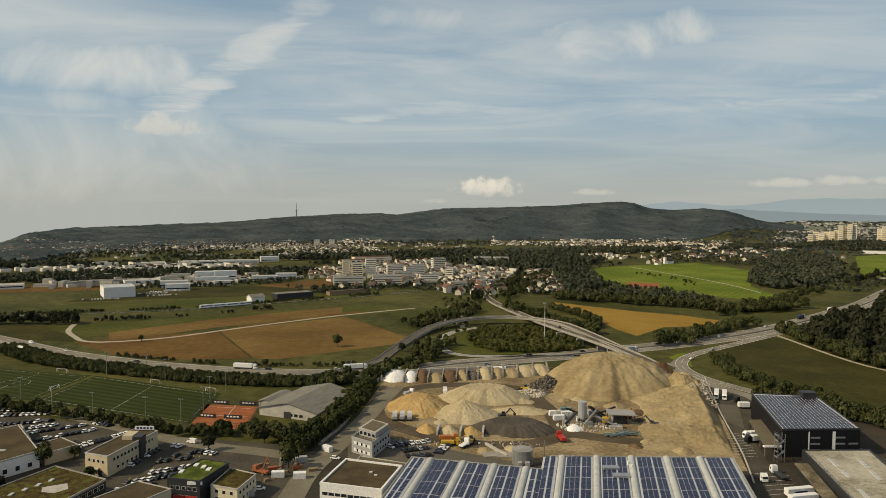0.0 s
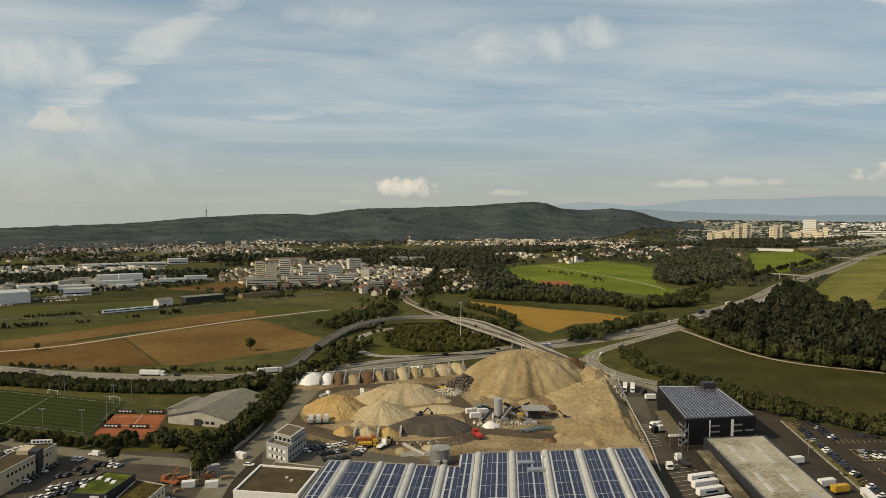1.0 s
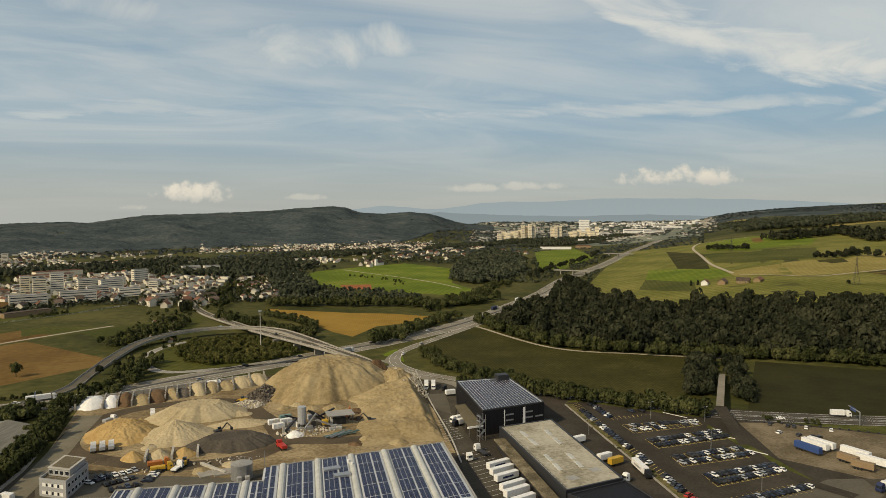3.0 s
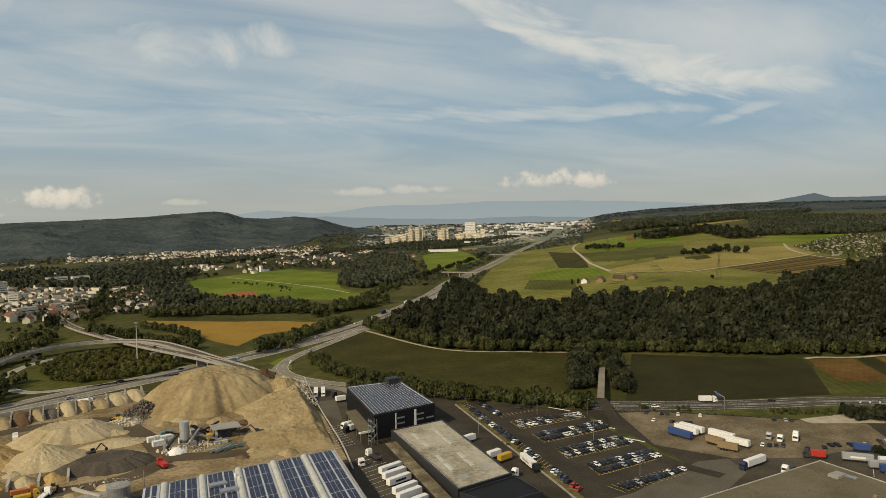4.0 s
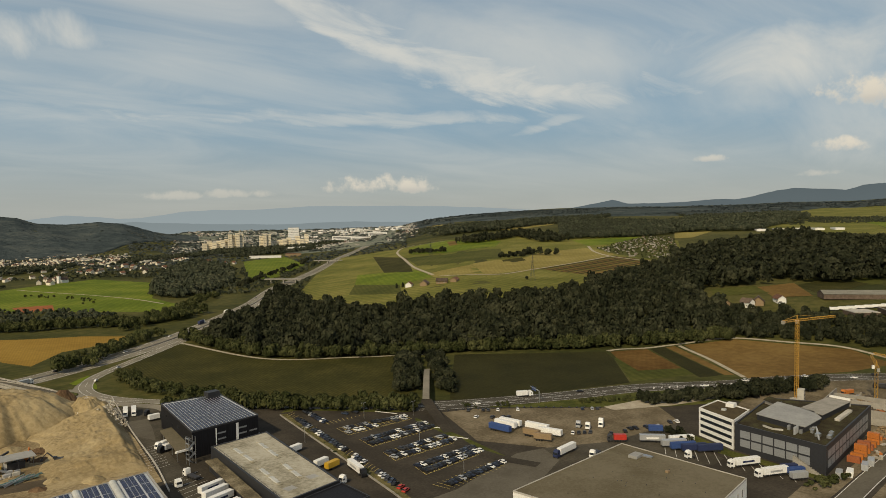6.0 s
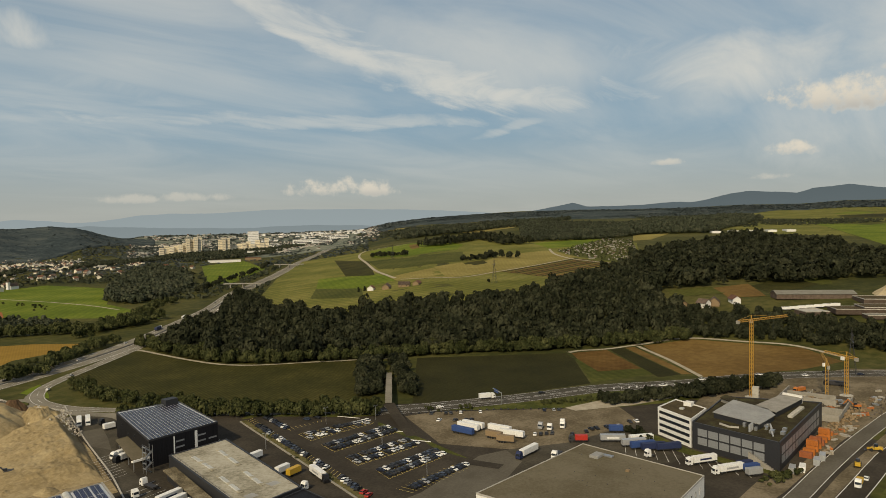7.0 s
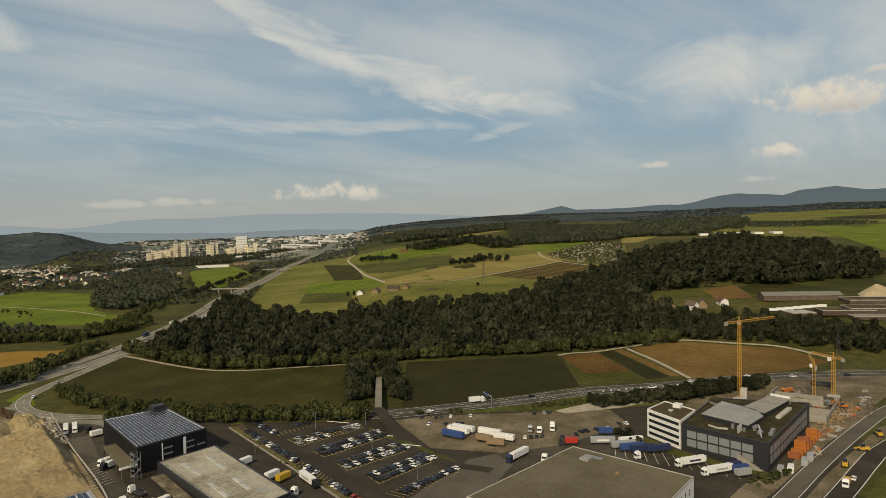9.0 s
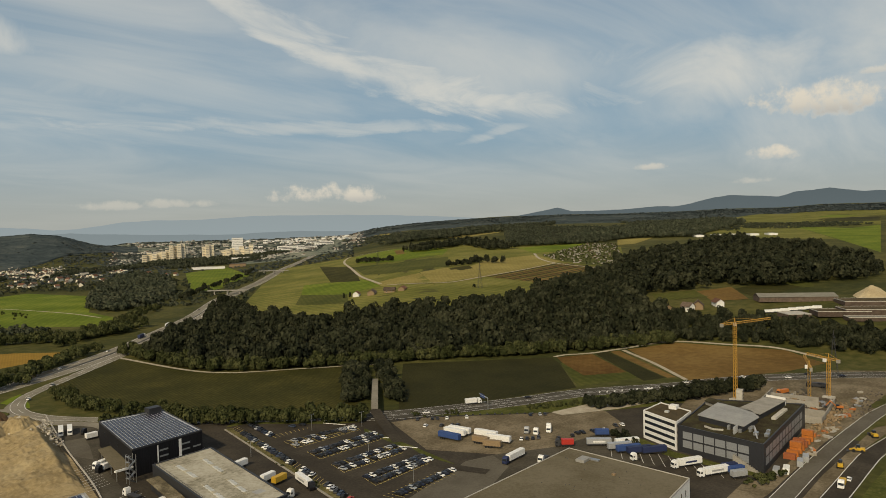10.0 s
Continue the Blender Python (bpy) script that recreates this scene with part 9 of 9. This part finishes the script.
for x, y, h in ((-331, 1862, 40), (-293, 1868, 40)):
    slab(x, y, 13, 11, h * 0.5, 0, "pair of pale tower blocks by the river", "house_wall", 6)
block("old_factory", corners_of(-150, 1340, 80, 20, 26), 9, "tower_wall", "red_tile", "long old factory with an orange roof", "factory", 0.5, "red_tile", windows=[(0, 2, 8, 6, 1.8, 1.6, 3.6, 2)])
block("old_factory", corners_of(-140, 1390, 76, 20, 26), 11, "tower_wall", "red_tile", "long old factory with an orange roof", "factory", 0.5, "red_tile")
for x, y, w, d, h, a, l in ((-388, 842, 34, 36, 12, 32, "tall white industrial hall with a plain wall"), (-410, 960, 44, 26, 7, 30, "white industrial hall with flat roof"), (-358, 940, 34, 18, 8, 20, "pale workshop hall with flat roof"), (-340, 905, 30, 18, 8, 20, "blue grey workshop hall"), (-345, 1035, 34, 16, 12, 20, "white office complex with window bands"), (-312, 1015, 30, 15, 15, 20, "white office complex with window bands"),
                            (-322, 985, 44, 12, 9, 20, "white office complex with window bands"), (-300, 965, 24, 14, 6, 20, "pale workshop hall with flat roof"), (-455, 1310, 66, 30, 5, 22, "very long pale industrial hall"), (-385, 1330, 74, 26, 6, 18, "long pale industrial hall"), (-520, 1270, 40, 30, 5, 26, "pale industrial hall with flat roof"), (-340, 1385, 34, 22, 9, 18, "white industrial hall with flat roof"), (-290, 1440, 40, 26, 7, 14, "long pale industrial hall"), (-560, 905, 40, 24, 5, 30, "grey industrial hall with flat roof"), (-260, 1030, 36, 16, 7, 16, "pale workshop hall with flat roof"), (-235, 1060, 30, 16, 8, 16, "white industrial hall with flat roof")):
    block("industrial_hall", corners_of(x, y, w, d, a), h, "white_wall", "pale_concrete" if h < 9 else "skylight", l, "industrial hall", 0.3, "white_wall", windows=[(0, 2 if h > 12 else 1, 1, w - 3, 1.6, 2.0, 4.2, 0.5)] if "office" in l or h < 10 else [(1, 1, 3, 3, 4, 1, 3, 2)])
for k in range(6):
    gable("shed_bay", -478 + 11.0 * k, 936 + 6.3 * k, 11, 46, 5, 2.4, 30 + 90, "grey_clad", "fibre", "bay of a long grey sawtooth factory roof", "factory", 0.2, group="factory bays")
block("railway_shed", corners_of(-178, 836, 46, 16, 38), 7, "dark_clad", "fibre", "long dark shed beside the railway", "shed", 0.2, "fibre")
gable("railway_shed", -212, 800, 16, 14, 6, 3, 38, "white_wall", "fibre", "pale gabled shed beside the railway", "shed")
block("railway_shed", corners_of(-120, 878, 50, 10, 36), 5, "brown_tarp", "brown_tile", "low brown shed beside the railway", "shed", 0.2, "brown_tile")
for a, b in (((-410, 800), (-372, 812)), ((-372, 858), (-340, 872)), ((-366, 880), (-330, 892)), ((-352, 838), (-322, 856)), ((-330, 945), (-296, 950)), ((-452, 890), (-420, 905))):
    park_row(a, b, 3.0, 120, 0.85, kind=(4, 5, 4, 2, 10, 0), far=True)
# white train on the line
line = curve_points([(-251, 745), (-236, 756), (-214, 772)], 4)
for k in range(4):
    x, y = -250 + 11.2 * k, 745.8 + 8.35 * k
    t = thing("rail_car", x, y, 0.2, 36.7, "white passenger rail car on the line", "train", "rail cars")
    bm = profile([(-6.8, 0.8), (6.8, 0.8), (6.9, 2.2), (6.5, 3.9), (-6.5, 3.9), (-6.9, 2.2)], -1.4, 1.4, 0.15)
    part("body", bm, M["white"], t)
    for s in (-1, 1):
        part("window_band", box((-6.0, s * 1.36 - 0.03, 2.1, 6.0, s * 1.36 + 0.03, 3.0)), M["glass"], t)
    for dx in (-4.5, 4.5):
        part("bogie", box((dx - 1.3, -1.1, 0.1, dx + 1.3, 1.1, 0.8)), M["dark_steel"], t)

# tower blocks on the plain: bearing, width, height, distance
TOWERS = [(27.4, 15, 27, 2690), (27.75, 16, 34, 2700), (28.1, 16, 30, 2688), (28.42, 16, 34, 2702), (28.74, 15, 37, 2690), (29.02, 14, 41, 2700), (29.28, 13, 58, 2684), (29.56, 13, 54, 2696), (29.84, 13, 62, 2682), (30.12, 13, 60, 2694),
          (31.6, 12, 44, 2850), (31.88, 13, 52, 2840), (32.2, 13, 50, 2850), (32.6, 22, 20, 2880), (33.05, 20, 26, 2890), (33.4, 16, 30, 2880), (33.72, 16, 34, 2892), (34.02, 16, 24, 2882), (34.4, 18, 38, 2894), (34.75, 17, 26, 2884), (35.1, 15, 43, 2892)]
for b, w, h, far in TOWERS:
    slab(far * math.sin(radians(b)), far * math.cos(radians(b)), w, 13, h, -b + 8, "sandy concrete tower block above the suburb", "tower_wall", max(4, int(h / 6)), "tower blocks")
slab(3120 * math.sin(radians(34.1)), 3120 * math.cos(radians(34.1)), 44, 16, 66, -30, "broad pale hospital block behind the towers", "white_wall", 9, "tower blocks")
for x, y, w, d, h in ((1760, 2500, 90, 40, 12), (1900, 2420, 110, 40, 15), (1880, 2290, 80, 40, 11), (2050, 2380, 80, 40, 14), (1460, 2140, 60, 30, 10), (1700, 2330, 70, 40, 12)):
    block("shopping_hall", corners_of(x, y, w, d, -35), h, "white_wall", "flat_roof", "large white commercial hall on the plain", "commercial hall", 0.5, "white_wall", windows=[(0, 2, 1, w - 6, 2.5, 3, 6, 1)])
block("red_hall", corners_of(1210, 1790, 46, 24, -35), 9, "brown_tarp", "red_tile", "red roofed commercial hall beside the motorway", "commercial hall", 0.5, "red_tile")
block("pale_hall", corners_of(1120, 1800, 90, 20, -30), 7, "white_wall", "flat_roof", "long pale glasshouse by the motorway", "commercial hall", 0.3)
for x, y in ((690, 1052), (1010, 1352)):
    t = thing("motorway_bridge", x, y, terrain(x, y) + 0.2, -52, "concrete overbridge across the motorway", "bridge")
    part("deck", box((-34, -4.5, 6.5, 34, 4.5, 7.8)), M["concrete"], t)
    for dx in (-22, 0, 22):
        part("pier", box((dx - 0.8, -3.5, -0.5, dx + 0.8, 3.5, 6.5)), M["concrete"], t)
for s, (x, y) in enumerate(((98, 586), (110, 560), (122, 540), (126, 524))):
    t = thing("bridge_pier", x, y, 0.05, 20, "concrete pier under the flyover", "pier", "bridge piers")
    part("column", box((-3.2, -0.7, 0, 3.2, 0.7, 6.2), bevel=0.1), M["concrete"], t)
# church of the village on the slope
t = gable("village_church", 452, 1415, 18, 9, 6, 5, 30, "white_wall", "brown_tile", "white village church with a pointed tower", "church")
part("tower", box((-13, -2.4, -0.5, -8.2, 2.4, 13)), M["white_wall"], t)
part("spire", tube(3.3, 0.1, 13, 20, 4, -10.6, 0), M["brown_tile"], t)
# farm above the wood, hamlet and sawmill in the side valley
for x, y, w, d, h, r, a, roof, l in ((655, 668, 17, 9, 3.6, 3.4, 35, "brown_tile", "dark farm barn with a brown roof"), (668, 648, 14, 9, 3.6, 3.2, 125, "brown_tile", "brown farm barn with tiled roof"), (648, 690, 11, 8, 4, 3, 35, "red_tile", "farmhouse with a red roof"), (684, 640, 17, 8, 3, 2.6, 30, "red_tile", "low farm shed with red roof"),
                                     (708, 268, 11, 8, 5, 3.5, 70, "brown_tile", "white chalet house in the valley"), (720, 262, 14, 10, 4, 4.5, 20, "brown_tile", "brown barn in the valley"), (738, 248, 13, 8, 4.5, 3, 40, "red_tile", "white farmhouse in the valley"), (700, 290, 14, 9, 3.5, 3, 60, "brown_tile", "low brown shed in the valley")):
    gable("farm_building", x, y, w, d, h, r, a, "white_wall" if "white" in l or "house" in l else "brown_tarp", roof, l, "farm", 0.9, 2)
gable("sawmill_shed", 792, 188, 76, 20, 4.5, 3.0, -57, "brown_tile", "fibre", "long brown sawmill shed with a weathered roof", "sawmill")
for x, y, w, d, h, a, roof in ((722, 172, 22, 22, 7, -50, "pale_concrete"), (745, 138, 46, 24, 7, -60, "roof_brown"), (762, 112, 60, 26, 7, -60, "roof_brown"), (735, 112, 40, 14, 5, -60, "fibre"), (800, 120, 60, 30, 6, -60, "roof_brown")):
    block("valley_hall", corners_of(x, y, w, d, a), h * 0.6, "brown_tile", roof, "flat industrial hall in the side valley", "industrial hall", 0.3)
mound("sand_heap", 850, 128, 26, 18, 11, 0, "sand_pale", 71, "pale sand heap behind the sawmill", 0.1, 1.0, 0.06)
mound("earth_heap", 840, 100, 18, 14, 8, 0, "grit_dark", 72, "dark earth heap behind the sawmill", 0.1, 1.0, 0.06)
for k in range(7):
    lorry(728 + 5 * k, 196 - 6 * k, -57, "white", "white", 8, "white trailer parked at the sawmill", 2.4, with_cab=False)
for k in range(5):
    block("greenhouse", corners_of(1905 + 22 * k, 690 - 40 * k, 22, 46, -60), 5, "white_wall", "skylight", "pale greenhouse on the upland", "greenhouse", 0.1, "white_wall")
# allotment gardens
ALLOT = [(1217, 755), (1598, 852), (1594, 777), (1258, 602), (1046, 518), (1119, 648)]
rng = random.Random(23)
v = spots_in(ALLOT, 150, 13, 91)
house_mass("garden_huts", v, 92, "allotment huts between bushes", 0.2, 0.30, "concrete")
wood("allotment_bushes", [(x + 6, y + 4, rng.uniform(1.0, 2.2)) for x, y in spots_in(ALLOT, 480, 6, 93)], FAR_CROWNS, M["leaf"], 93, "bushes and fruit trees of the allotments", 0.9)
wood("garden_bushes", [(x, y, rng.uniform(1.5, 3.0)) for x, y in spots_in([(-20, 640), (20, 600), (40, 760), (60, 850), (0, 830)], 60, 9, 94)], FAR_CROWNS, M["leaf"], 94, "garden plots with bushes and sheds", 0.9)
house_mass("garden_huts", spots_in([(-10, 660), (20, 640), (40, 760), (10, 800)], 14, 10, 95), 96, "small garden sheds among bushes", 0.3, 0.32, "concrete")

# radio tower on the ridge
b = radians(-11.7)
x, y = 3240 * math.sin(b), 3240 * math.cos(b)
t = thing("radio_tower", x, y, terrain(x, y), 0, "slim radio tower on the wooded ridge", "radio tower")
part("shaft", tube(2.6, 1.8, -2, 36, 10), M["concrete"], t)
part("platform", tube(4.2, 4.2, 30, 36, 12), M["concrete"], t)
part("aerial", tube(1.1, 0.6, 36, 66, 8), M["red"], t, "red and white aerial")

wood("town_trees", [(x, y, random.Random(int(x * 7 + y)).uniform(1.8, 3.6)) for x, y in spots_in(QUARTERS[0][0], 260, 11, 77)], FAR_CROWNS, M["leaf_mid_haze"], 78, "garden trees between the town houses", 0.9)

# trees between the houses over the whole plain
def plain_spots(seed, count):
    rng = np.random.default_rng(seed)
    out = []
    keep_off = [o for *_, o, _ in FIELDS] + [QUARTERS[0][0]]
    while len(out) < count:
        b, far = rng.uniform(-40, 43), 900 + 2700 * rng.uniform(0, 1) ** 1.3
        x, y = far * math.sin(radians(b)), far * math.cos(radians(b))
        n = noise.noise(Vector((x * 0.0035, y * 0.0035, 5.0))) + 0.5 * noise.noise(Vector((x * 0.012, y * 0.012, 2.0)))
        if n < -0.12 or any(inside(x, y, o) for o in keep_off) or not off_road(x, y, 22):
            continue
        if b < 22 and far > 0.64 * along(b, CREST_FAR):
            continue
        out.append((x, y, rng.uniform(2.0, 4.4) * (0.8 + far / 6000)))
    return out


PLAIN = plain_spots(12, 8600)
wood("plain_trees", [s for s in PLAIN if math.hypot(s[0], s[1]) < 1750], FAR_CROWNS, M["leaf_mid_haze"], 97, "trees and copses scattered between the houses", 0.85, under=0.1)
wood("plain_trees", [s for s in PLAIN if math.hypot(s[0], s[1]) >= 1750], RIDGE_CROWNS, M["leaf_haze"], 96, "distant trees scattered over the plain", 0.55, under=0.0)


def clustered(seed, count, b0, b1, near, beyond, above, z):
    """Spots between two bearings and distances, gathered in long bands across the view."""
    rng = np.random.default_rng(seed)
    out = []
    while len(out) < count:
        b, far = rng.uniform(b0, b1), rng.uniform(near, beyond)
        x, y = far * math.sin(radians(b)), far * math.cos(radians(b))
        n = noise.noise(Vector((b * 0.45, far * 0.0045, z))) + 0.6 * noise.noise(Vector((b * 1.6, far * 0.012, z + 3)))
        if n > above and off_road(x, y, 40):
            out.append((x, y))
    return out


rng = random.Random(13)
wood("city_trees", [(x, y, math.hypot(x, y) * rng.uniform(0.0010, 0.0024)) for x, y in clustered(13, 4200, 22, 47, 2350, 4800, -0.02, 1.0)], RIDGE_CROWNS, M["leaf_haze"], 98, "tree belts of the distant city", 0.30, under=0.0)
house_mass("distant_houses", clustered(14, 520, 25, 44, 2450, 3500, 0.12, 6.0), 114, "distant suburb of pale houses and sheds", 0.55, 0.55, "pale_concrete")
house_mass("distant_houses", clustered(15, 620, 26, 44, 3300, 4800, 0.10, 8.0), 115, "pale buildings of the distant city", 0.75, 0.66, "pale_concrete")
house_mass("distant_houses", clustered(16, 130, 34, 43, 3500, 4500, 0.0, 9.0), 116, "white blocks of the distant city centre", 0.95, 0.9, "white_wall")
house_mass("distant_houses", clustered(17, 420, 4, 26, 2050, 2420, -0.1, 5.0), 117, "village houses before the wooded hill", 0.3, 0.6)
house_mass("distant_houses", clustered(18, 480, -32, 2, 1560, 2150, 0.0, 4.0), 118, "houses at the foot of the ridge", 0.35, 0.5)
house_mass("distant_houses", clustered(19, 60, -8, -5, 2080, 2220, -0.6, 4.0), 119, "farm hamlet below the ridge", 0.4, 0.5)
patch("river", [(-60, 1395), (-30, 1390), (60, 1540), (130, 1620), (90, 1640), (10, 1545), (-50, 1470)], plain("river water", (0.05, 0.065, 0.07), 0.12, spec=0.6), 0.2, label="short reach of a grey river", category="river")

# poplars and single trees on the farmland
for i, (x, y, h) in enumerate(((640, 706, 9), (646, 700, 8), (37, 838, 15), (40, 830, 16), (44, 846, 13), (735, 560, 5), (1003, 772, 9))):
    t = tree_kind("poplar" if i < 5 else "field_tree", 30 + i, h * 0.24 if i < 5 else h * 0.6, h * 0.25, M["leaf_dark"], "slim dark poplar" if i < 5 else "round field tree on the slope", POPLARS[i % 2] if i < 5 else None, 1.0)
    t["label"] = "slim dark poplar standing by buildings" if i < 5 else "round green tree on the open slope"
    t.matrix_basis = pose(x, y, terrain(x, y))

# moving traffic stands still: lorries and cars on the roads
def on_line(points, u, off):
    n = len(points)
    i = min(n - 2, int(u * (n - 1)))
    p, d = points[i], (points[i + 1] - points[i]).normalized()
    return p.x + d.y * off, p.y - d.x * off, math.degrees(math.atan2(d.y, d.x))


near = [p for p in mline if p.y < 960]
rng = random.Random(41)
for k in range(24):
    x, y, a = on_line(near, 0.03 + 0.95 * k / 24 + rng.uniform(-0.012, 0.012), rng.choice((-9.5, -5.5, 5.5, 9.5)))
    park(x, y, a, rng.choice((0, 2, 4, 5, 6, 9, 10)), 0.1)
for u, off, l in ((0.165, 9.5, "white"), (0.30, -9.5, "white"), (0.36, -9.5, "white"), (0.52, 9.5, "silver"), (0.735, -9.5, "navy"), (0.80, -9.5, "white"), (0.90, 9.5, "white")):
    x, y, a = on_line(near, u, off)
    lorry(x, y, a, "white", l, 13, "articulated lorry on the motorway", 2.7)
dual = curve_points([(285, 294), (321, 268), (359, 245), (406, 220), (452, 182), (485, 161), (521, 130), (562, 81)], 6)
for u, off, k in ((0.1, 4, 4), (0.3, -4, 0), (0.52, 4, 5), (0.62, -4, 4), (0.7, 4, 2), (0.75, -4, 5), (0.82, 4, 4), (0.88, -4, 0), (0.94, 4, 6)):
    x, y, a = on_line(dual, u, off)
    park(x, y, a, k, 0.12)
x, y, a = on_line(dual, 0.2, -6)
lorry(x, y, a, "white", "white", 7, "white box lorry on the dual carriageway", 2.6)
for x, y, a, k in ((150, 500, 60, 9), (160, 462, 100, 4), (182, 512, 50, 4), (210, 545, 40, 2), (62, 663, 0, 2), (100, 600, 100, 0), (62, 780, 95, 4), (52, 900, 95, 0)):
    park(x, y, a, k, terrain(x, y) + (7.2 if (x, y) == (62, 663) else 7.6 if (x, y) == (100, 600) else 0.4))
t = thing("junction_mast", 84, 577, 0, 0, "tall pale lighting mast at the motorway junction", "mast")
part("pole", tube(0.5, 0.25, 0, 32, 10), M["pale_concrete"], t)
part("lamp_ring", tube(1.4, 1.4, 31, 32, 12), M["steel"], t)
for x, y, a in ((-60, 462, 95), (-200, 475, 110), (340, 255, 60)):
    t = thing("sign_gantry", x, y, 0, a, "grey sign gantry over the road", "gantry", "sign gantries")
    bm = bmesh.new()
    bar(bm, (-9, 0, 0), (-9, 0, 7), 0.4)
    bar(bm, (-9, 0, 7), (4, 0, 7), 0.4)
    part("frame", bm, M["steel"], t)
    part("sign", box((-4, -0.12, 5.6, 2, 0.12, 7.6)), M["blue"], t, "blue road sign board")

car_mass("parked_cars", FAR_CARS, "white, silver and dark cars in far parking lots")

# mountains far behind the plain, in haze blue
def far_range(name, far, low, points, mat, label):
    verts, faces = [], []
    b0, b1 = points[0][0], points[-1][0]
    n = 200
    for i in range(n + 1):
        b = b0 + (b1 - b0) * i / n
        up = along(b, points) + 0.05 * noise.noise(Vector((b * 0.6, far, 0))) + 0.02 * noise.noise(Vector((b * 2.5, far, 4)))
        s, c = math.sin(radians(b)), math.cos(radians(b))
        for r, z in ((far - 90, low), (far, 110 + far * math.tan(radians(up))), (far + 30, low)):
            verts.append((r * s, r * c, z))
    for i in range(n):
        for k in range(2):
            a = 3 * i + k
            faces.append((a, a + 3, a + 4, a + 1))
    tagged(new(name, mesh_from(name, verts, faces, [mat], smooth=True)), label, "mountains", "", "structure")


# nearly black surface that emits the haze colour instead of being lit
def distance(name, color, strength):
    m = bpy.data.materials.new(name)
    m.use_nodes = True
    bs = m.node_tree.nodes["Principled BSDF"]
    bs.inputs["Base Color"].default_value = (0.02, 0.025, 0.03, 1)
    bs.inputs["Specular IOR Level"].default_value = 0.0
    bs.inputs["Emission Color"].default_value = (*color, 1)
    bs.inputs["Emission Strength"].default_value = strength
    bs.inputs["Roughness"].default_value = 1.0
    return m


far_range("distant_mountains", 4850, -40, [(14, 0.1), (16, 0.3), (18, 0.55), (20, 0.42), (21.5, 0.25), (23.1, 0.32), (26, 0.71), (28, 0.85), (31, 0.8), (35.5, 1.05), (41, 1.0), (46, 0.9), (50, 0.7), (53, 0.5), (57, 0.3)], distance("haze glow far range", (0.262, 0.315, 0.350), 1.0), "pale haze-blue mountain range on the horizon")
far_range("distant_hills", 4700, -40, [(14, -0.6), (18, -0.3), (20, -0.1), (22.5, 0.0), (25, -0.12), (28.5, -0.26), (33, -0.36), (38, -0.22), (42, -0.3), (46, -0.5)], distance("haze glow far hills", (0.195, 0.238, 0.262), 1.0), "low haze-blue hills behind the city")
far_range("wooded_hills", 4780, -40, [(55, 0.4), (57.2, 0.72), (58.4, 0.95), (59.5, 1.17), (60.6, 0.86), (62, 0.84), (64.5, 0.86), (66.4, 1.03), (68.4, 1.0), (69.6, 1.2), (71.2, 1.6), (72.5, 1.69), (74.2, 1.62), (75.6, 1.5), (76.7, 1.8), (78.9, 1.98), (80, 1.82), (81, 1.66), (82, 1.7), (88, 1.4)], distance("haze glow wooded hills", (0.086, 0.112, 0.128), 1.0), "haze-blue wooded hill range above the uplands")
